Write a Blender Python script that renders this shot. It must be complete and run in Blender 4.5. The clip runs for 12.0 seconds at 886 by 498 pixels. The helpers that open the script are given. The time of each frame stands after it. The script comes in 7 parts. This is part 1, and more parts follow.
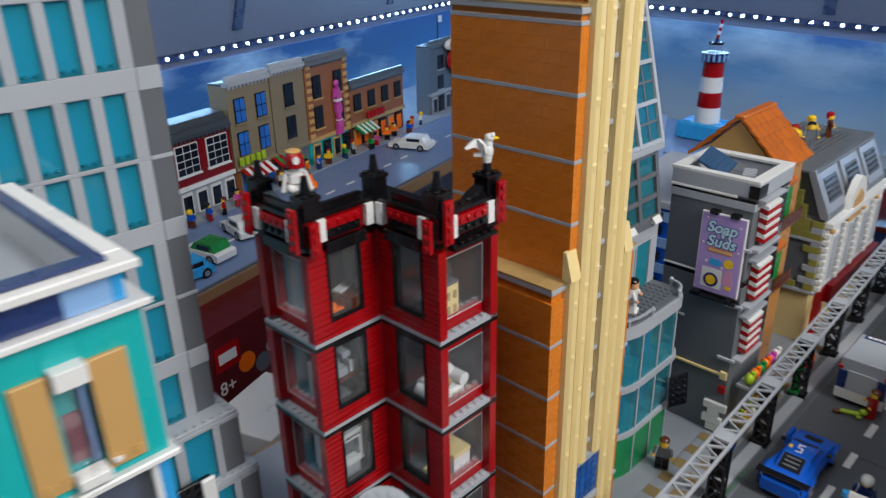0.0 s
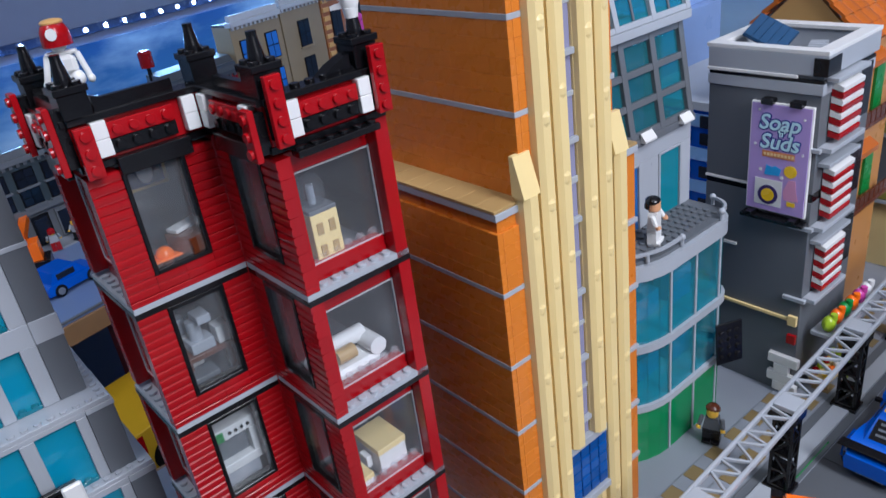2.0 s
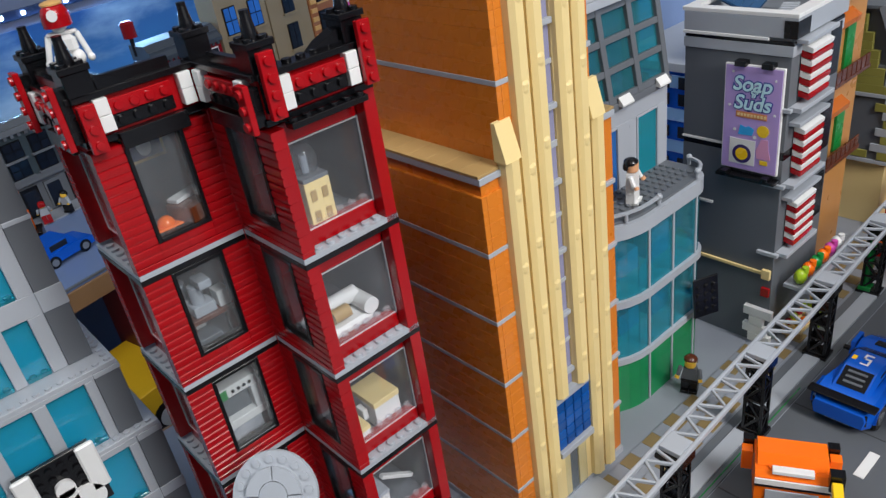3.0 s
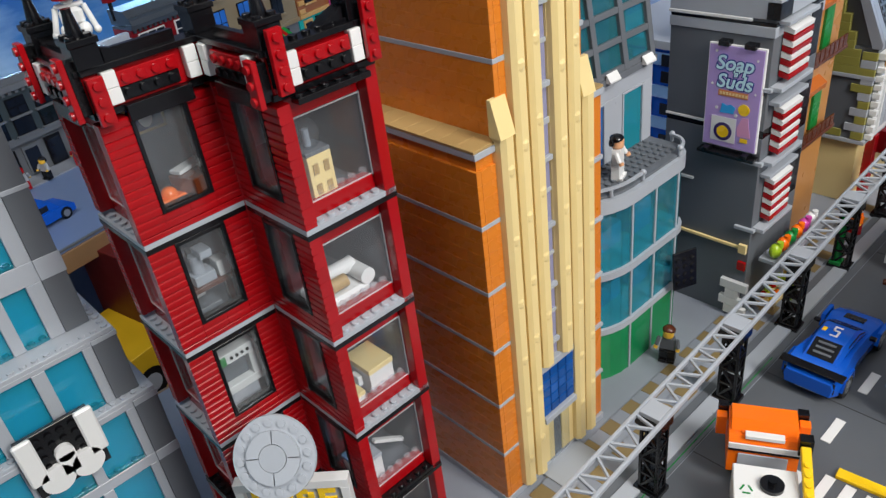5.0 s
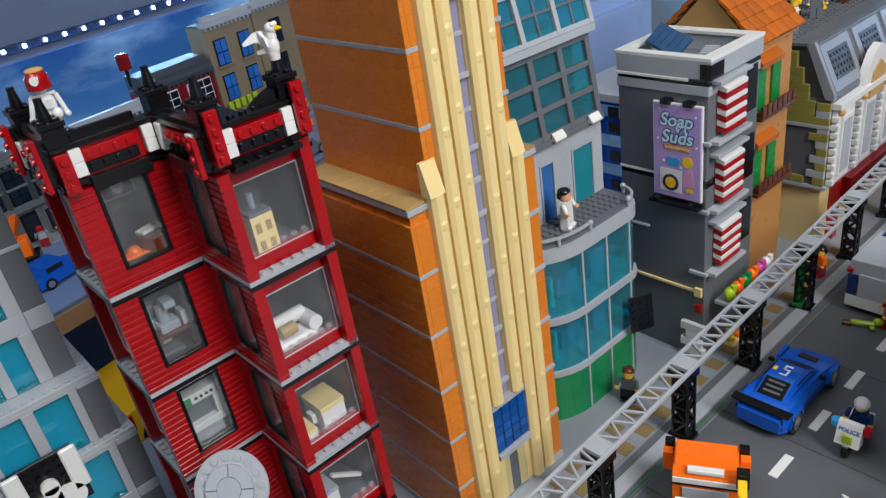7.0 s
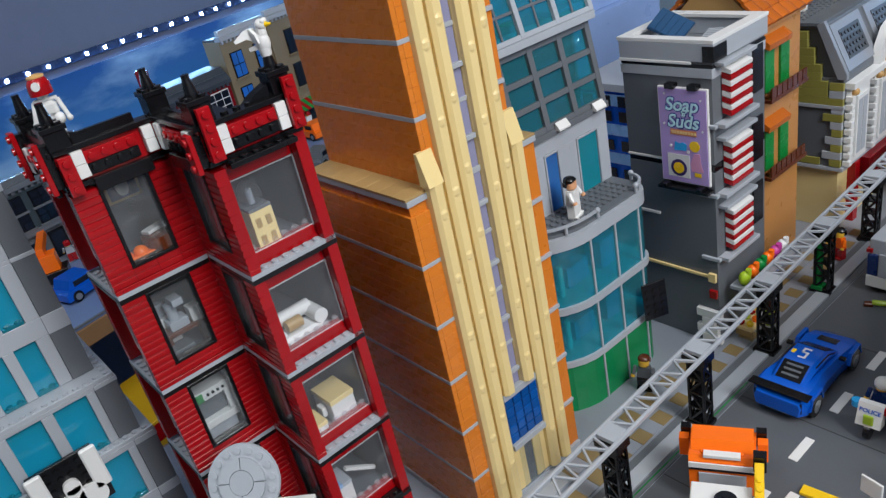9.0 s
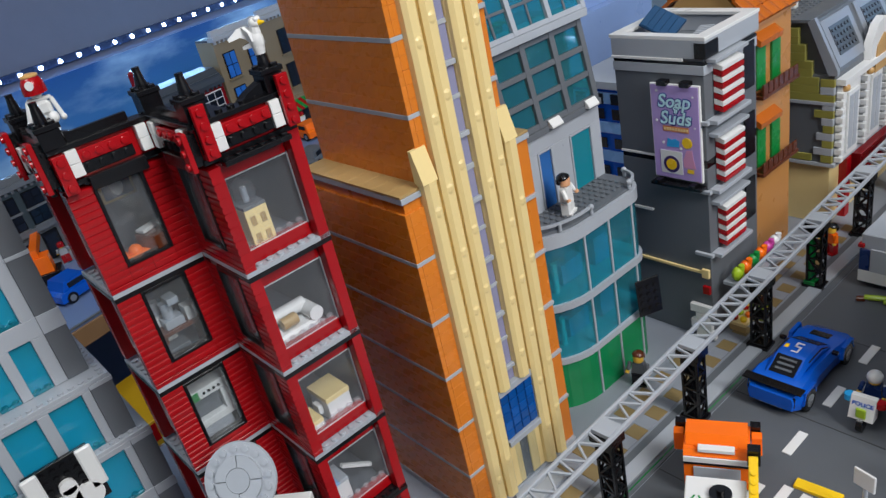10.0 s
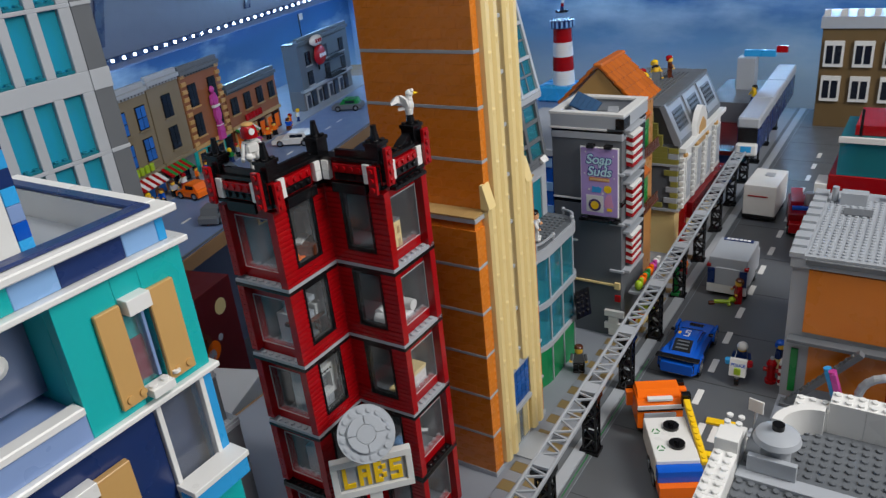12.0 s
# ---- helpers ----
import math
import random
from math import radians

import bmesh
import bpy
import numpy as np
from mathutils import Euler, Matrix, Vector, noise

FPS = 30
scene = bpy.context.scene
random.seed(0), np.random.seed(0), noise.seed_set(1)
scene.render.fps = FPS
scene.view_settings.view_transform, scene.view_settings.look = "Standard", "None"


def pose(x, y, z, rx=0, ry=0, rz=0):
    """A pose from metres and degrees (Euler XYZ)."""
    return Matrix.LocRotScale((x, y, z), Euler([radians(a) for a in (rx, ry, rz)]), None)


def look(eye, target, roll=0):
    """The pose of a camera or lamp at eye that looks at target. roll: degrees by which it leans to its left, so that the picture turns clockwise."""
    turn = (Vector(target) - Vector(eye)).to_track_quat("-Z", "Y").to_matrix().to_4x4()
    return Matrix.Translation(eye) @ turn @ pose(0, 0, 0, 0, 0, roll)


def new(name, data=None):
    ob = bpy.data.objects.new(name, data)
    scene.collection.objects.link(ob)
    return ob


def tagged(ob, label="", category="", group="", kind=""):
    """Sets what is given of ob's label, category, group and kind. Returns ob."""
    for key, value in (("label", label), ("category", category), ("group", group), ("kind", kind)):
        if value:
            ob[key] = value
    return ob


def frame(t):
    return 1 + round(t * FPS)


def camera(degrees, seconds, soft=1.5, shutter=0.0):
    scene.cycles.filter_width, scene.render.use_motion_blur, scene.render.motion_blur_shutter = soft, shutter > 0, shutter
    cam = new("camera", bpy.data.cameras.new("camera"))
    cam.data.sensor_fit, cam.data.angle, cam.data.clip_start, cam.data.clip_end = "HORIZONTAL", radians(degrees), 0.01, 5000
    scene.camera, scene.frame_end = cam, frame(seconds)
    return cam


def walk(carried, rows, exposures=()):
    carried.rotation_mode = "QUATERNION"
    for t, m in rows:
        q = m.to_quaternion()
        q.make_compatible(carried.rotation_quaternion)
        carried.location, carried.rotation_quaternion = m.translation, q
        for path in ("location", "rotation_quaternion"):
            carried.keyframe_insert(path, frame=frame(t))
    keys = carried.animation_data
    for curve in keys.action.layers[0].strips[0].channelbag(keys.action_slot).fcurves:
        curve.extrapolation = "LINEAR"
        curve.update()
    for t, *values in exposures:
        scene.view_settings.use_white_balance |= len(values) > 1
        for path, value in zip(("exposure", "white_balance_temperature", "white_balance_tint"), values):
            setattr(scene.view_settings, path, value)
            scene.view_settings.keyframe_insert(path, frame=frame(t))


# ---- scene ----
cam = camera(61.1, 12.0, 1.35, 0.4)
PATH = [
    (0, (0.388, -0.33, 0.587), (-0.897, 0.974, -0.218), -1.2),
    (0.5, (0.371, -0.179, 0.529), (-1.059, 0.988, -0.242), -4.5),
    (1, (0.349, -0.132, 0.485), (-1.143, 0.959, -0.279), -6.8),
    (1.5, (0.35, -0.128, 0.485), (-1.123, 0.951, -0.331), -7.8),
    (2, (0.354, -0.141, 0.485), (-1.068, 0.942, -0.412), -8.1),
    (2.5, (0.358, -0.147, 0.486), (-1.026, 0.931, -0.474), -8.5),
    (3, (0.371, -0.154, 0.495), (-1.003, 0.915, -0.488), -9.1),
    (5, (0.372, -0.17, 0.505), (-0.933, 0.914, -0.554), -7.6),
    (5.5, (0.375, -0.173, 0.509), (-0.913, 0.921, -0.56), -6.5),
    (6, (0.398, -0.165, 0.515), (-0.938, 0.93, -0.494), -7.1),
    (6.5, (0.427, -0.156, 0.524), (-0.947, 0.935, -0.438), -8.4),
    (8.5, (0.46, -0.149, 0.523), (-0.974, 0.9, -0.398), -11.5),
    (9, (0.464, -0.145, 0.512), (-0.986, 0.885, -0.402), -12.7),
    (9.5, (0.468, -0.143, 0.51), (-0.995, 0.873, -0.399), -13.3),
    (10, (0.466, -0.147, 0.511), (-0.975, 0.894, -0.406), -12.9),
    (10.5, (0.477, -0.2, 0.537), (-0.887, 0.927, -0.396), -11.5),
    (11, (0.477, -0.316, 0.566), (-0.745, 0.965, -0.366), -9.3),
    (11.5, (0.445, -0.415, 0.597), (-0.661, 1.003, -0.277), -7.2),
    (12, (0.422, -0.448, 0.588), (-0.613, 1.046, -0.246), -6.1),
]
walk(cam, [(t, look(eye, target, roll)) for t, eye, target, roll in PATH], ((0.0, 0.02, 6500, 10), (0.5, 0.20, 6850, 11), (1.0, 0.18, 6050, 12), (1.5, 0.20, 5900, 13), (2.0, 0.23, 5700, 15), (2.5, 0.20, 6050, 13), (3.0, 0.24, 6350, 11), (5.0, 0.33, 6500, 10), (5.5, 0.33, 6500, 10), (6.5, 0.18, 6450, 10), (8.5, 0.10, 6250, 10), (9.0, 0.10, 6200, 10), (10.5, 0.07, 6300, 10), (12.0, -0.10, 6550, 10)))

# ---- light ----
scene.view_settings.exposure = 0.0
world = bpy.data.worlds.new("hall")
world.use_nodes = True
scene.world = world
world.node_tree.nodes["Background"].inputs[0].default_value = (0.62, 0.72, 0.9, 1)
world.node_tree.nodes["Background"].inputs[1].default_value = 0.17


# Area lamps added out of view: hall light from above, and the strips' glow.
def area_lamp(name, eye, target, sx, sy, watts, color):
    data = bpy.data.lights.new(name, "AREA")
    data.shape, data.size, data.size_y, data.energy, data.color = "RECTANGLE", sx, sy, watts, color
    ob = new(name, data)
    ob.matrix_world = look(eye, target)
    return tagged(ob, "area lamp added out of view to light the city", "lamp", kind="structure")


# Assumed hall lamps, placed and tuned; the last is bluish for the back street.
area_lamp("unseen_hall_lamp", (1.75, 0.20, 1.65), (0.1, 0.30, 0.2), 0.6, 1.4, 49, (1.0, 0.97, 0.93))
area_lamp("unseen_hall_lamp", (0.1, -0.7, 2.05), (0.0, 0.1, 0), 1.2, 0.4, 10.5, (1.0, 0.97, 0.93))
area_lamp("unseen_hall_lamp", (-0.5, 1.2, 2.05), (-0.5, 1.1, 0), 0.5, 0.8, 2.2, (0.6, 0.78, 1.0))

# ---- materials ----
S, B, P = 0.008, 0.0096, 0.0032


def srgb(h):
    c = [int(h[i:i + 2], 16) / 255 for i in (0, 2, 4)]
    return tuple(x / 12.92 if x <= 0.04045 else ((x + 0.055) / 1.055) ** 2.4 for x in c)


def plastic(name, colour, rough=0.24, vary=0.10, bump=0.03, scale=120.0, metal=0.0):
    """Moulded plastic: slight tone changes from piece to piece, faint cloudy wear, handled gloss."""
    m = bpy.data.materials.new(name)
    m.use_nodes = True
    t = m.node_tree
    n, l = t.nodes, t.links
    p = n["Principled BSDF"]
    col = srgb(colour) if isinstance(colour, str) else colour
    tc = n.new("ShaderNodeTexCoord")
    info = n.new("ShaderNodeObjectInfo")
    big = n.new("ShaderNodeTexNoise")
    big.inputs["Scale"].default_value, big.inputs["Detail"].default_value = 28.0, 3.0
    fine = n.new("ShaderNodeTexNoise")
    fine.inputs["Scale"].default_value, fine.inputs["Detail"].default_value = scale * 8, 2.0
    l.new(tc.outputs["Object"], big.inputs["Vector"])
    l.new(tc.outputs["Object"], fine.inputs["Vector"])
    add = n.new("ShaderNodeMath")
    add.operation = "ADD"
    l.new(info.outputs["Random"], add.inputs[0])
    l.new(big.outputs["Fac"], add.inputs[1])
    rng = n.new("ShaderNodeMapRange")
    rng.inputs["From Min"].default_value, rng.inputs["From Max"].default_value = 0.3, 1.7
    rng.inputs["To Min"].default_value, rng.inputs["To Max"].default_value = 1 - vary, 1 + vary
    l.new(add.outputs[0], rng.inputs["Value"])
    mul = n.new("ShaderNodeVectorMath")
    mul.operation = "SCALE"
    mul.inputs[0].default_value = col
    l.new(rng.outputs[0], mul.inputs["Scale"])
    l.new(mul.outputs[0], p.inputs["Base Color"])
    rr = n.new("ShaderNodeMapRange")
    rr.inputs["To Min"].default_value, rr.inputs["To Max"].default_value = rough * 0.7, rough * 1.5
    l.new(big.outputs["Fac"], rr.inputs["Value"])
    l.new(rr.outputs[0], p.inputs["Roughness"])
    p.inputs["Metallic"].default_value = metal
    bp = n.new("ShaderNodeBump")
    bp.inputs["Strength"].default_value, bp.inputs["Distance"].default_value = bump, 0.0006
    l.new(fine.outputs["Fac"], bp.inputs["Height"])
    l.new(bp.outputs[0], p.inputs["Normal"])
    return m


def clear(name, colour, gloss=0.04, milk=0.03):
    """Thin transparent plastic: tinted straight-through light and a Fresnel gloss."""
    m = bpy.data.materials.new(name)
    m.use_nodes = True
    t = m.node_tree
    n, l = t.nodes, t.links
    n.remove(n["Principled BSDF"])
    tr = n.new("ShaderNodeBsdfTransparent")
    tr.inputs[0].default_value = (*colour, 1)
    gl = n.new("ShaderNodeBsdfGlossy")
    gl.inputs["Roughness"].default_value = gloss
    noise_ = n.new("ShaderNodeTexNoise")
    noise_.inputs["Scale"].default_value = 90
    tc = n.new("ShaderNodeTexCoord")
    l.new(tc.outputs["Object"], noise_.inputs["Vector"])
    bp = n.new("ShaderNodeBump")
    bp.inputs["Strength"].default_value, bp.inputs["Distance"].default_value = 0.05, 0.001
    l.new(noise_.outputs["Fac"], bp.inputs["Height"])
    l.new(bp.outputs[0], gl.inputs["Normal"])
    df = n.new("ShaderNodeBsdfDiffuse")
    df.inputs[0].default_value = (*[c ** 0.8 * 0.8 for c in colour], 1)
    tl = n.new("ShaderNodeBsdfTranslucent")
    tl.inputs[0].default_value = (*[c ** 0.8 * 0.9 for c in colour], 1)
    milky = n.new("ShaderNodeAddShader")
    l.new(df.outputs[0], milky.inputs[0])
    l.new(tl.outputs[0], milky.inputs[1])
    haze = n.new("ShaderNodeMixShader")
    haze.inputs[0].default_value = milk
    l.new(tr.outputs[0], haze.inputs[1])
    l.new(milky.outputs[0], haze.inputs[2])
    lw = n.new("ShaderNodeLayerWeight")
    lw.inputs["Blend"].default_value = 0.5
    pw = n.new("ShaderNodeMath")
    pw.operation = "POWER"
    pw.inputs[1].default_value = 5.0
    l.new(lw.outputs["Facing"], pw.inputs[0])
    fr = n.new("ShaderNodeMath")
    fr.operation = "MULTIPLY_ADD"
    fr.inputs[1].default_value, fr.inputs[2].default_value = 0.9, 0.04
    l.new(pw.outputs[0], fr.inputs[0])
    mix = n.new("ShaderNodeMixShader")
    l.new(fr.outputs[0], mix.inputs[0])
    l.new(haze.outputs[0], mix.inputs[1])
    l.new(gl.outputs[0], mix.inputs[2])
    l.new(mix.outputs[0], n["Material Output"].inputs["Surface"])
    return m


def glow(name, colour, strength):
    m = bpy.data.materials.new(name)
    m.use_nodes = True
    p = m.node_tree.nodes["Principled BSDF"]
    p.inputs["Base Color"].default_value = (*colour, 1)
    p.inputs["Emission Color"].default_value = (*colour, 1)
    p.inputs["Emission Strength"].default_value = strength
    return m


RED = plastic("red plastic", "9c0710", 0.2)
DRED = plastic("dark red plastic", "7a0a12", 0.22)
ORANGE = plastic("light orange plastic", "d27a26", 0.26, 0.06)
TAN = plastic("tan plastic", "e6cf92", 0.3, 0.05)
DTAN = plastic("dark tan plastic", "a98d5c", 0.3)
LG = plastic("light grey plastic", "a5abb3", 0.3, 0.06)
DG = plastic("dark grey plastic", "61666c", 0.40, 0.07)
BLACK = plastic("black plastic", "0d0d10", 0.22)
WHITE = plastic("white plastic", "dedfde", 0.28, 0.04)
BLUE = plastic("blue plastic", "0d57c4", 0.2)
DBLUE = plastic("dark blue plastic", "182f63", 0.25)
AZURE = plastic("azure plastic", "2f9fe0", 0.25)
LBLUE = plastic("light blue plastic", "86b0e0", 0.25)
SAND = plastic("sand blue plastic", "7f98c6", 0.28)
TEAL = plastic("turquoise plastic", "08acae", 0.28, 0.05)
NOUGAT = plastic("medium tan plastic", "c39a5e", 0.32, 0.06)
YELLOW = plastic("yellow plastic", "f2c81a", 0.25)
BORANGE = plastic("bright orange plastic", "f57010", 0.22)
GREEN = plastic("green plastic", "16823a", 0.25)
LIME = plastic("lime plastic", "9ab827", 0.25)
OLIVE = plastic("olive green plastic", "8f8b45", 0.3)
BROWN = plastic("reddish brown plastic", "5a2c17", 0.25)
DORANGE = plastic("dark orange plastic", "b8611c", 0.22, 0.15)
PURPLE = plastic("lavender print", "b49bd8", 0.3, 0.03)
PINK = plastic("magenta plastic", "c0459a", 0.25)
SKIN = plastic("yellow skin plastic", "f0c040", 0.3)
TURQ = clear("transparent turquoise plastic", (0.03, 0.50, 0.60), milk=0.26)
TURQ2 = clear("clear turquoise plastic", (0.10, 0.56, 0.64), milk=0.12)
CLEAR = clear("clear plastic", (0.93, 0.95, 0.97))
SMOKE = clear("smoky clear plastic", (0.85, 0.88, 0.9), milk=0.04)
TGREEN = clear("transparent green plastic", (0.02, 0.50, 0.20), milk=0.26)
TBLUE = clear("transparent blue plastic", (0.06, 0.3, 0.72), milk=0.3)
CHROME = plastic("silver plastic", "9aa0a6", 0.2, metal=0.6)

# ---- mesh building ----


class M:
    """Collects one mesh out of chamfered boxes, cylinders, prisms and studs, with a material slot for each colour used."""

    def __init__(self):
        self.v, self.f, self.k, self.mats, self.cur = [], [], [], [], 0

    def use(self, mat):
        if mat not in self.mats:
            self.mats.append(mat)
        self.cur = self.mats.index(mat)
        return self

    def add(self, vs, fs):
        o = len(self.v)
        self.v += [tuple(x) for x in vs]
        self.f += [tuple(i + o for i in f) for f in fs]
        self.k += [self.cur] * len(fs)
        return self

    def box(self, x0, y0, z0, x1, y1, z1, c=0.0003):
        if c <= 0:
            vs = [(x, y, z) for x in (x0, x1) for y in (y0, y1) for z in (z0, z1)]
            return self.add(vs, [(0, 1, 3, 2), (4, 6, 7, 5), (0, 4, 5, 1), (2, 3, 7, 6), (0, 2, 6, 4), (1, 5, 7, 3)])
        c = min(c, 0.3 * min(abs(x1 - x0), abs(y1 - y0), abs(z1 - z0)))
        lo, hi = (x0, y0, z0), (x1, y1, z1)
        vs, ix = [], {}
        for a in range(8):
            corner = [(hi if a >> i & 1 else lo)[i] for i in range(3)]
            for ax in range(3):
                p = list(corner)
                for i in range(3):
                    if i != ax:
                        p[i] += -c if a >> i & 1 else c
                ix[a, ax] = len(vs)
                vs.append(p)
        fs = []
        for ax in range(3):
            u, w = (ax + 1) % 3, (ax + 2) % 3
            for s in (0, 1):
                q = [(s << ax) | (a << u) | (b << w) for a, b in ((0, 0), (1, 0), (1, 1), (0, 1))]
                q = [ix[a, ax] for a in q]
                fs.append(tuple(q if s else q[::-1]))
            for a in (0, 1):
                for b in (0, 1):
                    e0 = (a << u) | (b << w)
                    e1 = e0 | (1 << ax)
                    q = [ix[e0, u], ix[e1, u], ix[e1, w], ix[e0, w]]
                    fs.append(tuple(q if a != b else q[::-1]))
        for a in range(8):
            q = [ix[a, 0], ix[a, 1], ix[a, 2]]
            fs.append(tuple(q if bin(a).count("1") % 2 else q[::-1]))
        return self.add(vs, fs)

    def prism(self, poly, a0, a1, axis=2):
        """A polygon (u, w) pushed from a0 to a1 along an axis; (u, w) are the next two axes in turn."""
        n = len(poly)
        area = sum(poly[i][0] * poly[(i + 1) % n][1] - poly[(i + 1) % n][0] * poly[i][1] for i in range(n))
        if area < 0:
            poly = poly[::-1]
        if a1 < a0:
            a0, a1 = a1, a0
        vs = []
        for a in (a0, a1):
            for u, w in poly:
                p = [0, 0, 0]
                p[axis], p[(axis + 1) % 3], p[(axis + 2) % 3] = a, u, w
                vs.append(p)
        fs = [tuple(range(n - 1, -1, -1)), tuple(range(n, 2 * n))]
        fs += [(i, (i + 1) % n, n + (i + 1) % n, n + i) for i in range(n)]
        return self.add(vs, fs)

    def cyl(self, c, r, h, axis=2, n=14, r2=None, cap=True):
        r2 = r if r2 is None else r2
        vs = []
        for a, rad in ((0, r), (h, r2)):
            for i in range(n):
                th = 2 * math.pi * i / n
                p = list(c)
                p[axis] += a
                p[(axis + 1) % 3] += rad * math.cos(th)
                p[(axis + 2) % 3] += rad * math.sin(th)
                vs.append(p)
        fs = [(i, (i + 1) % n, n + (i + 1) % n, n + i) for i in range(n)]
        if cap:
            fs += [tuple(range(n - 1, -1, -1)), tuple(range(n, 2 * n))]
        if h < 0:
            fs = [f[::-1] for f in fs]
        return self.add(vs, fs)

    def ball(self, c, rx, ry=None, rz=None, n=12, m=7):
        ry, rz = ry or rx, rz or rx
        vs = [(c[0], c[1], c[2] - rz)]
        for j in range(1, m):
            a = math.pi * j / m
            for i in range(n):
                th = 2 * math.pi * i / n
                vs.append((c[0] + rx * math.sin(a) * math.cos(th), c[1] + ry * math.sin(a) * math.sin(th), c[2] - rz * math.cos(a)))
        vs.append((c[0], c[1], c[2] + rz))
        fs = [(0, 1 + (i + 1) % n, 1 + i) for i in range(n)]
        for j in range(m - 2):
            o = 1 + j * n
            fs += [(o + i, o + (i + 1) % n, o + n + (i + 1) % n, o + n + i) for i in range(n)]
        o = 1 + (m - 2) * n
        fs += [(o + i, o + (i + 1) % n, len(vs) - 1) for i in range(n)]
        return self.add(vs, fs)

    def stud(self, x, y, z, axis=2, sign=1, n=12):
        c = (x, y, z)
        self.cyl(c, 0.0024, 0.0015 * sign, axis, n)
        c = list(c)
        c[axis] += 0.0015 * sign
        return self.cyl(c, 0.0024, 0.0002 * sign, axis, n, 0.0022)

    def studs(self, x0, y0, nx, ny, z):
        for i in range(nx):
            for j in range(ny):
                self.stud(x0 + (i + 0.5) * S, y0 + (j + 0.5) * S, z, n=8)
        return self

    def loft(self, secs):
        """A hull through sections (y, half width, bottom, top, half width at the top), with rounded shoulders."""
        vs, n = [], 6
        for y, hw, z0, z1, ht in secs:
            zs = z0 + (z1 - z0) * 0.62
            vs += [(-hw * 0.92, y, z0), (hw * 0.92, y, z0), (hw, y, zs), (ht, y, z1), (-ht, y, z1), (-hw, y, zs)]
        fs = [tuple(range(n))]
        for k in range(len(secs) - 1):
            o = k * n
            fs += [(o + i, o + n + i, o + n + (i + 1) % n, o + (i + 1) % n) for i in range(n)]
        o = (len(secs) - 1) * n
        fs.append(tuple(range(o + n - 1, o - 1, -1)))
        return self.add(vs, fs)

    def turn(self, m, start=0):
        self.v[start:] = [tuple(m @ Vector(p)) for p in self.v[start:]]
        return self

    def mesh(self, name):
        me = bpy.data.meshes.new(name)
        me.from_pydata(self.v, [], self.f)
        for m in self.mats:
            me.materials.append(m)
        me.polygons.foreach_set("material_index", self.k)
        me.polygons.foreach_set("use_smooth", [True] * len(self.f))
        me.set_sharp_from_angle(angle=radians(32))
        me.update()
        return me

    def done(self, name, parent=None, label="", category="", kind="", group=""):
        ob = new(name, self.mesh(name))
        ob.parent = parent
        return tagged(ob, label, category, group, kind)


def thing(name, label, category, at=(0, 0, 0), rz=0.0, group="", kind=""):
    ob = new(name)
    ob.empty_display_size = 0.01
    ob.matrix_basis = pose(*at, 0, 0, rz)
    return tagged(ob, label, category, group, kind)


def boxpart(name, mat, parent, x0, y0, z0, x1, y1, z1, c=0.0003, label=""):
    return M().use(mat).box(x0, y0, z0, x1, y1, z1, c).done(name, parent, label)


PIECES = {}


def piece(name, key, maker, parent, m):
    """One of many alike pieces: an object of its own on a shared mesh."""
    if key not in PIECES:
        PIECES[key] = maker().mesh(name)
    ob = new(name, PIECES[key])
    ob.parent = parent
    ob.matrix_basis = m
    return ob

# ---- setting ----
floor = boxpart("floor", DG, None, -3.2, -2.2, -0.86, 2.6, 3.2, -0.80, 0)
tagged(floor, "dark hall floor under the display tables", "floor", kind="structure")
WALLGREY = plastic("painted grey wall", "8d93a3", 0.5, 0.06)
CEIL = plastic("white ceiling paint", "d8d8d8", 0.7, 0.03)
for nm, b in (("wall_west", (-3.2, -2.2, -0.8, -3.1, 3.2, 2.2)), ("wall_east", (2.5, -2.2, -0.8, 2.6, 3.2, 2.2)),
              ("wall_south", (-3.1, -2.2, -0.8, 2.5, -2.1, 2.2)), ("wall_north", (-3.1, 3.1, -0.8, 2.5, 3.2, 2.2))):
    tagged(boxpart(nm, WALLGREY, None, *b, 0), "plain grey painted wall of the hall", "wall", kind="structure")
tagged(boxpart("ceiling", CEIL, None, -3.2, -2.2, 2.2, 2.6, 3.2, 2.26, 0), "plain white ceiling of the hall", "ceiling", kind="structure")

WOOD = plastic("table edge wood", "8a6a48", 0.5, 0.2)
t1 = thing("display_table", "wooden display table that carries the brick city", "table")
boxpart("tabletop", WOOD, t1, -0.30, -1.0, -0.03, 1.2, 1.70, -0.004, 0.001)
for px, py in ((-0.25, -0.95), (1.1, -0.95), (-0.25, 1.6), (1.1, 1.6)):
    boxpart("leg", WOOD, t1, px, py, -0.8, px + 0.05, py + 0.05, -0.03, 0.001)
BK = pose(-0.745, 0.25, 0, 0, 0, 14)
t2 = thing("display_table", "wooden display table behind, with a bare wooden edge", "table")
t2.matrix_basis = BK
boxpart("tabletop", WOOD, t2, -0.66, -1.3, -0.035, 0.0, 2.0, -0.004, 0.001)
for px, py in ((-0.64, -1.2), (-0.06, -1.2), (-0.64, 1.9), (-0.06, 1.9)):
    boxpart("leg", WOOD, t2, px, py, -0.8, px + 0.05, py + 0.05, -0.035, 0.001)

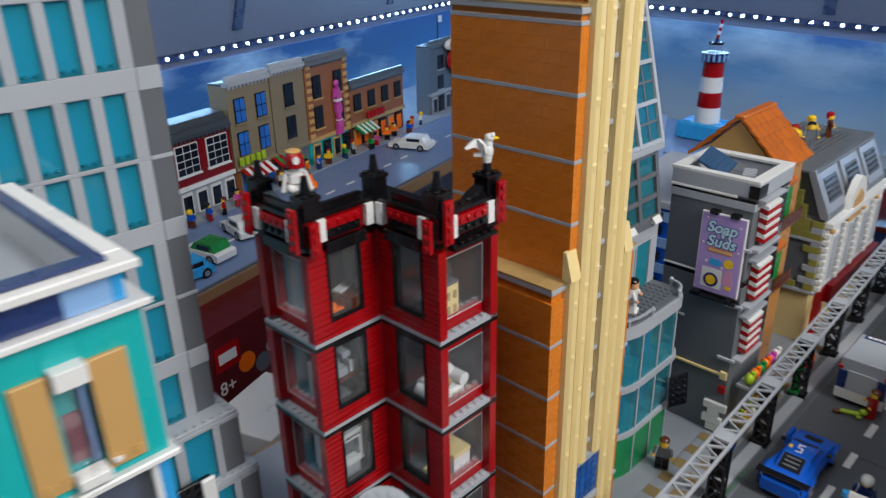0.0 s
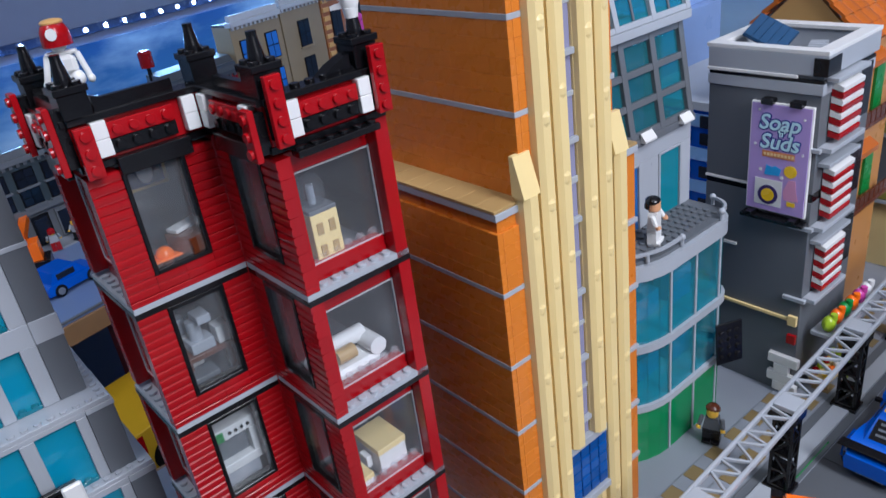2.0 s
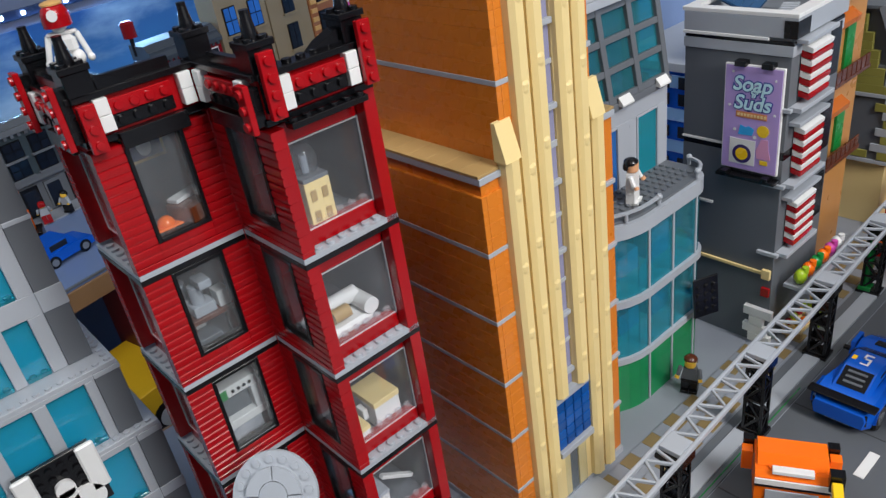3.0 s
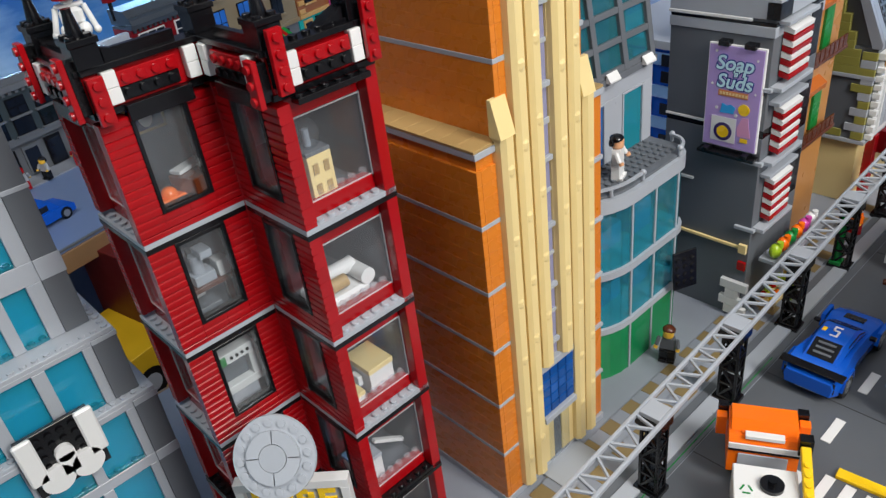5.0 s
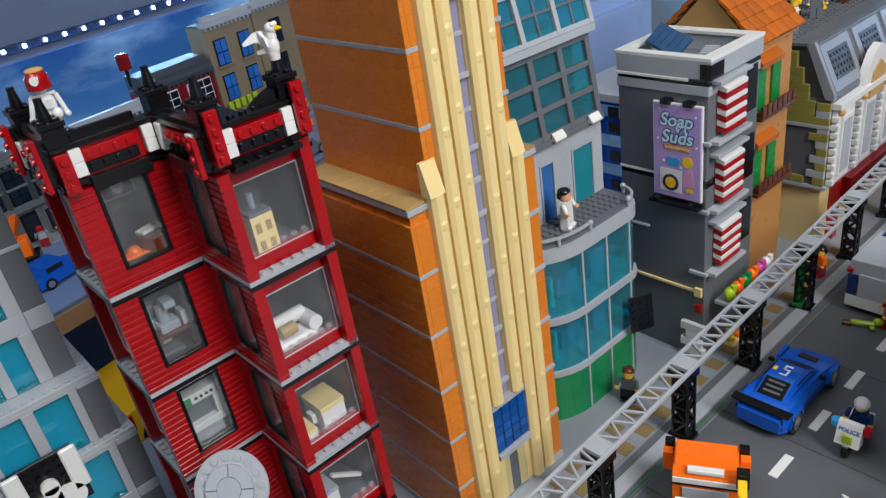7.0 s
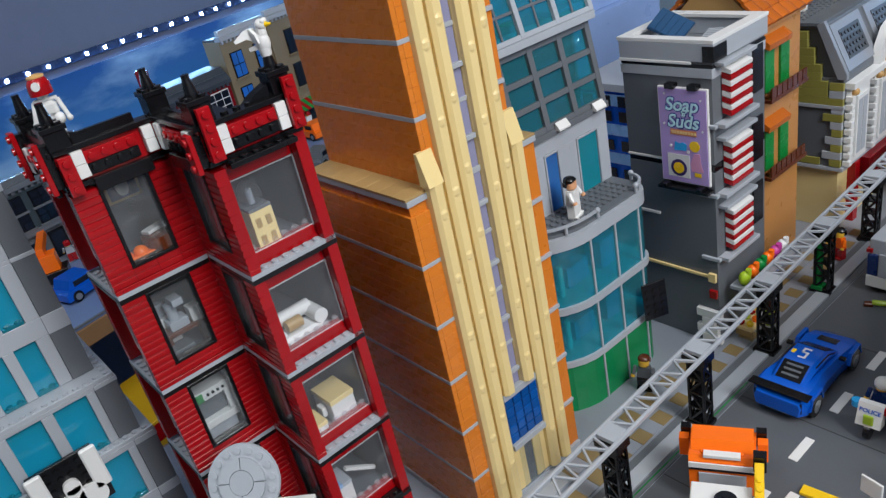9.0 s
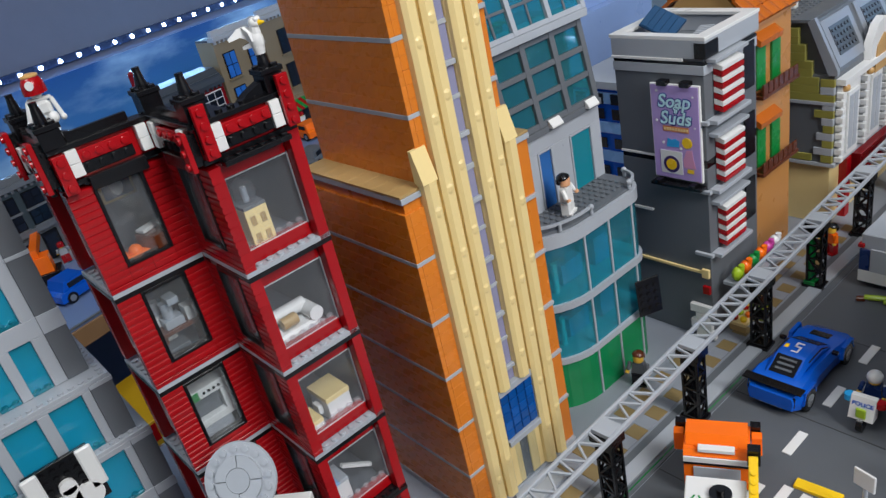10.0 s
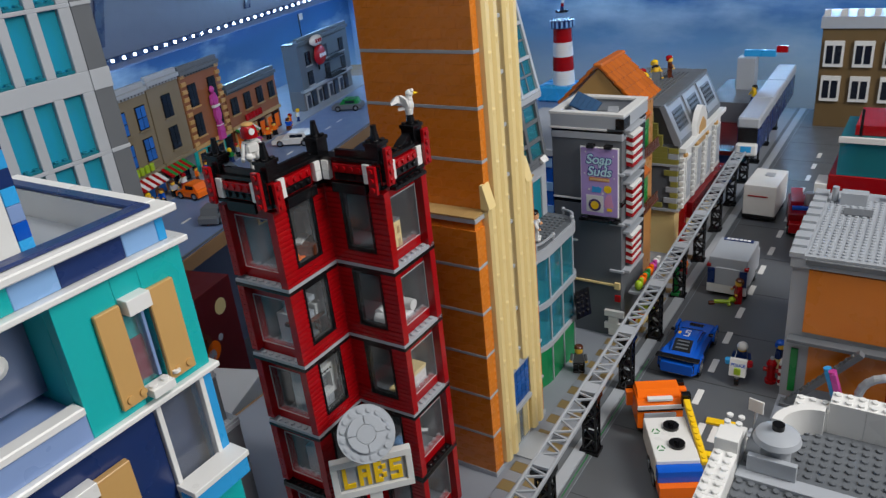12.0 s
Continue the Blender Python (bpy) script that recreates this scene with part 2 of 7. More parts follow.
# ---- ground of the city ----
SIDEWALK = plastic("light grey ground plates", "8b919b", 0.35, 0.08)
PTAN = plastic("dull tan paving plastic", "86744f", 0.3, 0.12)
ROADM = plastic("dark grey road plates", "5b5f64", 0.36, 0.10)
SEAM = plastic("dark plate seam", "3a3d41", 0.5, 0.05)
road = boxpart("road", ROADM, None, 0.157, -0.9, -0.004, 0.318, 1.70, 0.0, 0)
tagged(road, "dark grey road of flat plastic plates with lane marks", "road", kind="structure")
for i in range(24):
    y = -0.42 + i * 0.075
    piece("lane_mark", "lane", lambda: M().use(WHITE).box(0, 0, 0, 0.008, 0.032, 0.0009, 0.0002), road, pose(0.229, y, 0))
for k in range(20):
    boxpart("seam", SEAM, road, 0.157, -0.9 + k * 0.128, 0.0, 0.318, -0.8992 + k * 0.128, 0.0003, 0)
pave = boxpart("pavement", SIDEWALK, None, -0.29, -0.9, -0.004, 0.157, 1.70, 0.0, 0)
tagged(pave, "light grey pavement of plates with tan tiles beside the road", "pavement", kind="structure")
boxpart("kerb", DG, pave, 0.126, -0.9, 0.0, 0.134, 1.70, 0.0014)
boxpart("kerb", LG, pave, 0.1345, -0.9, 0.0, 0.1485, 1.70, 0.0028)
boxpart("kerb", DG, pave, 0.149, -0.9, 0.0, 0.1565, 1.70, 0.0012)
boxpart("kerb_line", GREEN, pave, 0.1524, -0.3, 0.0012, 0.1532, 0.40, 0.0018, 0)
pave2 = boxpart("pavement", SIDEWALK, None, 0.318, -0.9, -0.004, 1.19, 1.70, 0.0, 0)
tagged(pave2, "light grey ground plates across the road", "pavement", kind="structure")
random.seed(4)
for i in range(22):
    for k, x in enumerate((0.083, 0.107)):
        y = 0.03 + i * 0.032 + (0.016 if k else 0)
        piece("paving_tile", "ptile", lambda: M().use(PTAN).box(0, 0, 0, 0.016, 0.016, 0.0012, 0.0002), pave, pose(x, y, 0.0002))
        piece("paving_tile", "ptile2", lambda: M().use(SIDEWALK).box(0, 0, 0, 0.016, 0.0155, 0.0012, 0.0002), pave, pose(x, y + 0.0162, 0.0002))

# ---- red corner tower ----
FL = 8 * B


def palisade(mat, n=2):
    def make():
        m = M().use(mat)
        pr = [(0.008, 0), (0.008, B)]
        for z in (B, B / 2):
            pr += [(0.0009, z - 0.0001), (0.0002, z - 0.0007), (0.0, z - 0.0024), (0.0002, z - 0.0041), (0.0009, z - 0.0047)]
        return m.prism(pr, 0.0001, n * S - 0.0001, 0)
    return make


def masonry(mat):
    def make():
        m = M().use(mat)
        m.box(0, 0.0006, 0, S, S, B, 0)
        for k in range(2):
            z = k * B / 2
            cut = 0.5 if k else 0.25
            m.box(0.0001, 0.0001, z + 0.0002, cut * S - 0.00016, 0.0012, z + B / 2 - 0.0002, 0.0002)
            m.box(cut * S + 0.00016, 0.0001, z + 0.0002, S - 0.0001, 0.0012, z + B / 2 - 0.0002, 0.0002)
        return m
    return make


RT = Matrix.Translation((-0.001, -0.004, 0.0062)) @ pose(0, 0, 0, 0, 0, 0.5) @ Matrix.Diagonal((0.98, 0.98, 0.982, 1))
red = thing("red_tower", "dark red brick-built corner tower with black roof crown and clear windows", "building", (0, 0, 0))
red.matrix_basis = RT
LPLAN = [(-0.064, -0.064), (0, -0.064), (0, 0), (0.064, 0), (0.064, 0.064), (-0.064, 0.064)]
FACES = (((-0.064, -0.064), 0, "wide"), ((0, -0.064), 90, "narrow"), ((0, 0), 0, "narrow"), ((0.064, 0), 90, "wide"))


FLOORM = plastic("grey storey floor plastic", "666b72", 0.3, 0.06)
# Milky material that imitates the highlight on clear pane edges.
EDGE_GLINT = clear("milky edge glint on clear plastic", (0.95, 0.95, 0.97), 0.1, 0.26)
STUDC = clear("clear plastic stud", (0.95, 0.95, 0.97), 0.08, 0.08)


def wide_window(parent, m):
    fr = boxpart("window", RED, parent, 0.008, 0.008, 0.0034, 0.056, 0.0155, 0.0126)
    fr.matrix_basis = m
    boxpart("lintel", RED, fr, 0.008, 0.008, 0.0628, 0.056, 0.0155, 0.0734)
    # Thin milky strips added round the pane paint in its edge highlights.
    for a, b in (((0.0082, 0.0128), (0.0092, 0.0626)), ((0.0548, 0.0128), (0.0558, 0.0626)), ((0.0093, 0.0128), (0.0547, 0.0136)), ((0.0093, 0.0618), (0.0547, 0.0626))):
        boxpart("pane_edge_glint", EDGE_GLINT, fr, a[0], 0.0078, a[1], b[0], 0.0084, b[1], 0.0001)
    g = M().use(CLEAR)
    g.box(0.0082, 0.0085, 0.0128, 0.0558, 0.0096, 0.0626, 0.0002)
    g.box(0.0082, 0.0097, 0.0128, 0.0094, 0.0155, 0.0626, 0.0002).box(0.0546, 0.0097, 0.0128, 0.0558, 0.0155, 0.0626, 0.0002)
    g.box(0.0095, 0.0097, 0.0128, 0.0545, 0.0155, 0.0142, 0.0002)
    g.use(STUDC)
    for i in range(6):
        g.stud(0.012 + i * S, 0.0128, 0.0142)
    o = g.done("pane", fr, "clear plastic wall panel with studs along its foot")
    o.visible_shadow = False


def narrow_window(parent, m):
    w = M().use(BLACK)
    z0, z1 = 0.0161, 0.0735
    a, b = 2 * S + 0.0001, 6 * S - 0.0001
    w.box(a, -0.0006, z0, a + 0.0022, 0.007, z1).box(b - 0.0022, -0.0006, z0, b, 0.007, z1)
    w.box(a + 0.0022, -0.0006, z0, b - 0.0022, 0.007, z0 + 0.0024).box(a + 0.0022, -0.0006, z1 - 0.0024, b - 0.0022, 0.007, z1)
    fr = w.done("window", parent)
    fr.matrix_basis = m
    o = M().use(SMOKE).box(a + 0.0023, 0.0018, z0 + 0.0025, b - 0.0023, 0.0028, z1 - 0.0025, 0.0001).done("pane", fr)
    o.visible_shadow = False


M().use(DG).prism([(x * 0.985, y * 0.985) for x, y in LPLAN], -0.0063, P).done("foundation", red)
for s in range(5):
    z0 = s * FL
    if s:
        m = M().use(LG if s > 1 else BLACK).prism(LPLAN, z0 + 0.0001, z0 + P)
        for (x, y), rz, kind in FACES:
            if kind == "wide":
                k = len(m.v)
                for i in range(6):
                    m.stud(0.012 + i * S, 0.004, P)
                m.turn(pose(x, y, z0, 0, 0, rz), k)
        m.done("ledge", red, "grey studded ledge plate" if s > 1 else "black studded ledge plate")
        M().use(BLACK).prism([(x * 1.004, y * 1.004) for x, y in LPLAN], z0 - P, z0).done("band", red, "thin black plate band")
    fl = M().use(FLOORM)
    fl.prism([(-0.056, -0.048), (-0.008, -0.048), (-0.008, 0.008), (0.048, 0.008), (0.048, 0.056), (-0.056, 0.056)], z0 + P, z0 + P + 0.0040)
    fl.done("storey_floor", red, "grey storey floor")
    for (x, y), rz, kind in FACES:
        fm = pose(x, y, z0, 0, 0, rz)
        if kind == "wide":
            wide_window(red, fm)
        else:
            narrow_window(red, fm)
        for r in range(7):
            z = 2 * P + r * B
            if kind == "narrow":
                for i in ((0, 6)):
                    piece("brick", "palisade2", palisade(RED), red, fm @ pose(i * S, 0, z))
                if r < 1:
                    for i in (2, 4):
                        piece("brick", "palisade2", palisade(RED), red, fm @ pose(i * S, 0, z))
            elif y > -0.01 or x < -0.01:
                i = 7 if x > 0 else 0
                piece("brick", "masonry1", masonry(RED), red, fm @ pose(i * S, 0, z))
        if kind == "narrow":
            boxpart("plate", RED, red, 0, 0, P, 8 * S, 0.0078, 2 * P).matrix_basis = fm
boxpart("corner_post", RED, red, -0.0079, -0.0004, P, 0.0004, 0.0079, 0.383)
# back walls with dark inside lining
w = M().use(RED)
w.box(-0.064, 0.0561, P, 0.064, 0.064, 0.384).box(-0.064, -0.055, P, -0.0561, 0.056, 0.384)
w.done("back_wall", red)
INNER = plastic("grey inner wall", "565b63", 0.35, 0.08)
for s in range(5):
    z0 = s * FL + 2 * P
    boxpart("inner_wall", INNER, red, -0.0559, 0.0545, z0, 0.056, 0.056, z0 + 0.066)
    boxpart("inner_wall", INNER, red, -0.0559, -0.0475, z0, -0.0545, 0.0543, z0 + 0.066)
T = 0.384
M().use(BLACK).prism(LPLAN, T, T + P).done("roof_plate", red)
BF = 0.0224


def crown_face(parent, m, length, left, right, studs_on_top, rise):
    """One side of the roof crown: studded red and black bars, white end blocks and hanging red strips."""
    def place(ob):
        ob.matrix_basis = m
    place(boxpart("parapet", RED, parent, 0.0002, 0.0014, P, length - 0.0002, 0.0078, BF))
    w = M().use(BLACK).box(0.016, -0.0022, 0.0056, 0.048, 0.0012, 0.0126)
    for i in range(4):
        w.stud(0.020 + i * S, -0.0022, 0.0091, 1, -1)
    place(w.done("studded_bar", parent, "black bar with studs facing outwards"))
    w = M().use(RED).box(0.016, -0.0032, 0.0128, 0.048, 0.0012, 0.0204)
    for i in range(4):
        w.stud(0.020 + i * S, -0.0032, 0.0166, 1, -1)
    place(w.done("studded_bar", parent, "red bar with studs facing outwards"))
    a0 = 0.0090 if left else 0.0048
    b1 = length - (0.0090 if right else 0.0048)
    for a in (a0, b1 - 0.0066):
        place(boxpart("white_block", WHITE, parent, a, -0.0042, 0.0056, a + 0.0068, 0.0012, 0.0138))
        place(boxpart("white_block", WHITE, parent, a, -0.0042, 0.0140, a + 0.0068, 0.0012, 0.0222))
    if studs_on_top:
        w = M().use(BLACK).box(0.009, -0.0072, -0.0032, length - 0.009, -0.0001, 0.0)
        for i in range(6):
            w.stud(0.012 + i * S, -0.0036, 0.0)
        place(w.done("fascia", parent, "black studded cornice plate"))
    else:
        place(boxpart("fascia", BLACK, parent, a0 + 0.0069, -0.0034, -0.0055, b1 - 0.0069, -0.0002, 0.0032))
    for on, a in ((left, 0.0003), (right, length - 0.0083)):
        if on:
            n = 4 if rise > 0.01 else 3
            w = M().use(RED).box(a, -0.0076, -0.0115 + rise, a + 0.008, -0.0044, -0.0115 + rise + n * S)
            for i in range(n):
                w.stud(a + 0.004, -0.0076, -0.0075 + rise + i * S, 1, -1)
            place(w.done("hanging_strip", parent, "red strip with studs facing outwards"))
            place(boxpart("strip_bracket", BLACK, parent, a + 0.001, -0.0043, -0.009 + rise, a + 0.007, 0.001, -0.0135 + rise + n * S))
    w = M().use(BLACK).box(0, -0.0024, BF, length, 0.0102, BF + P)
    if studs_on_top:
        for i in range(8):
            w.stud(0.004 + i * S, 0.004, BF + P)
    else:
        # sloping black pieces between the corner posts
        w.prism([(0.0005, BF + P), (0.0095, BF + P), (0.0095, BF + P + 0.0015), (0.004, BF + P + 0.006), (0.0005, BF + P + 0.006)], 0.018, length - 0.012, 0)
    place(w.done("coping", parent, "black coping plate"))


for (x, y), rz, kind in FACES:
    conc_left = (x, y) == (0, 0)
    conc_right = (x, y) == (0, -0.064)
    crown_face(red, pose(x, y, T, 0, 0, rz), 0.064, not conc_left, not conc_right, (x, y) == (0.064, 0), 0.0155 if x > 0.03 else 0.012 if x < -0.03 else 0.0095)
for x, y in ((-0.058, -0.058), (-0.003, -0.058), (0.058, 0.006), (0.058, 0.058), (-0.005, 0.005)):
    zt = BF + P
    w = M().use(BLACK)
    w.box(x - 0.0066, y - 0.0066, T + zt, x + 0.0066, y + 0.0066, T + zt + 0.0110)
    w.box(x - 0.0076, y - 0.0076, T + zt + 0.0111, x + 0.0076, y + 0.0076, T + zt + 0.0143)
    for i in (-1, 1):
        for j in (-1, 1):
            w.stud(x + i * 0.004, y + j * 0.004, T + zt + 0.0143)
    z = T + zt + 0.0143
    hc = 0.0085
    w.cyl((x, y, z), 0.0039, 0.003, n=16, r2=0.0037).cyl((x, y, z + 0.003), 0.0037, hc + 0.0005, n=16, r2=0.0037 - hc * 0.18).cyl((x, y, z + hc + 0.003), 0.0024, 0.0018, n=12)
    w.done("pinnacle", red, "black corner post with a small cone")
    if (x, y) != (-0.005, 0.005):
        w = M().use(BLACK)
        # curved black brackets running down from the post
        if x < -0.03:
            d = 1
            w.prism([(T + zt, x + d * 0.008), (T + zt, x + d * 0.024), (T + zt + 0.004, x + d * 0.018), (T + zt + 0.0078, x + d * 0.008)], y - 0.004, y + 0.004, 1)
            w.done("bracket", red)
        if -0.03 < x < 0.03 or y > 0.03:
            d = 1 if y < 0.03 else -1
            w.prism([(y + d * 0.008, T + zt), (y + d * 0.024, T + zt), (y + d * 0.018, T + zt + 0.004), (y + d * 0.008, T + zt + 0.0078)], x - 0.004, x + 0.004, 0)
            w.done("bracket", red)

boxpart("roof_block", BLACK, red, -0.036, -0.0537, T + P, -0.012, -0.042, T + BF + P - 0.0002)

# entrance sign on the diagonal of the notch
sign = thing("entrance_sign", "white framed entrance sign with yellow letters under a grey disc", "sign", (0.0375, -0.0455, 0), 45)
w = M().use(WHITE).box(-0.038, 0.0, 0.092, 0.038, 0.008, 0.0995).box(-0.038, 0.0, 0.1275, 0.038, 0.008, 0.1345)
w.box(-0.038, 0.0, 0.0996, -0.032, 0.008, 0.1274).box(0.032, 0.0, 0.0996, 0.038, 0.008, 0.1274)
w.done("sign_frame", sign)
boxpart("sign_board", LG, sign, -0.0319, 0.003, 0.0996, 0.0319, 0.0078, 0.1274)
LET = {"L": ("100", "100", "100", "100", "111"), "A": ("111", "101", "111", "101", "101"), "B": ("110", "101", "110", "101", "110"), "S": ("111", "100", "111", "001", "111")}
for i, ch in enumerate("LABS"):
    w = M().use(YELLOW)
    for r, row in enumerate(LET[ch]):
        for c, bit in enumerate(row):
            if bit == "1":
                x, z = -0.028 + i * 0.0148 + c * 0.0038, 0.1225 - r * 0.0048
                w.box(x, 0.0012, z - 0.0010, x + 0.0038, 0.0031, z + 0.0038, 0.0001)
    w.done("letter", sign, "yellow letter " + ch)
DISH = pose(0, -0.006, 0.166, -34, 0, 0)
w = M().use(LG)
w.cyl((0, -0.001, 0), 0.0262, 0.0026, 1, 40, 0.0235).cyl((0, -0.0030, 0), 0.0258, 0.0020, 1, 40, 0.0262)
for k in range(16):
    a = k * math.pi / 8 + 0.1
    w.cyl((0.0212 * math.cos(a), -0.0030, 0.0212 * math.sin(a)), 0.0024, -0.0014, 1, 12)
dish = w.done("dish", sign, "large round studded grey dish tilted upwards")
dish.matrix_basis = DISH
for q in range(4):
    a0, a1 = q * math.pi / 2 + 0.03, (q + 1) * math.pi / 2 - 0.03
    pts = [(0.0168 * math.sin(a0 + (a1 - a0) * k / 6), 0.0168 * math.cos(a0 + (a1 - a0) * k / 6)) for k in range(7)]
    pts += [(0.0088 * math.sin(a1 + (a0 - a1) * k / 6), 0.0088 * math.cos(a1 + (a0 - a1) * k / 6)) for k in range(7)]
    M().use(LG).prism(pts, -0.0062, -0.0031, 1).done("tile", dish)
M().use(LG).cyl((0, -0.0066, 0), 0.0084, 0.0034, 1, 28).done("tile", dish, "round grey tile")
boxpart("post", WHITE, sign, -0.006, 0.003, 0.0, 0.006, 0.0075, 0.0918)
boxpart("post", CLEAR, sign, -0.006, 0.0012, 0.1346, 0.006, 0.006, 0.160)

# ---- orange tower ----
orange = thing("orange_tower", "tall light orange brick-built tower with grey stripes and tan front ribs", "building")
X0, XF = -0.0525, 0.0755
YC = 0.1735
STG = ((0.0, 0.3088, 0.110), (0.3088, 0.5236, 0.1312), (0.5236, 0.640, 0.150))
SP = 5 * B + P
for si, (z0, z1, yl) in enumerate(STG):
    yr = 2 * YC - yl
    xf = XF if si < 2 else XF - 0.012
    core = M().use(ORANGE).box(X0, yl + 0.002, z0 + 0.001, xf - 0.002, yr, z1, 0)
    core.done("core", orange)
    z = (0.0064, 0.3140, 0.5236)[si]
    if si == 0:
        boxpart("plinth", LG, orange, X0, yl - 0.0008, 0, xf + 0.0008, yr, 0.0063)
    while z < z1 - 0.01:
        zt = min(z + 5 * B, z1)
        for r in range(5):
            zz = z + r * B
            if zz + B > z1 + 0.001:
                break
            k = 0
            xx = xf
            while xx > X0 + 0.001:
                n = 4 if (k or r % 2) else 2
                wd = min(n * S, xx - X0)
                if wd > 0.012:
                    nn = round(wd / S)
                    piece("brick", ("ob", nn), lambda nn=nn: M().use(ORANGE).box(0.00004, 0, 0.00004, nn * S - 0.00004, 0.004, B - 0.00004, 0.00010), orange, pose(xx - nn * S, yl, zz))
                    wd = nn * S
                xx -= wd
                k += 1
            nf = 2
            piece("brick", ("of", nf), lambda nf=nf: M().use(ORANGE).box(-0.004, 0.0001, 0.00004, 0.0, nf * S + 0.002, B - 0.00004, 0.00018), orange, pose(xf, yl + 0.004, zz))
        if zt < z1 - 0.002:
            boxpart("stripe", LG, orange, X0, yl - 0.0003, zt, xf + 0.0003, yr, zt + P, 0.0002)
        z = zt + P
    if si < 2:
        boxpart("ledge_edge", LG, orange, X0, yl - 0.0006, z1, xf + 0.0006, yr + 0.0006, z1 + 0.0044)
        for k in range(8):
            boxpart("ledge_tile", DTAN, orange, X0 + k * 2 * S, yl - 0.0008, z1 + 0.0045, X0 + (k + 1) * 2 * S - 0.0001, STG[si + 1][2] + 0.004, z1 + 2 * P, 0.0002)
        boxpart("ledge_tile", DTAN, orange, X0, 2 * YC - STG[si + 1][2], z1 + 0.0045, xf, yr + 0.0006, z1 + 2 * P, 0.0002)


def rib(name, y0, z0, z1, first, cap=True, x=XF):
    """A tan rib of stacked posts with pointed beads, one above another."""
    w = M().use(TAN)
    yw = 0.0122
    y1 = y0 + yw
    yc = (y0 + y1) / 2
    poly = [(x - 0.002, y0), (x + 0.0050, y0 + 0.0002), (x + 0.0078, y0 + 0.0030), (x + 0.0078, y1 - 0.0030), (x + 0.0050, y1 - 0.0002), (x - 0.002, y1)]
    w.prism(poly, z0, z1, 2)
    zz = first
    while zz < z1 - 0.004:
        if zz > z0 + 0.004:
            for dz, h, r0, r1 in ((-0.0100, 0.0070, 0.0026, 0.0047), (-0.0030, 0.0035, 0.0047, 0.0049), (0.0005, 0.0036, 0.0049, 0.0036)):
                w.cyl((x + 0.0040, yc, zz + dz), r0, h, 2, 12, r1)
        zz += 0.0512
    if cap:
        w.prism([(z1, x - 0.002), (z1, x + 0.0076), (z1 + 0.004, x + 0.0066), (z1 + 0.024, x + 0.001), (z1 + 0.024, x - 0.002)], y0 - 0.0015, y1 - 0.0004, 1)
    return w.done("rib", orange, "tan front rib with pointed beads")


TANB = 0.0142
SLITM = plastic("violet grey window strip", "8b8cab", 0.2, 0.1)
ys = [YC - 0.0465 + i * TANB for i in range(3)] + [YC + 0.0052 + i * TANB for i in range(3)]
M().use(TAN).box(XF - 0.003, YC - 0.0455, 0.008, XF + 0.0012, YC - 0.005, 0.32).box(XF - 0.003, YC + 0.005, 0.008, XF + 0.0012, YC + 0.0455, 0.32).box(XF - 0.003, YC - 0.0315, 0.3201, XF + 0.0012, YC - 0.005, 0.62).box(XF - 0.003, YC + 0.005, 0.3201, XF + 0.0012, YC + 0.0315, 0.62).done("rib_backing", orange, "tan backing wall of the ribs")
for i, y in enumerate(ys):
    outer = i in (0, 5)
    inner = i in (2, 3)
    rib("rib", y, 0.117 if inner else 0.010, 0.318 if outer else 0.62, 0.040 + (i % 3) * 0.012, outer)
w = M().use(SLITM).box(XF - 0.003, YC - 0.0049, 0.117, XF - 0.0005, YC + 0.0049, 0.62)
w.done("slit_window", orange, "narrow bluish window strip")
z = 0.13
while z < 0.6:
    boxpart("slit_bar", LG, orange, XF - 0.0004, YC - 0.0049, z, XF + 0.003, YC + 0.0049, z + 0.0036)
    z += 0.0512
# blue glazed door front
dr = boxpart("entrance_front", LG, orange, XF - 0.002, 0.1545, 0.110, XF + 0.004, 0.1935, 0.1165, 0.0003, "grey frame round blue glazing above the entrance")
boxpart("ledge", LG, dr, XF - 0.002, 0.1545, 0.0575, XF + 0.006, 0.1935, 0.0630)
boxpart("backing", DBLUE, dr, XF - 0.002, 0.1546, 0.0632, XF + 0.0018, 0.1934, 0.1098)
for i in range(4):
    for j in range(5):
        piece("pane", "bpane", lambda: M().use(plastic("blue glazing", "12509c", 0.12, 0.25)).box(0.0, 0.0004, 0.0004, 0.0018, 0.0093, 0.0089, 0.0005), dr, pose(XF + 0.0016, 0.1547 + i * 0.00972, 0.0634 + j * 0.0093))
boxpart("doorway", DG, dr, XF - 0.002, 0.1546, 0.007, XF - 0.0002, 0.1934, 0.0573)
boxpart("steps", LG, dr, XF, 0.150, 0.0, XF + 0.024, 0.198, 0.0032)
boxpart("door", SMOKE, dr, XF + 0.0002, 0.162, 0.0070, XF + 0.0022, 0.187, 0.052)

# ---- modern grey house with a glazed bay ----
house = thing("bay_house", "light grey modern house with turquoise bay windows, slanted glazed top", "building")
YA, YB, XB, XW = 0.242, 0.398, 0.055, 0.012


def bay_plan(off=0.0):
    r = 0.062
    pts = [(XW - 0.02, YA + 0.002 - off)]
    for k in range(9):
        a = math.pi * (1 - k / 8) / 2
        pts.append((XB - r + r * math.cos(a) + off * math.cos(a) - 0.0, YA + r + 0.003 - r * math.sin(a) - off * math.sin(a)))
    pts += [(XB - 0.02 + (0.02 + off) * math.cos(k * math.pi / 10), YB - 0.02 + (0.02 + off) * math.sin(k * math.pi / 10)) for k in range(6)]
    pts += [(XW - 0.02, YB + off)]
    return pts


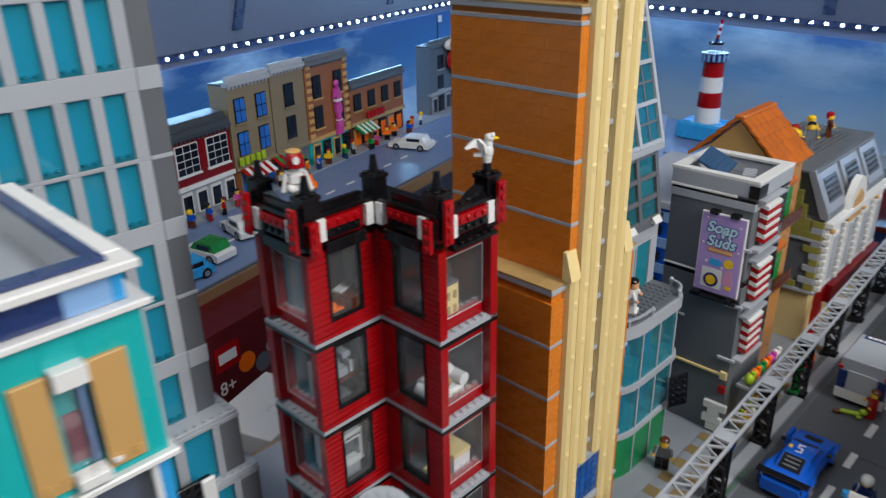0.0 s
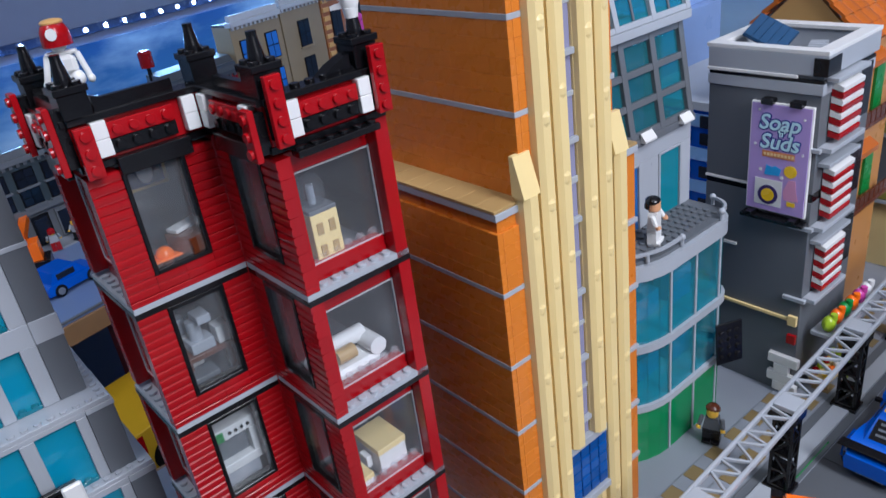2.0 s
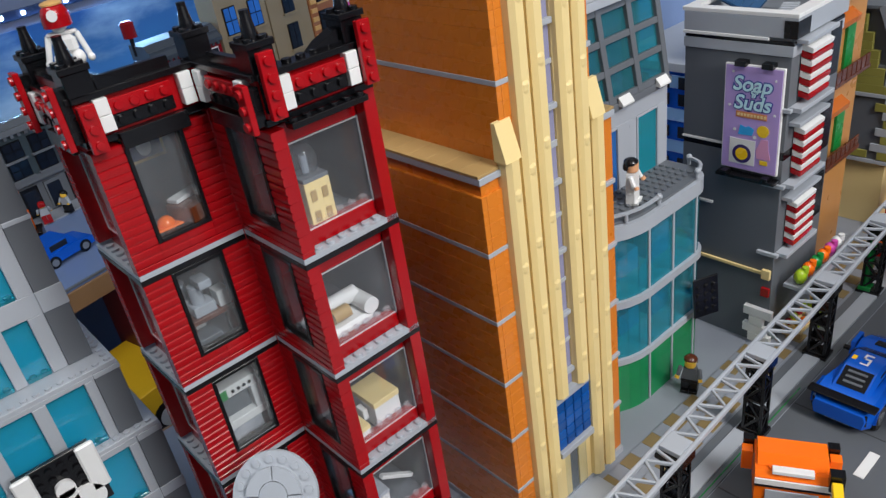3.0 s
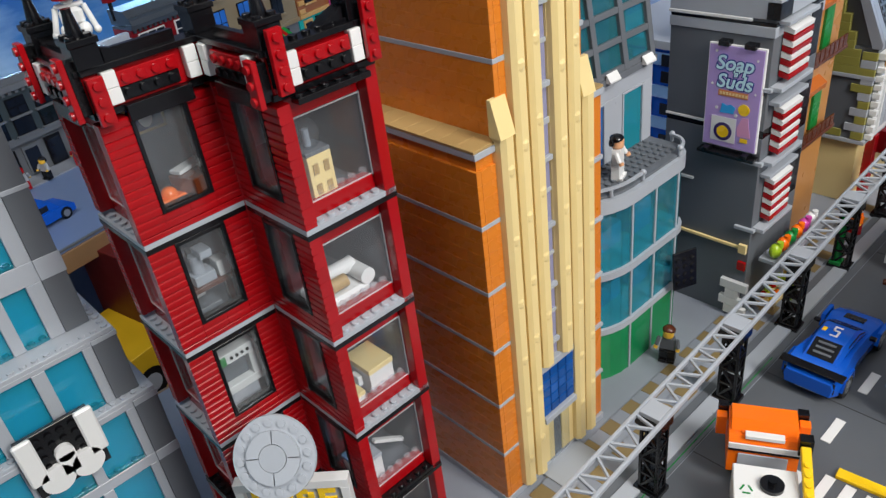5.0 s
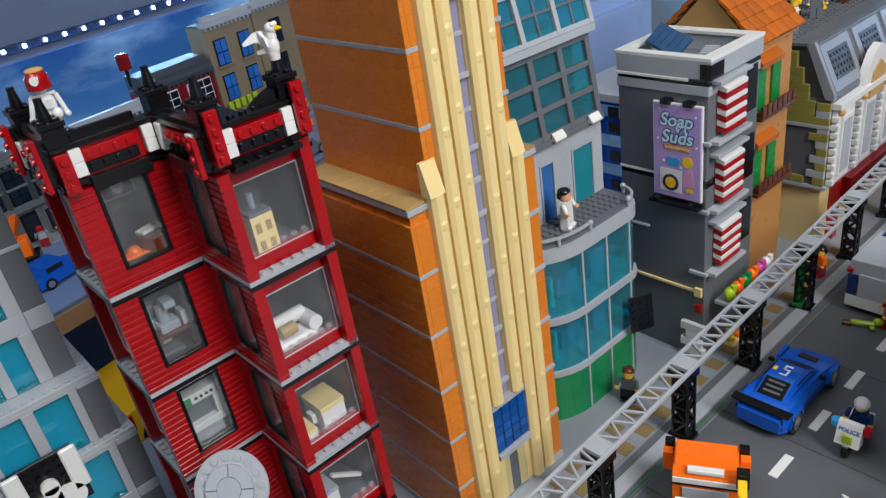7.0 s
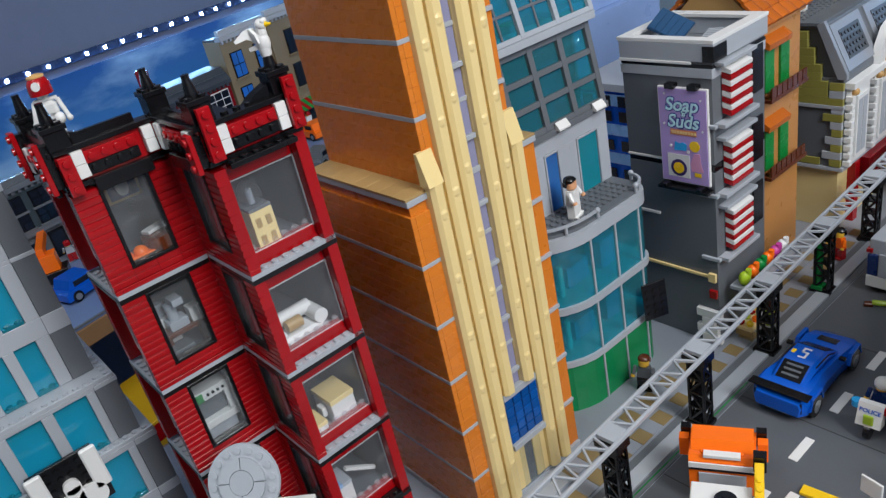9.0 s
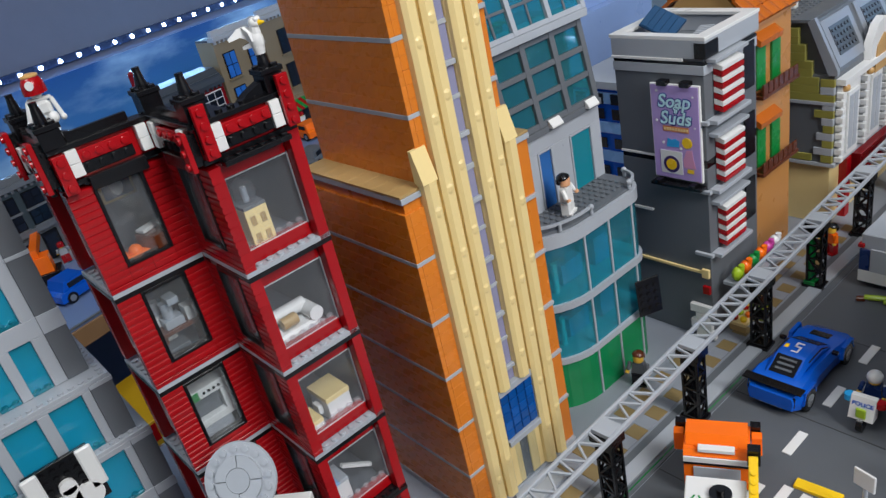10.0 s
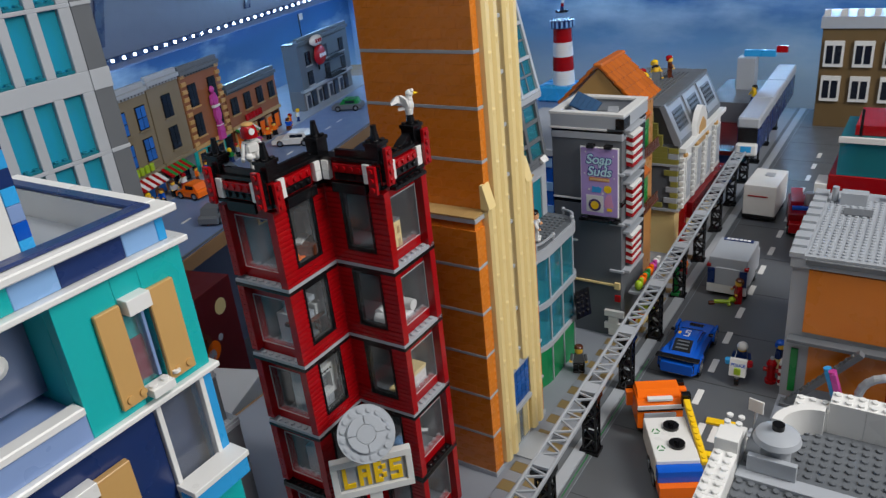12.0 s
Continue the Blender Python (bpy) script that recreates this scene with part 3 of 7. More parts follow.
def ring(m, off, z0, z1, th):
    a, b = bay_plan(off), bay_plan(off - th)
    for i in range(len(a) - 1):
        m.prism([a[i], a[i + 1], b[i + 1], b[i]], z0, z1)


slabs = ((0.0565, 0.0625), (0.117, 0.124), (0.184, 0.197))
for z0, z1 in slabs:
    m = M().use(LG).prism(bay_plan(0.003), z0, z1)
    m.done("slab", house, "light grey curved floor slab")
for i, (z0, z1) in enumerate(((0.0005, 0.0563), (0.0627, 0.1168), (0.1242, 0.1838))):
    m = M().use(TGREEN if i == 0 else TURQ2)
    ring(m, 0.0, z0, z1, 0.0012)
    o = m.done("glazing", house, "transparent green curved glazing" if i == 0 else "transparent turquoise curved glazing")
    o.visible_shadow = False
    a = bay_plan(0.0008)
    ym = (a[9][1] + a[10][1]) / 2
    for yy in (a[9][1], ym, a[10][1]):
        boxpart("mullion", LG, house, XB - 0.002, yy - 0.0012, z0, XB + 0.0012, yy + 0.0012, z1)
    boxpart("mullion", TURQ, house, a[3][0] - 0.003, a[3][1] - 0.002, z0, a[3][0] + 0.001, a[3][1] + 0.002, z1)
boxpart("inner_core", SAND, house, -0.06, YA + 0.006, 0.0, XW - 0.012, YB, 0.197)
for z0 in (0.1242, 0.0627):
    m = M().use(SAND)
    m.box(XW + 0.004, 0.30, z0, XW + 0.016, 0.33, z0 + 0.022).box(XW, 0.345, z0, XW + 0.02, 0.372, z0 + 0.03)
    m.use(WHITE).cyl((XW + 0.018, 0.288, z0), 0.003, 0.032)
    m.done("furniture", house, "pale blue indoor fittings behind the glazing")
m = M().use(DG).prism(bay_plan(-0.001), 0.1971, 0.1995)
random.seed(2)
for i in range(6):
    for j in range(15):
        x, y = XW + 0.004 + i * S * 0.9, YA + 0.03 + j * S
        if x < XB - 0.004 and y < YB - 0.008 and (x - (XB - 0.062)) ** 2 + min(0, y - YA - 0.065) ** 2 < 0.056 ** 2:
            m.stud(x, y, 0.1995, n=8)
m.done("balcony_floor", house, "dark grey studded balcony floor")
a, b = bay_plan(0.0015), bay_plan(-0.001)


def railing(points, inner, posts):
    m = M().use(LG)
    for p, q, u, v in zip(points, points[1:], inner, inner[1:]):
        m.prism([p, q, v, u], 0.2050, 0.2072)
    r = m.done("railing", house, "low curved grey railing")
    for k, (x, y) in enumerate(posts):
        p = M().use(LG).cyl((x - 0.001, y, 0.1990), 0.0016, 0.0066, n=8)
        if k in (0, len(posts) - 1):
            p.ball((x - 0.001, y, 0.2062), 0.0028)
        p.done("post", r)


railing(a[1:10] + [(a[9][0], 0.321)], b[1:10] + [(b[9][0], 0.321)], [a[1], a[4], a[7], (a[9][0], 0.321)])
railing(a[10:16], b[10:16], [a[10], a[13], a[15]])
# wall above the balcony, with turquoise windows and an open door
XU = 0.012
m = M().use(LG)
ws = ((0.262, 0.284), (0.307, 0.327), (0.352, 0.384))
ZU0, ZU1, WT = 0.197, 0.272, 0.257
prev = YA + 0.004
for y0, y1 in ws + ((0.398, 0.398),):
    boxpart("wall_pier", LG, house, XU - 0.008, prev, ZU0, XU, y0, WT)
    prev = y1
boxpart("wall_head", LG, house, XU - 0.008, YA + 0.004, WT + 0.0001, XU, 0.398, ZU1)
for y0, y1 in ws:
    fr = M().use(LG).box(XU - 0.003, y0, ZU0, XU + 0.001, y0 + 0.002, WT).box(XU - 0.003, y1 - 0.002, ZU0, XU + 0.001, y1, WT).box(XU - 0.003, y0 + 0.002, WT - 0.002, XU + 0.001, y1 - 0.002, WT).done("window", house)
    boxpart("pane", TBLUE if y0 > 0.3 and y0 < 0.33 else TURQ, fr, XU - 0.002, y0 + 0.0021, ZU0 + 0.002, XU - 0.0008, y1 - 0.0021, WT - 0.0021).visible_shadow = False
# Dark blue backing puts the dim interior behind the panes into colour.
boxpart("inner_wall", DBLUE, house, XU - 0.05, YA + 0.004, ZU0, XU - 0.045, 0.398, 0.345)
boxpart("cornice", DG, house, XU - 0.012, YA + 0.004, ZU1, XU + 0.003, 0.40, ZU1 + 0.006)
for y in (0.276, 0.328, 0.380):
    M().use(WHITE).prism([(ZU1 + 0.0035, XU + 0.0031), (ZU1 + 0.0035, XU + 0.0078), (ZU1 + 0.0050, XU + 0.0080), (ZU1 + 0.0110, XU + 0.0031)], y - 0.004, y + 0.011, 1).done("cornice_block", house, "white sloped cornice block")
# slanted dark window of three by three panes, and the lattice top, both leaning back


def slanted(name, z0, y0, y1, height, x0, lean, cols, rows, mat, label, bar=0.004):
    ob = new(name)
    ob.empty_display_size = 0.01
    ob.parent = house
    ob.matrix_basis = pose(x0, y0, z0, 0, -lean, 0)
    m = M().use(mat)
    wd = y1 - y0
    cw, rh = (wd - bar) / cols, (height - bar) / rows
    for i in range(cols + 1):
        m.box(-0.004, i * cw, 0, 0.0015, i * cw + bar, height)
    for j in range(rows + 1):
        m.box(-0.0035, 0.0005, j * rh, 0.001, wd - 0.0005, j * rh + bar * 0.8)
    g = m.done("window_frame", ob, label)
    for i in range(cols):
        for j in range(rows):
            p = boxpart("pane", TURQ2, ob, -0.003, i * cw + bar, j * rh + bar * 0.8, -0.0018, (i + 1) * cw, (j + 1) * rh)
            p.visible_shadow = False
            if mat is LG:
                boxpart("glazing_bar", DG, ob, -0.0016, i * cw + bar, j * rh + bar * 0.8 + (rh - bar * 0.8) * 0.48, -0.0002, (i + 1) * cw, j * rh + bar * 0.8 + (rh - bar * 0.8) * 0.55)
                boxpart("glazing_bar", DG, ob, -0.0016, (i + 0.5) * cw + bar * 0.3, j * rh + bar * 0.8, -0.0004, (i + 0.5) * cw + bar * 0.75, (j + 1) * rh)
    return tagged(ob, label)


slanted("slanted_window", ZU1 + 0.006, 0.275, 0.398, 0.078, XU + 0.001, 9, 3, 3, DG, "dark grey slanted window of nine panes", 0.0065)
boxpart("side_panel", DG, house, XU - 0.03, YA + 0.006, ZU1 + 0.006, XU - 0.010, 0.2745, 0.352)
boxpart("cornice", LG, house, XU - 0.035, YA + 0.004, 0.3555, XU - 0.004, 0.402, 0.3625)
slanted("lattice_top", 0.3626, 0.262, 0.402, 0.175, XU - 0.006, 14, 3, 4, LG, "light grey lattice of a leaning glazed roof", 0.0055)
boxpart("roof_core", SAND, house, -0.09, YA + 0.004, 0.3625, -0.062, 0.40, 0.50)
boxpart("side_wall", DG, house, -0.06, 0.395, 0.2, XU - 0.03, 0.3995, 0.355)
m = M().use(BLACK).box(0, -0.004, 0, 0.002, 0.022, 0.040, 0.0006).box(-0.012, 0.006, 0.016, 0, 0.010, 0.020)
for i in range(3):
    for j in range(4):
        m.stud(0.002, 0.001 + i * S, 0.007 + j * S, 0, 1, 8)
sc = m.done("wall_screen", house, "black screen on a bracket")
sc.matrix_basis = pose(XB + 0.012, 0.366, 0.064, 0, -6, -24)

# ---- dark grey house with the laundry sign ----
dgh = thing("laundry_house", "dark grey corner house with striped awnings and a flat framed roof", "building")
GX0, GX1, GY0, GY1 = 0.002, 0.099, 0.441, 0.532
boxpart("wall", DG, dgh, GX0, GY0, 0.0, GX1, GY1, 0.1995)
boxpart("wall", DG, dgh, GX0, GY0, 0.2075, GX1, GY1, 0.291)
boxpart("band", BLACK, dgh, GX0, GY0 + 0.0006, 0.1996, GX1, GY1, 0.2074)
boxpart("band", WHITE, dgh, GX0 - 0.0005, GY0 - 0.0012, 0.2052, 0.045, GY0 + 0.004, 0.2074)
boxpart("band", LG, dgh, GX0 - 0.001, GY0 - 0.001, 0.2912, GX1 + 0.001, GY1, 0.300)
boxpart("band", BLACK, dgh, GX0, GY0 - 0.0005, 0.3002, GX1 + 0.001, GY1, 0.3032)
boxpart("band", WHITE, dgh, GX0 - 0.0015, GY0 - 0.0020, 0.3034, GX1 - 0.02, GY0 + 0.003, 0.3060)
boxpart("parapet", LG, dgh, GX0 - 0.001, GY0 - 0.001, 0.3062, GX1 + 0.003, GY0 + 0.008, 0.3225)
boxpart("parapet", LG, dgh, GX1 - 0.005, GY0 + 0.0081, 0.3062, GX1 + 0.003, GY1, 0.3225)
boxpart("parapet", LG, dgh, GX0 - 0.001, GY0 + 0.0081, 0.3062, GX0 + 0.007, GY1, 0.3225)
boxpart("parapet", LG, dgh, GX0 + 0.0071, GY1 - 0.008, 0.3062, GX1 - 0.0051, GY1, 0.3225)
boxpart("parapet", BLACK, dgh, GX1 - 0.008, GY0 - 0.0016, 0.3064, GX1 + 0.0036, GY0 + 0.02, 0.3205)
m = M().use(WHITE)
m.box(GX0 - 0.003, GY0 - 0.001, 0.3226, GX1 + 0.003, GY0 + 0.009, 0.326).box(GX0 - 0.003, GY1 - 0.010, 0.3226, GX1 + 0.003, GY1 + 0.002, 0.326)
m.box(GX0 - 0.003, GY0 + 0.0091, 0.3226, GX0 + 0.009, GY1 - 0.0101, 0.326).box(GX1 - 0.009, GY0 + 0.0091, 0.3226, GX1 + 0.003, GY1 - 0.0101, 0.326)
m.done("roof_rim", dgh, "white tiled roof rim")
boxpart("roof", DG, dgh, GX0, GY0 + 0.0005, 0.3033, GX1, GY1 - 0.001, 0.3061)
sp = thing("solar_panel", "dark blue solar panel tilted on the flat roof", "solar panel", (0.030, 0.470, 0.3065), 18)
SOLAR = plastic("solar cells", "0f3f66", 0.38, 0.15)
pn = boxpart("panel", SOLAR, sp, 0, 0, 0, 0.036, 0.026, 0.0024)
for i in range(5):
    boxpart("cell", SOLAR, pn, 0.001 + i * 0.0069, 0.001, 0.0025, 0.0075 + i * 0.0069, 0.025, 0.0032, 0.0001)
pn.matrix_basis = pose(-0.014, -0.002, 0.021, 0, 24, -14) @ pose(0, 0, 0, 34, 0, 0)
boxpart("stand", BLACK, sp, 0.006, 0.010, 0, 0.012, 0.018, 0.021)
m = M().use(LG)
for i in range(5):
    m.box(0.036, 0.002 + i * 0.006, 0.0, 0.050, 0.0045 + i * 0.006, 0.010)
m.done("grille", sp, "light grey grille")
# front with awnings
for z in (0.2545, 0.184, 0.1135):
    aw = new("awning")
    aw.empty_display_size = 0.01
    aw.parent = dgh
    tagged(aw, "red and white striped awning stack")
    for k in range(8):
        M().use(WHITE if k % 2 else RED).prism([(z + k * 0.0056, GX1 + 0.001), (z + k * 0.0056 - 0.002, GX1 + 0.010), (z + k * 0.0056 + 0.0018, GX1 + 0.0104), (z + k * 0.0056 + 0.0053, GX1 + 0.001)], GY0 + 0.014, GY0 + 0.051, 1).done("stripe", aw)
    boxpart("sill", LG, dgh, GX1, GY0 + 0.002, z - 0.010, GX1 + 0.011, GY0 + 0.062, z - 0.006)
    boxpart("sill", LG, dgh, GX1, GY0 + 0.004, z + 0.047, GX1 + 0.010, GY0 + 0.060, z + 0.0505)
    boxpart("window", BLACK, dgh, GX1, GY0 + 0.066, z, GX1 + 0.002, GY1 - 0.006, z + 0.045)
    boxpart("sill", LG, dgh, GX1 - 0.016, GY0 - 0.003, z - 0.010, GX1 + 0.004, GY0 + 0.0015, z - 0.0065)
m = M().use(WHITE).box(-0.002, GY0 - 0.0028, 0.143, 0.036, GY0 - 0.0001, 0.1455)
m.done("trim_strip", dgh, "white strip on the side wall")
M().use(TAN).box(0.002, GY0 - 0.0028, 0.0815, 0.097, GY0 - 0.0001, 0.0845).done("trim_strip", dgh, "tan strip on the side wall")
m = M().use(WHITE)
for k in range(4):
    m.box(0.082 - 0.006 * (k % 2), GY0 - 0.006, 0.004 + k * 0.010, 0.104 - 0.004 * (k % 3), GY0 - 0.0005, 0.0135 + k * 0.010)
m.done("quoin", dgh, "white toothed corner stones")
m = M().use(TAN).box(0.090, GY0 - 0.004, 0.078, 0.098, GY0 - 0.0005, 0.088)
m.use(RED).box(0.0905, GY0 - 0.004, 0.0585, 0.0985, GY0 - 0.0005, 0.068)
m.done("corner_brick", dgh, "tan and red corner bricks")

# hanging laundry sign; flat printed board
sg = thing("laundry_sign", "lavender printed laundry sign board hanging on the dark grey wall", "sign", (0.0435, 0.4375, 0.1855))
SWD, SHT = 0.0525, 0.0965
boxpart("board", WHITE, sg, 0, 0, 0, SWD, 0.003, SHT)
boxpart("print", PURPLE, sg, 0.0012, -0.0006, 0.0012, SWD - 0.0012, 0.0, SHT - 0.0012, 0)
boxpart("bracket", BLACK, sg, 0.010, -0.004, SHT - 0.001, 0.020, 0.004, SHT + 0.004)
boxpart("bracket", BLACK, sg, 0.034, -0.004, SHT - 0.001, 0.044, 0.004, SHT + 0.004)
M().use(BLACK).box(-0.001, -0.008, -0.006, SWD + 0.002, 0.003, -0.003).box(0.004, -0.0088, -0.0029, 0.010, 0.0028, -0.0002).box(0.042, -0.0088, -0.0029, 0.048, 0.0028, -0.0002).done("bracket", sg, "black lower bracket rail")
INK = plastic("deep blue print ink", "31479e", 0.3, 0.02)
PALE = plastic("pale aqua print ink", "bfe6f2", 0.3, 0.02)
PINKI = plastic("pink print ink", "d99ac0", 0.3, 0.02)


def words(txt, x, z, size, mat, parent, depth=-0.0011, off=0.0, shear=0.2):
    cu = bpy.data.curves.new("text", "FONT")
    cu.body, cu.size, cu.align_x, cu.shear, cu.offset, cu.extrude = txt, size, "CENTER", shear, off, 0.0001
    tmp = bpy.data.objects.new("tmp", cu)
    scene.collection.objects.link(tmp)
    me = bpy.data.meshes.new_from_object(tmp.evaluated_get(bpy.context.evaluated_depsgraph_get()))
    bpy.data.objects.remove(tmp)
    me.materials.clear()
    me.materials.append(mat)
    ob = new("lettering", me)
    ob.parent = parent
    ob.matrix_basis = pose(x, depth, z, 90, 0, 0)
    return ob


bpy.context.view_layer.update()
for txt, x, z, s in (("Soap", 0.0255, 0.0745, 0.0180), ("'n'", 0.0275, 0.0695, 0.0070), ("Suds", 0.0265, 0.0580, 0.0180)):
    words(txt, x, z, s, INK, sg, -0.0009, 0.0013)
    words(txt, x, z, s, PALE, sg, -0.0013, 0.0004)
boxpart("ribbon", plastic("orange print ink", "d98a5a", 0.3), sg, 0.0125, -0.0010, 0.0500, 0.0405, -0.0007, 0.0555, 0)
m = M().use(TAN)
for i in range(9):
    m.box(0.0140 + i * 0.003, -0.0013, 0.0515, 0.0160 + i * 0.003, -0.0011, 0.0540, 0)
m.done("ribbon_bars", sg, "small pale bars of lettering")
m = M().use(WHITE).box(0.008, -0.0011, 0.006, 0.032, -0.0007, 0.030, 0)
m.done("washer_print", sg, "printed white washing machine")
m = M().use(plastic("dark violet print ink", "3a2a6a", 0.3))
m.cyl((0.020, -0.0011, 0.016), 0.0088, -0.0003, 1, 24)
m.use(YELLOW).cyl((0.020, -0.0014, 0.016), 0.0058, -0.0003, 1, 20)
m.done("washer_door_print", sg, "printed round washer door")
M().use(AZURE).prism([(0.034, 0.0155), (0.0345, 0.0285), (0.0405, 0.0300), (0.0430, 0.0250), (0.0415, 0.0215), (0.0432, 0.0170)], -0.0010, -0.0007, 1).done("shirt_print", sg, "printed light blue shirt")
M().use(YELLOW).cyl((0.038, -0.0008, 0.040), 0.0055, -0.0004, 1, 16).done("sun_print", sg, "printed yellow disc")
M().use(PINKI).prism([(0.014, 0.0340), (0.0145, 0.0465), (0.024, 0.0440), (0.033, 0.0430), (0.0325, 0.0370), (0.022, 0.0330)], -0.0010, -0.0007, 1).done("cloth_print", sg, "printed pink cloth")
M().use(YELLOW).box(0.037, -0.0012, 0.009, 0.044, -0.0008, 0.013, 0).done("soap_print", sg, "printed yellow soap bar")
m = M().use(WHITE)
for x, z, r in ((0.008, 0.09, 0.0012), (0.046, 0.086, 0.001), (0.006, 0.06, 0.0012), (0.047, 0.056, 0.001), (0.012, 0.038, 0.0014), (0.031, 0.0335, 0.0016)):
    m.cyl((x, -0.0008, z), r, -0.0004, 1, 10)
m.done("bubble_print", sg, "printed white bubbles")

# ---- terracotta house and mansard house ----
th = thing("terracotta_house", "orange-brown house with green shutters and a steep glossy tiled roof", "building")
CLAY = plastic("clay orange plastic", "c08648", 0.28, 0.12)
boxpart("wall", CLAY, th, -0.040, 0.582, 0, 0.066, 0.668, 0.292)
for z in (0.235, 0.145):
    for y in (0.590, 0.622):
        boxpart("shutter", GREEN, th, 0.066, y, z - 0.012, 0.0690, y + 0.018, z + 0.039)
    M().use(DORANGE).prism([(z + 0.040, 0.066), (z + 0.036, 0.075), (z + 0.042, 0.076), (z + 0.049, 0.066)], 0.586, 0.632, 1).done("canopy", th, "orange tiled canopy")
    boxpart("balcony", BROWN, th, 0.066, 0.584, z - 0.02, 0.079, 0.664, z - 0.016)
    for k in range(7):
        piece("baluster", "balu", lambda: M().use(BROWN).box(0, 0, 0, 0.002, 0.009, 0.012), th, pose(0.0765, 0.586 + k * 0.0110, z - 0.016))
boxpart("cornice", CLAY, th, -0.042, 0.580, 0.2922, 0.071, 0.670, 0.297)
M().use(NOUGAT).prism([(0.2971, -0.040), (0.2971, 0.064), (0.350, 0.012)], 0.583, 0.589, 1).done("gable", th, "tan gable wall")
ra = math.atan2(0.058, 0.060)
cs, sn = math.cos(ra), math.sin(ra)
for side in (1, -1):
    rp = new("roof_slope")
    rp.empty_display_size = 0.01
    rp.parent = th
    tagged(rp, "slope of glossy orange roof tiles")
    rp.matrix_basis = Matrix.Translation((0.012 + side * 0.061, 0.579, 0.2955)) @ Matrix(((-side * cs, 0, side * sn, 0), (0, 1, 0, 0), (sn, 0, cs, 0), (0, 0, 0, 1)))
    for r in range(5):
        for c in range(6):
            piece("roof_tile", "rtile", lambda: M().use(DORANGE).prism([(0.0002, 0.0), (0.0158, 0.0), (0.0158, 0.0030), (0.0130, 0.0046), (0.0030, 0.0046), (0.0002, 0.0030)], 0.0, 0.0185, 0), rp, pose(r * 0.0162, c * 0.0164, 0.001, 0, 6, 0))
boxpart("ridge", DORANGE, th, 0.005, 0.579, 0.352, 0.019, 0.678, 0.358, 0.002)

MG = plastic("medium grey plastic", "868b93", 0.32, 0.07)
SKYP = plastic("slate dark grey plastic", "41464d", 0.35, 0.08)
mh = thing("mansard_house", "olive and grey mansard-roofed house with an ornate white front", "building")
MX, MY0, MY1 = 0.091, 0.724, 0.99
EZ = 0.197
boxpart("wall", DG, mh, -0.05, MY0, 0.086, MX, MY1, EZ - 0.0002)
boxpart("shop_wall", TAN, mh, -0.05, MY0 + 0.004, 0.0, MX - 0.004, MY1, 0.081)
boxpart("band", LG, mh, -0.05, MY0 - 0.002, 0.0812, MX + 0.004, MY1, 0.0858)
boxpart("shop_awning", DRED, mh, MX - 0.004, MY0 + 0.05, 0.052, MX + 0.014, MY1, 0.081)
boxpart("shop_pilaster", RED, mh, MX - 0.004, MY0 + 0.03, 0.0, MX + 0.006, MY0 + 0.042, 0.081)
random.seed(8)
for k in range(11):
    z = 0.087 + k * 0.0096
    d = 0.010 + 0.012 * random.random()
    boxpart("quoin", (OLIVE, LG)[k % 2], mh, MX - d, MY0 - 0.0022, z, MX + 0.0008, MY0 + 0.002, z + 0.0092)
boxpart("wall_course", OLIVE, mh, -0.048, MY0 - 0.0018, 0.087, MX - 0.024, MY0 + 0.002, 0.096)
RTX, RTZ = 0.063, 0.257
M().use(DG).prism([(EZ, -0.05), (EZ, MX), (RTZ, RTX), (RTZ, -0.05)], MY0 + 0.004, MY1, 1).done("roof_body", mh)
boxpart("gable_band", LG, mh, -0.05, MY0 - 0.0026, 0.1605, MX + 0.002, MY0 + 0.002, 0.1648)
for k in range(9):
    z = 0.165 + k * 0.0096
    reach = MX - 0.009 - 0.0042 * k - 0.004 * (k % 2)
    for x0, x1 in ((-0.05, reach * 0.45), (reach * 0.45 + 0.0002, reach)):
        boxpart("gable_stone", OLIVE, mh, x0, MY0 - 0.0020, z, x1, MY0 + 0.0038, z + 0.0094)
M().use(MG).prism([(EZ, MX + 0.004), (EZ + 0.006, MX + 0.004), (RTZ + 0.006, RTX + 0.004), (RTZ + 0.002, RTX - 0.004), (EZ, MX - 0.006)], MY0 - 0.003, MY0 + 0.003, 1).done("roof_verge", mh, "grey sloped verge")
lean = math.degrees(math.atan2(MX - RTX, RTZ - EZ))
for i in range(3):
    y = MY0 + 0.012 + i * 0.084
    sk = boxpart("skylight", MG, mh, 0, 0, 0, 0.003, 0.072, 0.058)
    sk.matrix_basis = pose(MX - 0.0025, y, EZ + 0.004, 0, -lean, 0)
    m = M().use(SKYP).box(0.003, 0.011, 0.012, 0.0038, 0.061, 0.048)
    for a in range(6):
        for b in range(4):
            m.cyl((0.0038, 0.015 + a * S, 0.018 + b * S), 0.0024, 0.0014, 0, 8)
    m.done("pane", sk, "dark grey studded skylight panel")
boxpart("roof_deck", DG, mh, -0.05, MY0 - 0.002, RTZ + 0.0002, RTX, MY1, RTZ + 0.004)
m = M().use(DG)
for i in range(10):
    for j in range(24):
        m.stud(-0.034 + i * S, MY0 + 0.01 + j * S * 1.2, RTZ + 0.004, n=6)
m.done("deck_studs", mh, kind="stuff")
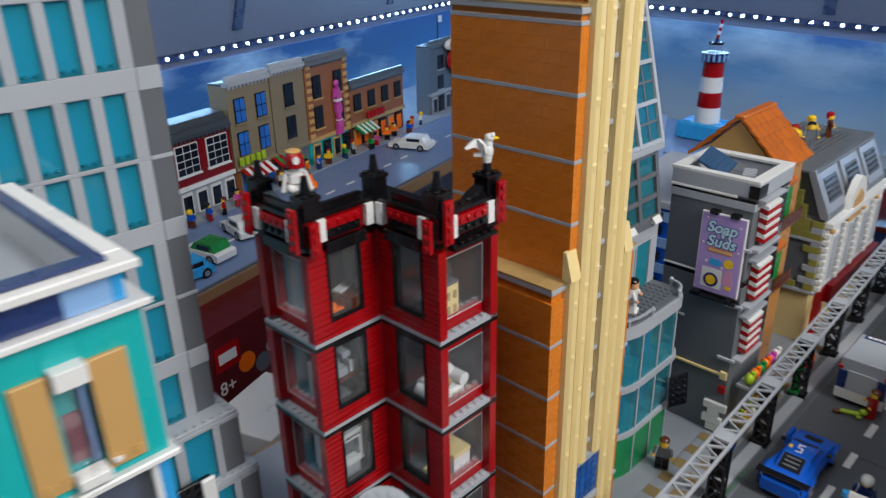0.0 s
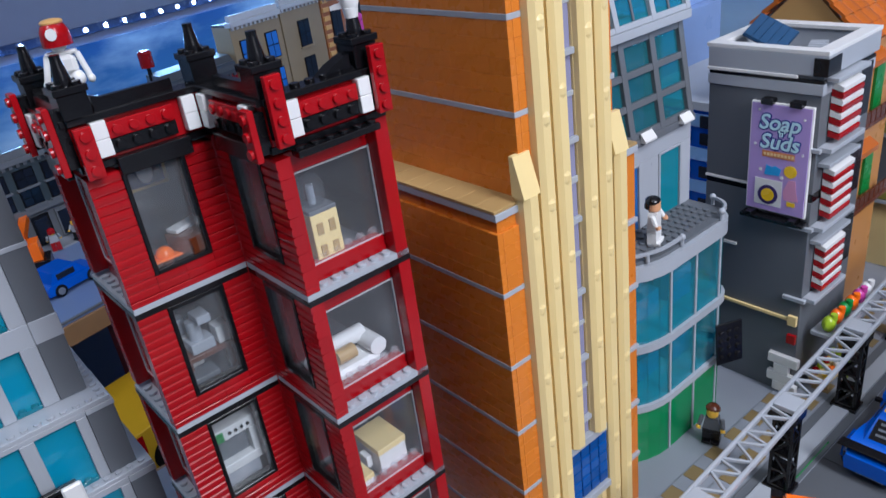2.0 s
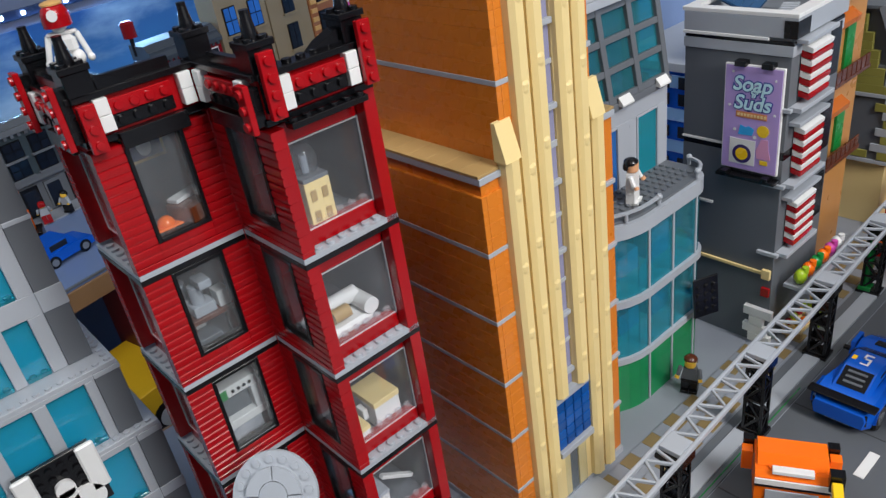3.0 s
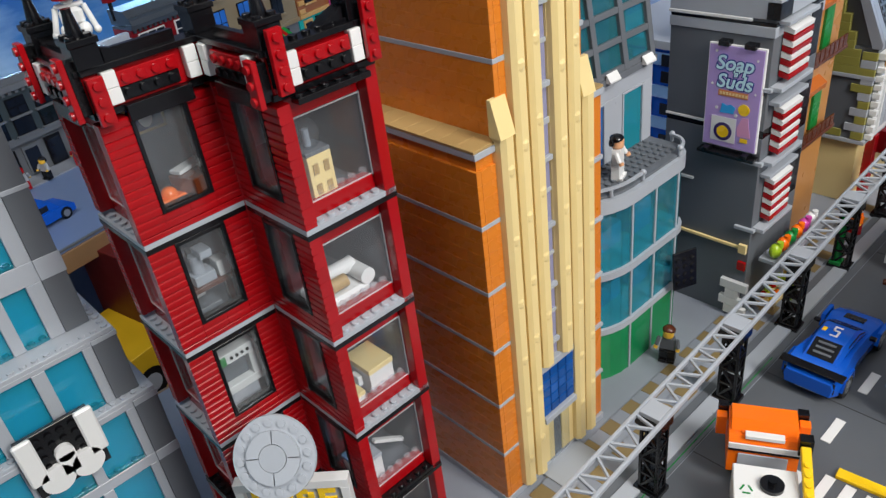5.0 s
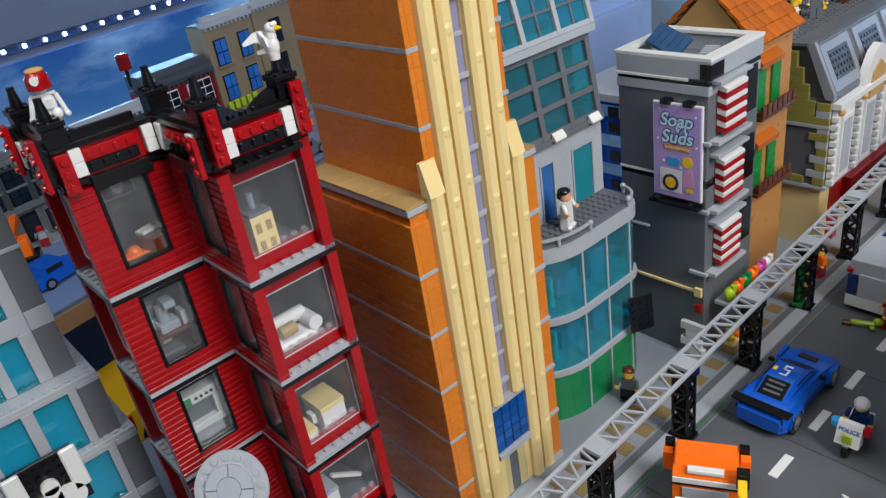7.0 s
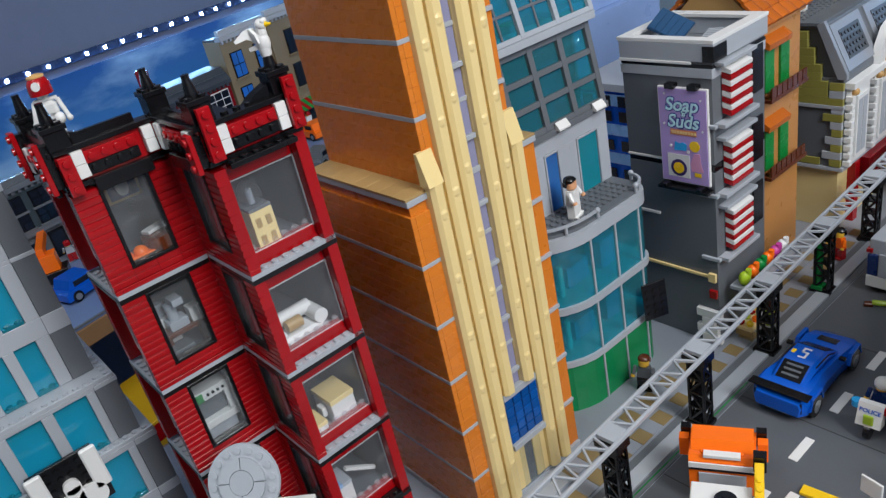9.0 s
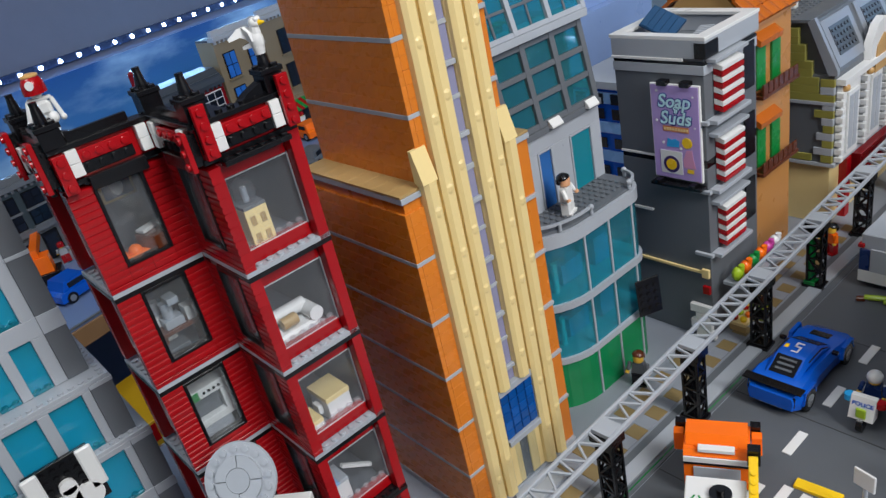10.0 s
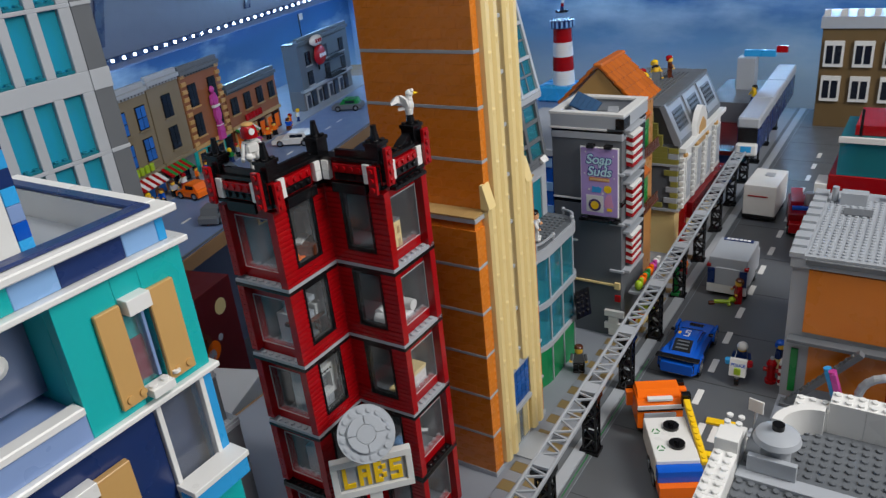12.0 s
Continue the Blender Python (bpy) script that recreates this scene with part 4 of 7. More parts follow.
for i in range(4):
    y = MY0 + 0.006 + i * 0.064
    p = M().use(WHITE).box(MX + 0.0002, y, 0.0862, MX + 0.006, y + 0.050, EZ - 0.014)
    for k in range(9):
        p.box(MX + 0.001, y - 0.003, 0.087 + k * 0.0102, MX + 0.0095, y + 0.004, 0.0935 + k * 0.0102)
    p.done("pilaster", mh, "white ornate front pilaster")
    wn = boxpart("window", WHITE, mh, MX + 0.0062, y + 0.013, 0.094, MX + 0.009, y + 0.040, EZ - 0.026)
    for a in range(2):
        boxpart("pane", LG, wn, MX + 0.009, y + 0.0155 + a * 0.012, 0.098, MX + 0.0096, y + 0.0255 + a * 0.012, EZ - 0.031)
    M().use(NOUGAT).ball((MX + 0.008, y + 0.006, EZ - 0.018), 0.005).done("ornament", mh, "golden ornament")
M().use(WHITE).prism([(MY0 + 0.075, 0.184), (MY0 + 0.145, 0.184), (MY0 + 0.140, 0.212), (MY0 + 0.126, 0.230), (MY0 + 0.110, 0.236), (MY0 + 0.094, 0.230), (MY0 + 0.080, 0.212)], MX - 0.002, MX + 0.008, 0).done("pediment", mh, "white arched pediment")
M().use(NOUGAT).prism([(MY0 + 0.088, 0.172), (MY0 + 0.132, 0.172), (MY0 + 0.128, 0.204), (MY0 + 0.110, 0.216), (MY0 + 0.092, 0.204)], MX + 0.0081, MX + 0.0095, 0).done("pediment_field", mh, "golden brown pediment field")
boxpart("cornice", WHITE, mh, MX - 0.001, MY0 + 0.004, EZ - 0.0135, MX + 0.011, MY1, EZ - 0.006)

# ---- elevated rail ----
rail = thing("elevated_rail", "light grey lattice monorail track on black trestle posts", "rail", (0.1605, 0.0, 0.0), 2.2)
RZ = 0.084
for side in (-0.0115, 0.0085):
    boxpart("beam", LG, rail, side, -0.30, RZ, side + 0.003, 1.60, RZ + 0.0045, 0.0006)


def strut(a, b):
    m = M().use(LG)
    v = Vector((b[0] - a[0], b[1] - a[1]))
    m.box(0, -0.0010, 0.0008, v.length, 0.0010, 0.0036, 0.0004)
    return m.turn(pose(a[0], a[1], 0, 0, 0, math.degrees(math.atan2(v.y, v.x))))


for k in range(-3, 12):
    y = 0.066 + 0.1305 * k
    piece("tie_plate", "tiepl", lambda: M().use(LG).box(-0.0085, -0.0088, 0.0004, 0.0085, 0.0088, 0.0046), rail, pose(0, y, RZ))
    for d in range(3):
        yy = y + 0.0095 + d * 0.0372
        piece("strut", "strutA", lambda: strut((-0.0086, 0.0), (0.0086, 0.0085)), rail, pose(0, yy, RZ))
        piece("strut", "strutB", lambda: strut((0.0086, 0.0095), (-0.0086, 0.0205)), rail, pose(0, yy, RZ))
        piece("strut", "strutC", lambda: strut((-0.0086, 0.0215), (0.0086, 0.0300)), rail, pose(0, yy, RZ))
        piece("strut", "strutD", lambda: strut((0.0086, 0.0310), (-0.0086, 0.0350)), rail, pose(0, yy, RZ))


def trestle(y):
    ob = new("trestle")
    ob.empty_display_size = 0.01
    ob.parent = rail
    ob.matrix_basis = pose(0, y, 0)
    tagged(ob, "black lattice trestle post")
    for sx in (-0.0085, 0.0060):
        for sy in (-0.0075, 0.005):
            piece("leg", "tleg", lambda: M().use(BLACK).box(0, 0, 0.004, 0.0025, 0.0025, 0.074), ob, pose(sx, sy, 0))
    piece("foot", "tfoot", lambda: M().use(BLACK).box(-0.012, -0.009, 0.0, 0.0105, 0.009, 0.0045), ob, pose(0, 0, 0))
    piece("head", "thead", lambda: M().use(BLACK).box(-0.012, -0.009, 0.074, 0.0105, 0.009, 0.0838).box(-0.008, -0.006, 0.066, 0.007, 0.006, 0.0738), ob, pose(0, 0, 0))
    for k in range(4):
        z = 0.006 + k * 0.0165

        def cross(flip):
            m = M().use(BLACK)
            L = math.hypot(0.013, 0.0165)
            m.box(0, -0.0009, -0.0011, L, 0.0009, 0.0011, 0.0002)
            a = math.degrees(math.atan2(0.0165, 0.013))
            m.turn(pose(-0.0065, 0, 0 if not flip else 0.0165, 0, -a if not flip else a, 0))
            return m
        for f in (k % 2,):
            piece("brace", ("cr", f), lambda f=f: cross(f), ob, pose(-0.0005, -0.0062, z))
            piece("brace", ("cr", f), lambda f=f: cross(f), ob, pose(-0.0005, 0.0062, z))
            piece("brace", ("cr", f), lambda f=f: cross(f), ob, pose(-0.0072, 0, z, 0, 0, 90))
            piece("brace", ("cr", f), lambda f=f: cross(f), ob, pose(0.0072, 0, z, 0, 0, 90))
    for k in range(5):
        z = 0.005 + k * 0.0165
        piece("rung", "rung", lambda: M().use(BLACK).box(-0.0085, -0.0075, 0, 0.0085, 0.0075, 0.002), ob, pose(0, 0, z))


for k in range(12):
    trestle(0.066 + 0.1305 * k)

# ---- grey and turquoise tower ----
gt = thing("grey_tower", "light grey tower with tall turquoise windows and dark grey corners", "building")
TX, TY = -0.1255, -0.0835


def tower_block(z0, z1, xf, yr, rows, cols, ww=0.016, pitch=0.024, gap=0.017, pier=0.007):
    """A storey block: piers, spandrels, recessed turquoise panes and dark corner stones. Rows are (window top, window foot, spandrel height above)."""
    boxpart("core", SAND, gt, xf - 0.0995, yr - 0.33, z0, xf - 0.012, yr - 0.006, z1)
    quo = yr - gap
    boxpart("corner", DG, gt, xf - 0.10, quo, z0, xf, yr, z1, 0.0005)
    yw = quo - pier
    for top, foot, head in rows:
        boxpart("spandrel", LG, gt, xf - 0.009, yr - 0.33, top, xf - 0.0002, quo - 0.0002, min(z1, top + head), 0.0004)
        boxpart("quoin", LG, gt, xf - 0.05, quo - 0.0001, top, xf + 0.0006, yr + 0.0006, top + head, 0.0003)
        boxpart("pier", LG, gt, xf - 0.009, yw, foot, xf - 0.0002, quo - 0.0002, top, 0.0004)
        for c in range(cols):
            y1 = yw - c * pitch
            o = boxpart("pane", TURQ, gt, xf - 0.005, y1 - ww, foot, xf - 0.0038, y1, top)
            o.visible_shadow = False
            pf = M().use(TURQ).box(xf - 0.0036, y1 - ww + 0.0005, foot, xf - 0.0006, y1 - 0.0005, foot + 0.0026)
            for k in range(2):
                pf.stud(xf - 0.0021, y1 - ww * (0.27 + 0.46 * k), foot + 0.0026, n=8)
            pf.done("pane_foot", gt)
            boxpart("pier", LG, gt, xf - 0.009, y1 - pitch, foot, xf - 0.0002, y1 - ww, top, 0.0004)


ROWS = []
for k in range(4):
    za = 0.5952 - k * 0.1152
    ROWS.append((za, max(za - 0.048, 0.2052), 0.016))
    if za - 0.0512 > 0.24:
        ROWS.append((za - 0.0512, za - 0.0992, 0.0032))
tower_block(0.205, 0.612, TX - 0.0115, TY + 0.001, ROWS, 7, 0.0165, 0.0246, 0.017, 0.0105)
m = M().use(LG).box(TX - 0.10, TY - 0.33, 0.2015, TX + 0.008, TY + 0.0095, 0.2049)
for k in range(40):
    m.stud(TX + 0.004, TY + 0.005 - k * S, 0.2049, n=8)
for k in range(8):
    m.stud(TX - 0.004 - k * S, TY + 0.005, 0.2049, n=8)
m.done("ledge", gt, "light grey studded ledge")
tower_block(0.147, 0.2014, TX + 0.008, TY + 0.010, ((0.1975, 0.1472, 0.0038),), 6, 0.026, 0.035, 0.018)
m = M().use(LG).box(TX - 0.10, TY - 0.33, 0.1435, TX + 0.015, TY + 0.018, 0.1469)
for k in range(40):
    m.stud(TX + 0.011, TY + 0.012 - k * S, 0.1469, n=8)
m.done("ledge", gt, "light grey studded ledge")
tower_block(0.0, 0.1434, TX + 0.015, TY + 0.018, ((0.138, 0.090, 0.0053), (0.0804, 0.0324, 0.0096)), 6, 0.030, 0.038, 0.018)
boxpart("base", LG, gt, TX - 0.10, TY - 0.31, 0.0, TX + 0.016, TY + 0.0, 0.032)
ws = thing("letter_sign", "black studded board with a white built letter", "sign", (-0.1075, -0.1630, 0.1135), 0)
m = M().use(BLACK).box(0, 0, 0, 0.004, 0.050, 0.052)
for i in range(6):
    for j in range(6):
        m.stud(0.004, 0.005 + i * S, 0.006 + j * S, 0, 1, 8)
m.done("board", ws)
m = M().use(WHITE)
for y0, y1 in ((-0.002, 0.0105), (0.0395, 0.052)):
    m.box(0.0044, y0, 0.014, 0.0085, y1, 0.053, 0.0012)
for yc in (0.0145, 0.0355):
    m.cyl((0.0044, yc, 0.0115), 0.0112, 0.0041, 0, 24)
m.box(0.0044, 0.0185, 0.010, 0.0085, 0.0315, 0.0285, 0.0012).cyl((0.0044, 0.025, 0.0285), 0.0065, 0.0041, 0, 18)
m.done("letter", ws, "white letter W of rounded tiles")

# ---- turquoise house ----
tq = thing("turquoise_house", "turquoise house with tan shutters, blue bands and a roof terrace", "building")
tq.matrix_basis = pose(-0.003, -0.0140, -0.005) @ Matrix.Scale(1.008, 4)
HX, HR, HL = 0.083, -0.197, -0.275
boxpart("wall", TEAL, tq, HX - 0.05, HL, 0.3545, HX - 0.008, HR, 0.4335)
w0, w1, wz0, wz1 = -0.2420, -0.2255, 0.361, 0.4165
for b in ((HL, 0.3545, w0, 0.4335), (w1, 0.3545, HR, 0.4335)):
    boxpart("wall", TEAL, tq, HX - 0.0079, b[0], b[1], HX, b[2], b[3])
boxpart("wall", TEAL, tq, HX - 0.0079, w0 + 0.0001, wz1, HX, w1 - 0.0001, 0.4335)
boxpart("wall", TEAL, tq, HX - 0.0079, w0 + 0.0001, 0.3545, HX, w1 - 0.0001, wz0)
head = M().use(WHITE).box(HX - 0.002, w0 + 0.001, wz1 - 0.006, HX + 0.008, w1 - 0.001, wz1 + 0.003)
wn = M().use(WHITE).box(HX - 0.002, w0 + 0.001, wz0 - 0.002, HX + 0.008, w1 - 0.001, wz0 + 0.0032)
for k in range(3):
    wn.stud(HX + 0.004, w0 + 0.004 + k * S, wz0 + 0.0032)
wn = wn.done("window", tq, "narrow window with white head and sill")
head.done("head", wn, "white window head block")
boxpart("pane", SMOKE, wn, HX - 0.004, w0 + 0.002, wz0 + 0.003, HX - 0.003, w1 - 0.002, wz1 - 0.006).visible_shadow = False
boxpart("curtain", plastic("red curtain", "7a2038", 0.5), wn, HX - 0.0075, w0 + 0.004, wz0 + 0.004, HX - 0.006, w0 + 0.016, wz0 + 0.03)
boxpart("jamb", SAND, wn, HX - 0.0078, w1 - 0.0042, wz0 + 0.004, HX - 0.001, w1 - 0.0022, wz1 - 0.0062)
for ya, yb in ((w0 - 0.0150, w0 - 0.0002), (w1 + 0.0002, w1 + 0.0175)):
    sh = boxpart("shutter", NOUGAT, tq, HX, ya, wz0 - 0.001, HX + 0.0032, yb, wz1 + 0.001, 0.0005)
    for k in range(2):
        M().use(NOUGAT).cyl((HX + 0.0032, ya + 0.005 + k * 0.008, wz0 + 0.004), 0.0022, 0.001, 0, 10).done("knob", sh)
boxpart("string_course", WHITE, tq, HX - 0.05, HL - 0.12, 0.4337, HX + 0.005, HR + 0.004, 0.4372, 0.0006)
xs = (HR - 0.0045, HR - 0.010, HR - 0.031, HR - 0.068, HR - 0.092, HR - 0.125, HR - 0.17)
for k, mt in enumerate((AZURE, LBLUE, DBLUE, LBLUE, TEAL, LBLUE)):
    boxpart("band_brick", mt, tq, HX - 0.012, xs[k + 1] + 0.0001, 0.4374, HX - 0.001, xs[k], 0.4520, 0.0004)
boxpart("rim", WHITE, tq, HX - 0.011, HL - 0.12, 0.4522, HX + 0.005, HR + 0.002, 0.4568, 0.0008)
boxpart("rim", WHITE, tq, HX - 0.15, HR - 0.010, 0.4522, HX - 0.0112, HR + 0.002, 0.4568, 0.0008)
boxpart("rim_tile", DBLUE, tq, HX - 0.0105, HL - 0.12, 0.4569, HX - 0.0015, HR - 0.009, 0.4592, 0.0006)
boxpart("rim_tile", DBLUE, tq, HX - 0.15, HR - 0.0165, 0.4569, HX - 0.0107, HR - 0.009, 0.4592, 0.0006)
boxpart("inner_parapet", WHITE, tq, HX - 0.15, HR - 0.0165, 0.4372, HX - 0.013, HR - 0.0105, 0.4568, 0.0005)
m = M().use(LG).box(HX - 0.15, HL - 0.12, 0.4373, HX - 0.0125, HR - 0.0102, 0.4395)
m.done("terrace_floor", tq, "light grey terrace floor")
m = M().use(DG)
for i in range(15):
    for j in range(10):
        m.stud(HX - 0.017 - i * S, HR - 0.055 - j * S, 0.4395, n=8)
m.done("terrace_studs", tq, kind="stuff")
boxpart("stair_hut", WHITE, tq, -0.04, -0.36, 0.4396, 0.030, -0.2535, 0.512)
for k, mt in enumerate((AZURE, BLUE, SAND, AZURE, DBLUE, AZURE, DBLUE)):
    boxpart("corner_brick", mt, tq, 0.022, -0.2533, 0.4397 + k * B, 0.0305, -0.2453, 0.4396 + (k + 1) * B - 0.0001)
boxpart("hut_top", DBLUE, tq, -0.04, -0.36, 0.5122, 0.033, -0.2445, 0.519)
hw = boxpart("window", WHITE, tq, 0.030, -0.300, 0.485, 0.0325, -0.2585, 0.510)
for a in (0, 1):
    for b in (0, 1):
        boxpart("pane", DBLUE, hw, 0.0325, -0.297 + a * 0.019, 0.487 + b * 0.0115, 0.0335, -0.281 + a * 0.019, 0.4965 + b * 0.0115)
# storey with the balcony, to the south of the projecting front
GLZ = plastic("grey blue shaded glazing", "5b6884", 0.14, 0.12)
boxpart("recess_wall", GLZ, tq, HX - 0.05, HL - 0.12, 0.376, HX - 0.030, HL - 0.0002, 0.4335)
m = M().use(WHITE).box(HX - 0.0298, HL - 0.07, 0.376, HX - 0.026, HL - 0.066, 0.4335).box(HX - 0.0298, HL - 0.12, 0.376, HX - 0.026, HL - 0.116, 0.4335)
m.done("door_frame", tq, "white sliding door frame")
boxpart("door_pane", SMOKE, tq, HX - 0.0292, HL - 0.1158, 0.376, HX - 0.028, HL - 0.0702, 0.4335)
boxpart("balcony_wall", SAND, tq, HX - 0.05, HL - 0.12, 0.3545, HX + 0.0, HL - 0.0002, 0.3705)
boxpart("balcony_cap", WHITE, tq, HX - 0.008, HL - 0.12, 0.3706, HX + 0.002, HL - 0.0003, 0.3755, 0.0008)
M().use(WHITE).cyl((HX - 0.0298, HL - 0.022, 0.404), 0.006, 0.004, 0, 14, 0.007).cyl((HX - 0.0258, HL - 0.022, 0.404), 0.007, 0.003, 0, 14, 0.003).done("wall_lamp", tq, "white round wall lamp")
boxpart("string_course", WHITE, tq, HX - 0.05, HL - 0.12, 0.3505, HX + 0.004, HR + 0.004, 0.3543, 0.0008)
boxpart("lower_wall", DBLUE, tq, HX - 0.05, HL - 0.12, 0.06, HX - 0.004, -0.238, 0.3503)
boxpart("lower_wall", AZURE, tq, HX - 0.05, HR - 0.006, 0.276, HX - 0.002, HR, 0.3503)
boxpart("lower_core", plastic("dark blue glazing", "3b4764", 0.1, 0.15), tq, HX - 0.05, -0.2378, 0.06, HX - 0.016, HR - 0.0062, 0.3503)
m = M().use(WHITE).box(HX - 0.006, -0.2378, 0.285, HX - 0.001, -0.2345, 0.3503).box(HX - 0.006, HR - 0.0095, 0.285, HX - 0.001, HR - 0.0063, 0.3503)
m.done("window", tq, "tall white-framed window")
boxpart("window_pane", SMOKE, tq, HX - 0.005, -0.2343, 0.285, HX - 0.0038, HR - 0.0097, 0.3503).visible_shadow = False
m = M().use(AZURE).box(HX - 0.002, -0.238, 0.276, HX + 0.012, HR + 0.0, 0.2885)
m.use(WHITE).box(HX - 0.003, -0.239, 0.2887, HX + 0.0135, HR + 0.0012, 0.2925)
m.done("flower_box", tq, "azure window box with a white rim")
boxpart("string_course", WHITE, tq, HX - 0.05, HL - 0.12, 0.2715, HX + 0.006, HR + 0.001, 0.2757, 0.0008)
boxpart("lower_wall", TEAL, tq, HX - 0.05, -0.2376, 0.06, HX, HR, 0.2713)
sh = boxpart("shutter", NOUGAT, tq, HX - 0.0038, -0.283, 0.285, HX + 0.001, -0.262, 0.331, 0.0005)
boxpart("window_head", WHITE, tq, HX - 0.0038, -0.300, 0.325, HX + 0.004, -0.2835, 0.334)
boxpart("ground_storey", LG, tq, HX - 0.05, HL - 0.12, 0.0, HX - 0.004, HR, 0.0598)

# ---- houses across the road ----
rb = thing("garage_house", "light grey house with orange wall fields and a studded flat roof", "building")
RX, RY = 0.318, 0.392
boxpart("wall", LG, rb, RX, RY, 0.0, 0.70, 0.60, 0.178)
boxpart("field", ORANGE, rb, 0.336, RY - 0.003, 0.095, 0.60, RY - 0.0001, 0.176)
boxpart("field", ORANGE, rb, 0.345, RY - 0.003, 0.020, 0.60, RY - 0.0001, 0.083)
boxpart("sill", DG, rb, 0.322, RY - 0.014, 0.084, 0.70, RY - 0.0001, 0.0885)
boxpart("door", GREEN, rb, 0.3265, RY - 0.0026, 0.010, 0.3345, RY - 0.0001, 0.07)
boxpart("eave", LG, rb, RX - 0.002, RY - 0.005, 0.1782, 0.70, 0.60, 0.190)
boxpart("eave_edge", DG, rb, 0.332, RY - 0.0075, 0.184, 0.70, RY - 0.0052, 0.190)
m = M().use(LG).box(RX + 0.012, RY - 0.005, 0.1902, 0.70, 0.60, 0.194)
m.done("roof", rb)
m = M().use(LG)
for i in range(28):
    for j in range(23):
        m.stud(RX + 0.018 + i * S, RY + 0.002 + j * S, 0.194, n=8)
m.done("roof_studs", rb, kind="stuff")
for k in range(12):
    boxpart("parapet", LG, rb, RX - 0.004, RY - 0.006 + k * 0.016, 0.1902, RX + 0.012, RY - 0.006 + k * 0.016 + 0.0158, 0.1965 + 0.0032 * ((k * 7) % 3))
for a in ((0.345, 0.55, 0.210), (0.395, 0.57, 0.206)):
    boxpart("vent", LG, rb, a[0], a[1], 0.194, a[0] + 0.03, a[1] + 0.016, a[2])
boxpart("hatch", DG, rb, 0.352, 0.515, 0.1941, 0.384, 0.535, 0.1972)
M().use(LG).cyl((0.338, 0.560, 0.196), 0.004, 0.018, n=12).done("chimney", rb)

wb = thing("white_house", "white brick-built house with a dark studded roof seen from above", "building")
wb.matrix_basis = pose(0.0072, -0.0388, 0.0201)
WX = 0.322
boxpart("wall", WHITE, wb, WX, -0.30, -0.0201, 0.75, 0.066, 0.180)
boxpart("wall", WHITE, wb, WX + 0.030, 0.0662, -0.0201, 0.75, 0.122, 0.180)
for k in range(20):
    z1 = 0.2 + 0.0096 * ((k * 5) % 2 if k < 3 else 0)
    boxpart("parapet_brick", WHITE, wb, WX, 0.066 - (k + 1) * 0.016, 0.1802, WX + 0.016, 0.0659 - k * 0.016, z1)
m = M().use(WHITE)
for k in range(26):
    for i in range(2):
        m.stud(WX + 0.004 + i * S, 0.062 - k * S, 0.2096 if k < 2 else 0.2, n=8)
m.done("parapet_studs", wb, kind="stuff")
for k in range(16):
    boxpart("parapet_brick", WHITE, wb, WX + 0.040 + k * 0.024, 0.106, 0.1802, WX + 0.0639 + k * 0.024, 0.122, 0.2 + (0.0096 if 0 < k < 8 else 0))
m = M().use(WHITE)
for k in range(36):
    for i in range(2):
        m.stud(WX + 0.044 + k * S, 0.110 + i * S, 0.2096 if 3 <= k + 0.5 < 24 else 0.2, n=8)
m.done("parapet_studs", wb, kind="stuff")
cx, cy, r0, r1 = WX + 0.062, 0.074, 0.032, 0.025
arc = [math.pi * (0.5 + 0.04 * k) for k in range(13)]
m = M().use(WHITE).prism([(cx + r0 * math.cos(a), cy + r0 * math.sin(a)) for a in arc] + [(cx + r1 * math.cos(a), cy + r1 * math.sin(a)) for a in arc[::-1]], 0.1802, 0.206)
m.done("curved_parapet", wb, "white curved corner parapet")
boxpart("roof", DG, wb, WX + 0.0162, -0.30, 0.1801, 0.75, 0.1058, 0.1832)
m = M().use(DG)
for i in range(34):
    for j in range(42):
        x, y = WX + 0.020 + i * S, 0.098 - j * S
        if not (x < WX + 0.04 and y > 0.05):
            m.stud(x, y, 0.1832, n=8)
m.done("roof_studs", wb, kind="stuff")
boxpart("roof_path", LG, wb, WX + 0.0165, 0.028, 0.1833, 0.75, 0.040, 0.1866)
M().use(LG).cyl((WX + 0.038, 0.052, 0.1867), 0.010, 0.021, n=24).cyl((WX + 0.038, 0.052, 0.2077), 0.0160, 0.004, n=28, r2=0.0145).cyl((WX + 0.038, 0.052, 0.2117), 0.0145, 0.0045, n=28, r2=0.005).use(BLACK).cyl((WX + 0.038, 0.052, 0.2162), 0.0042, 0.004, n=14).done("roof_vent", wb, "grey mushroom roof vent with a black cap")
boxpart("vent_base", LG, wb, WX + 0.022, 0.036, 0.1868, WX + 0.054, 0.0405, 0.2)

# ---- vehicles ----


def wheel(parent, x, y, r=0.009, w=0.008, side=1):
    t = M().use(BLACK).cyl((x, y, r), r, w * side, 0, 20).done("wheel", parent, "black rubber tyre")
    M().use(CHROME).cyl((x + w * side, y, r), r * 0.6, 0.0006 * side, 0, 12).done("rim", t)


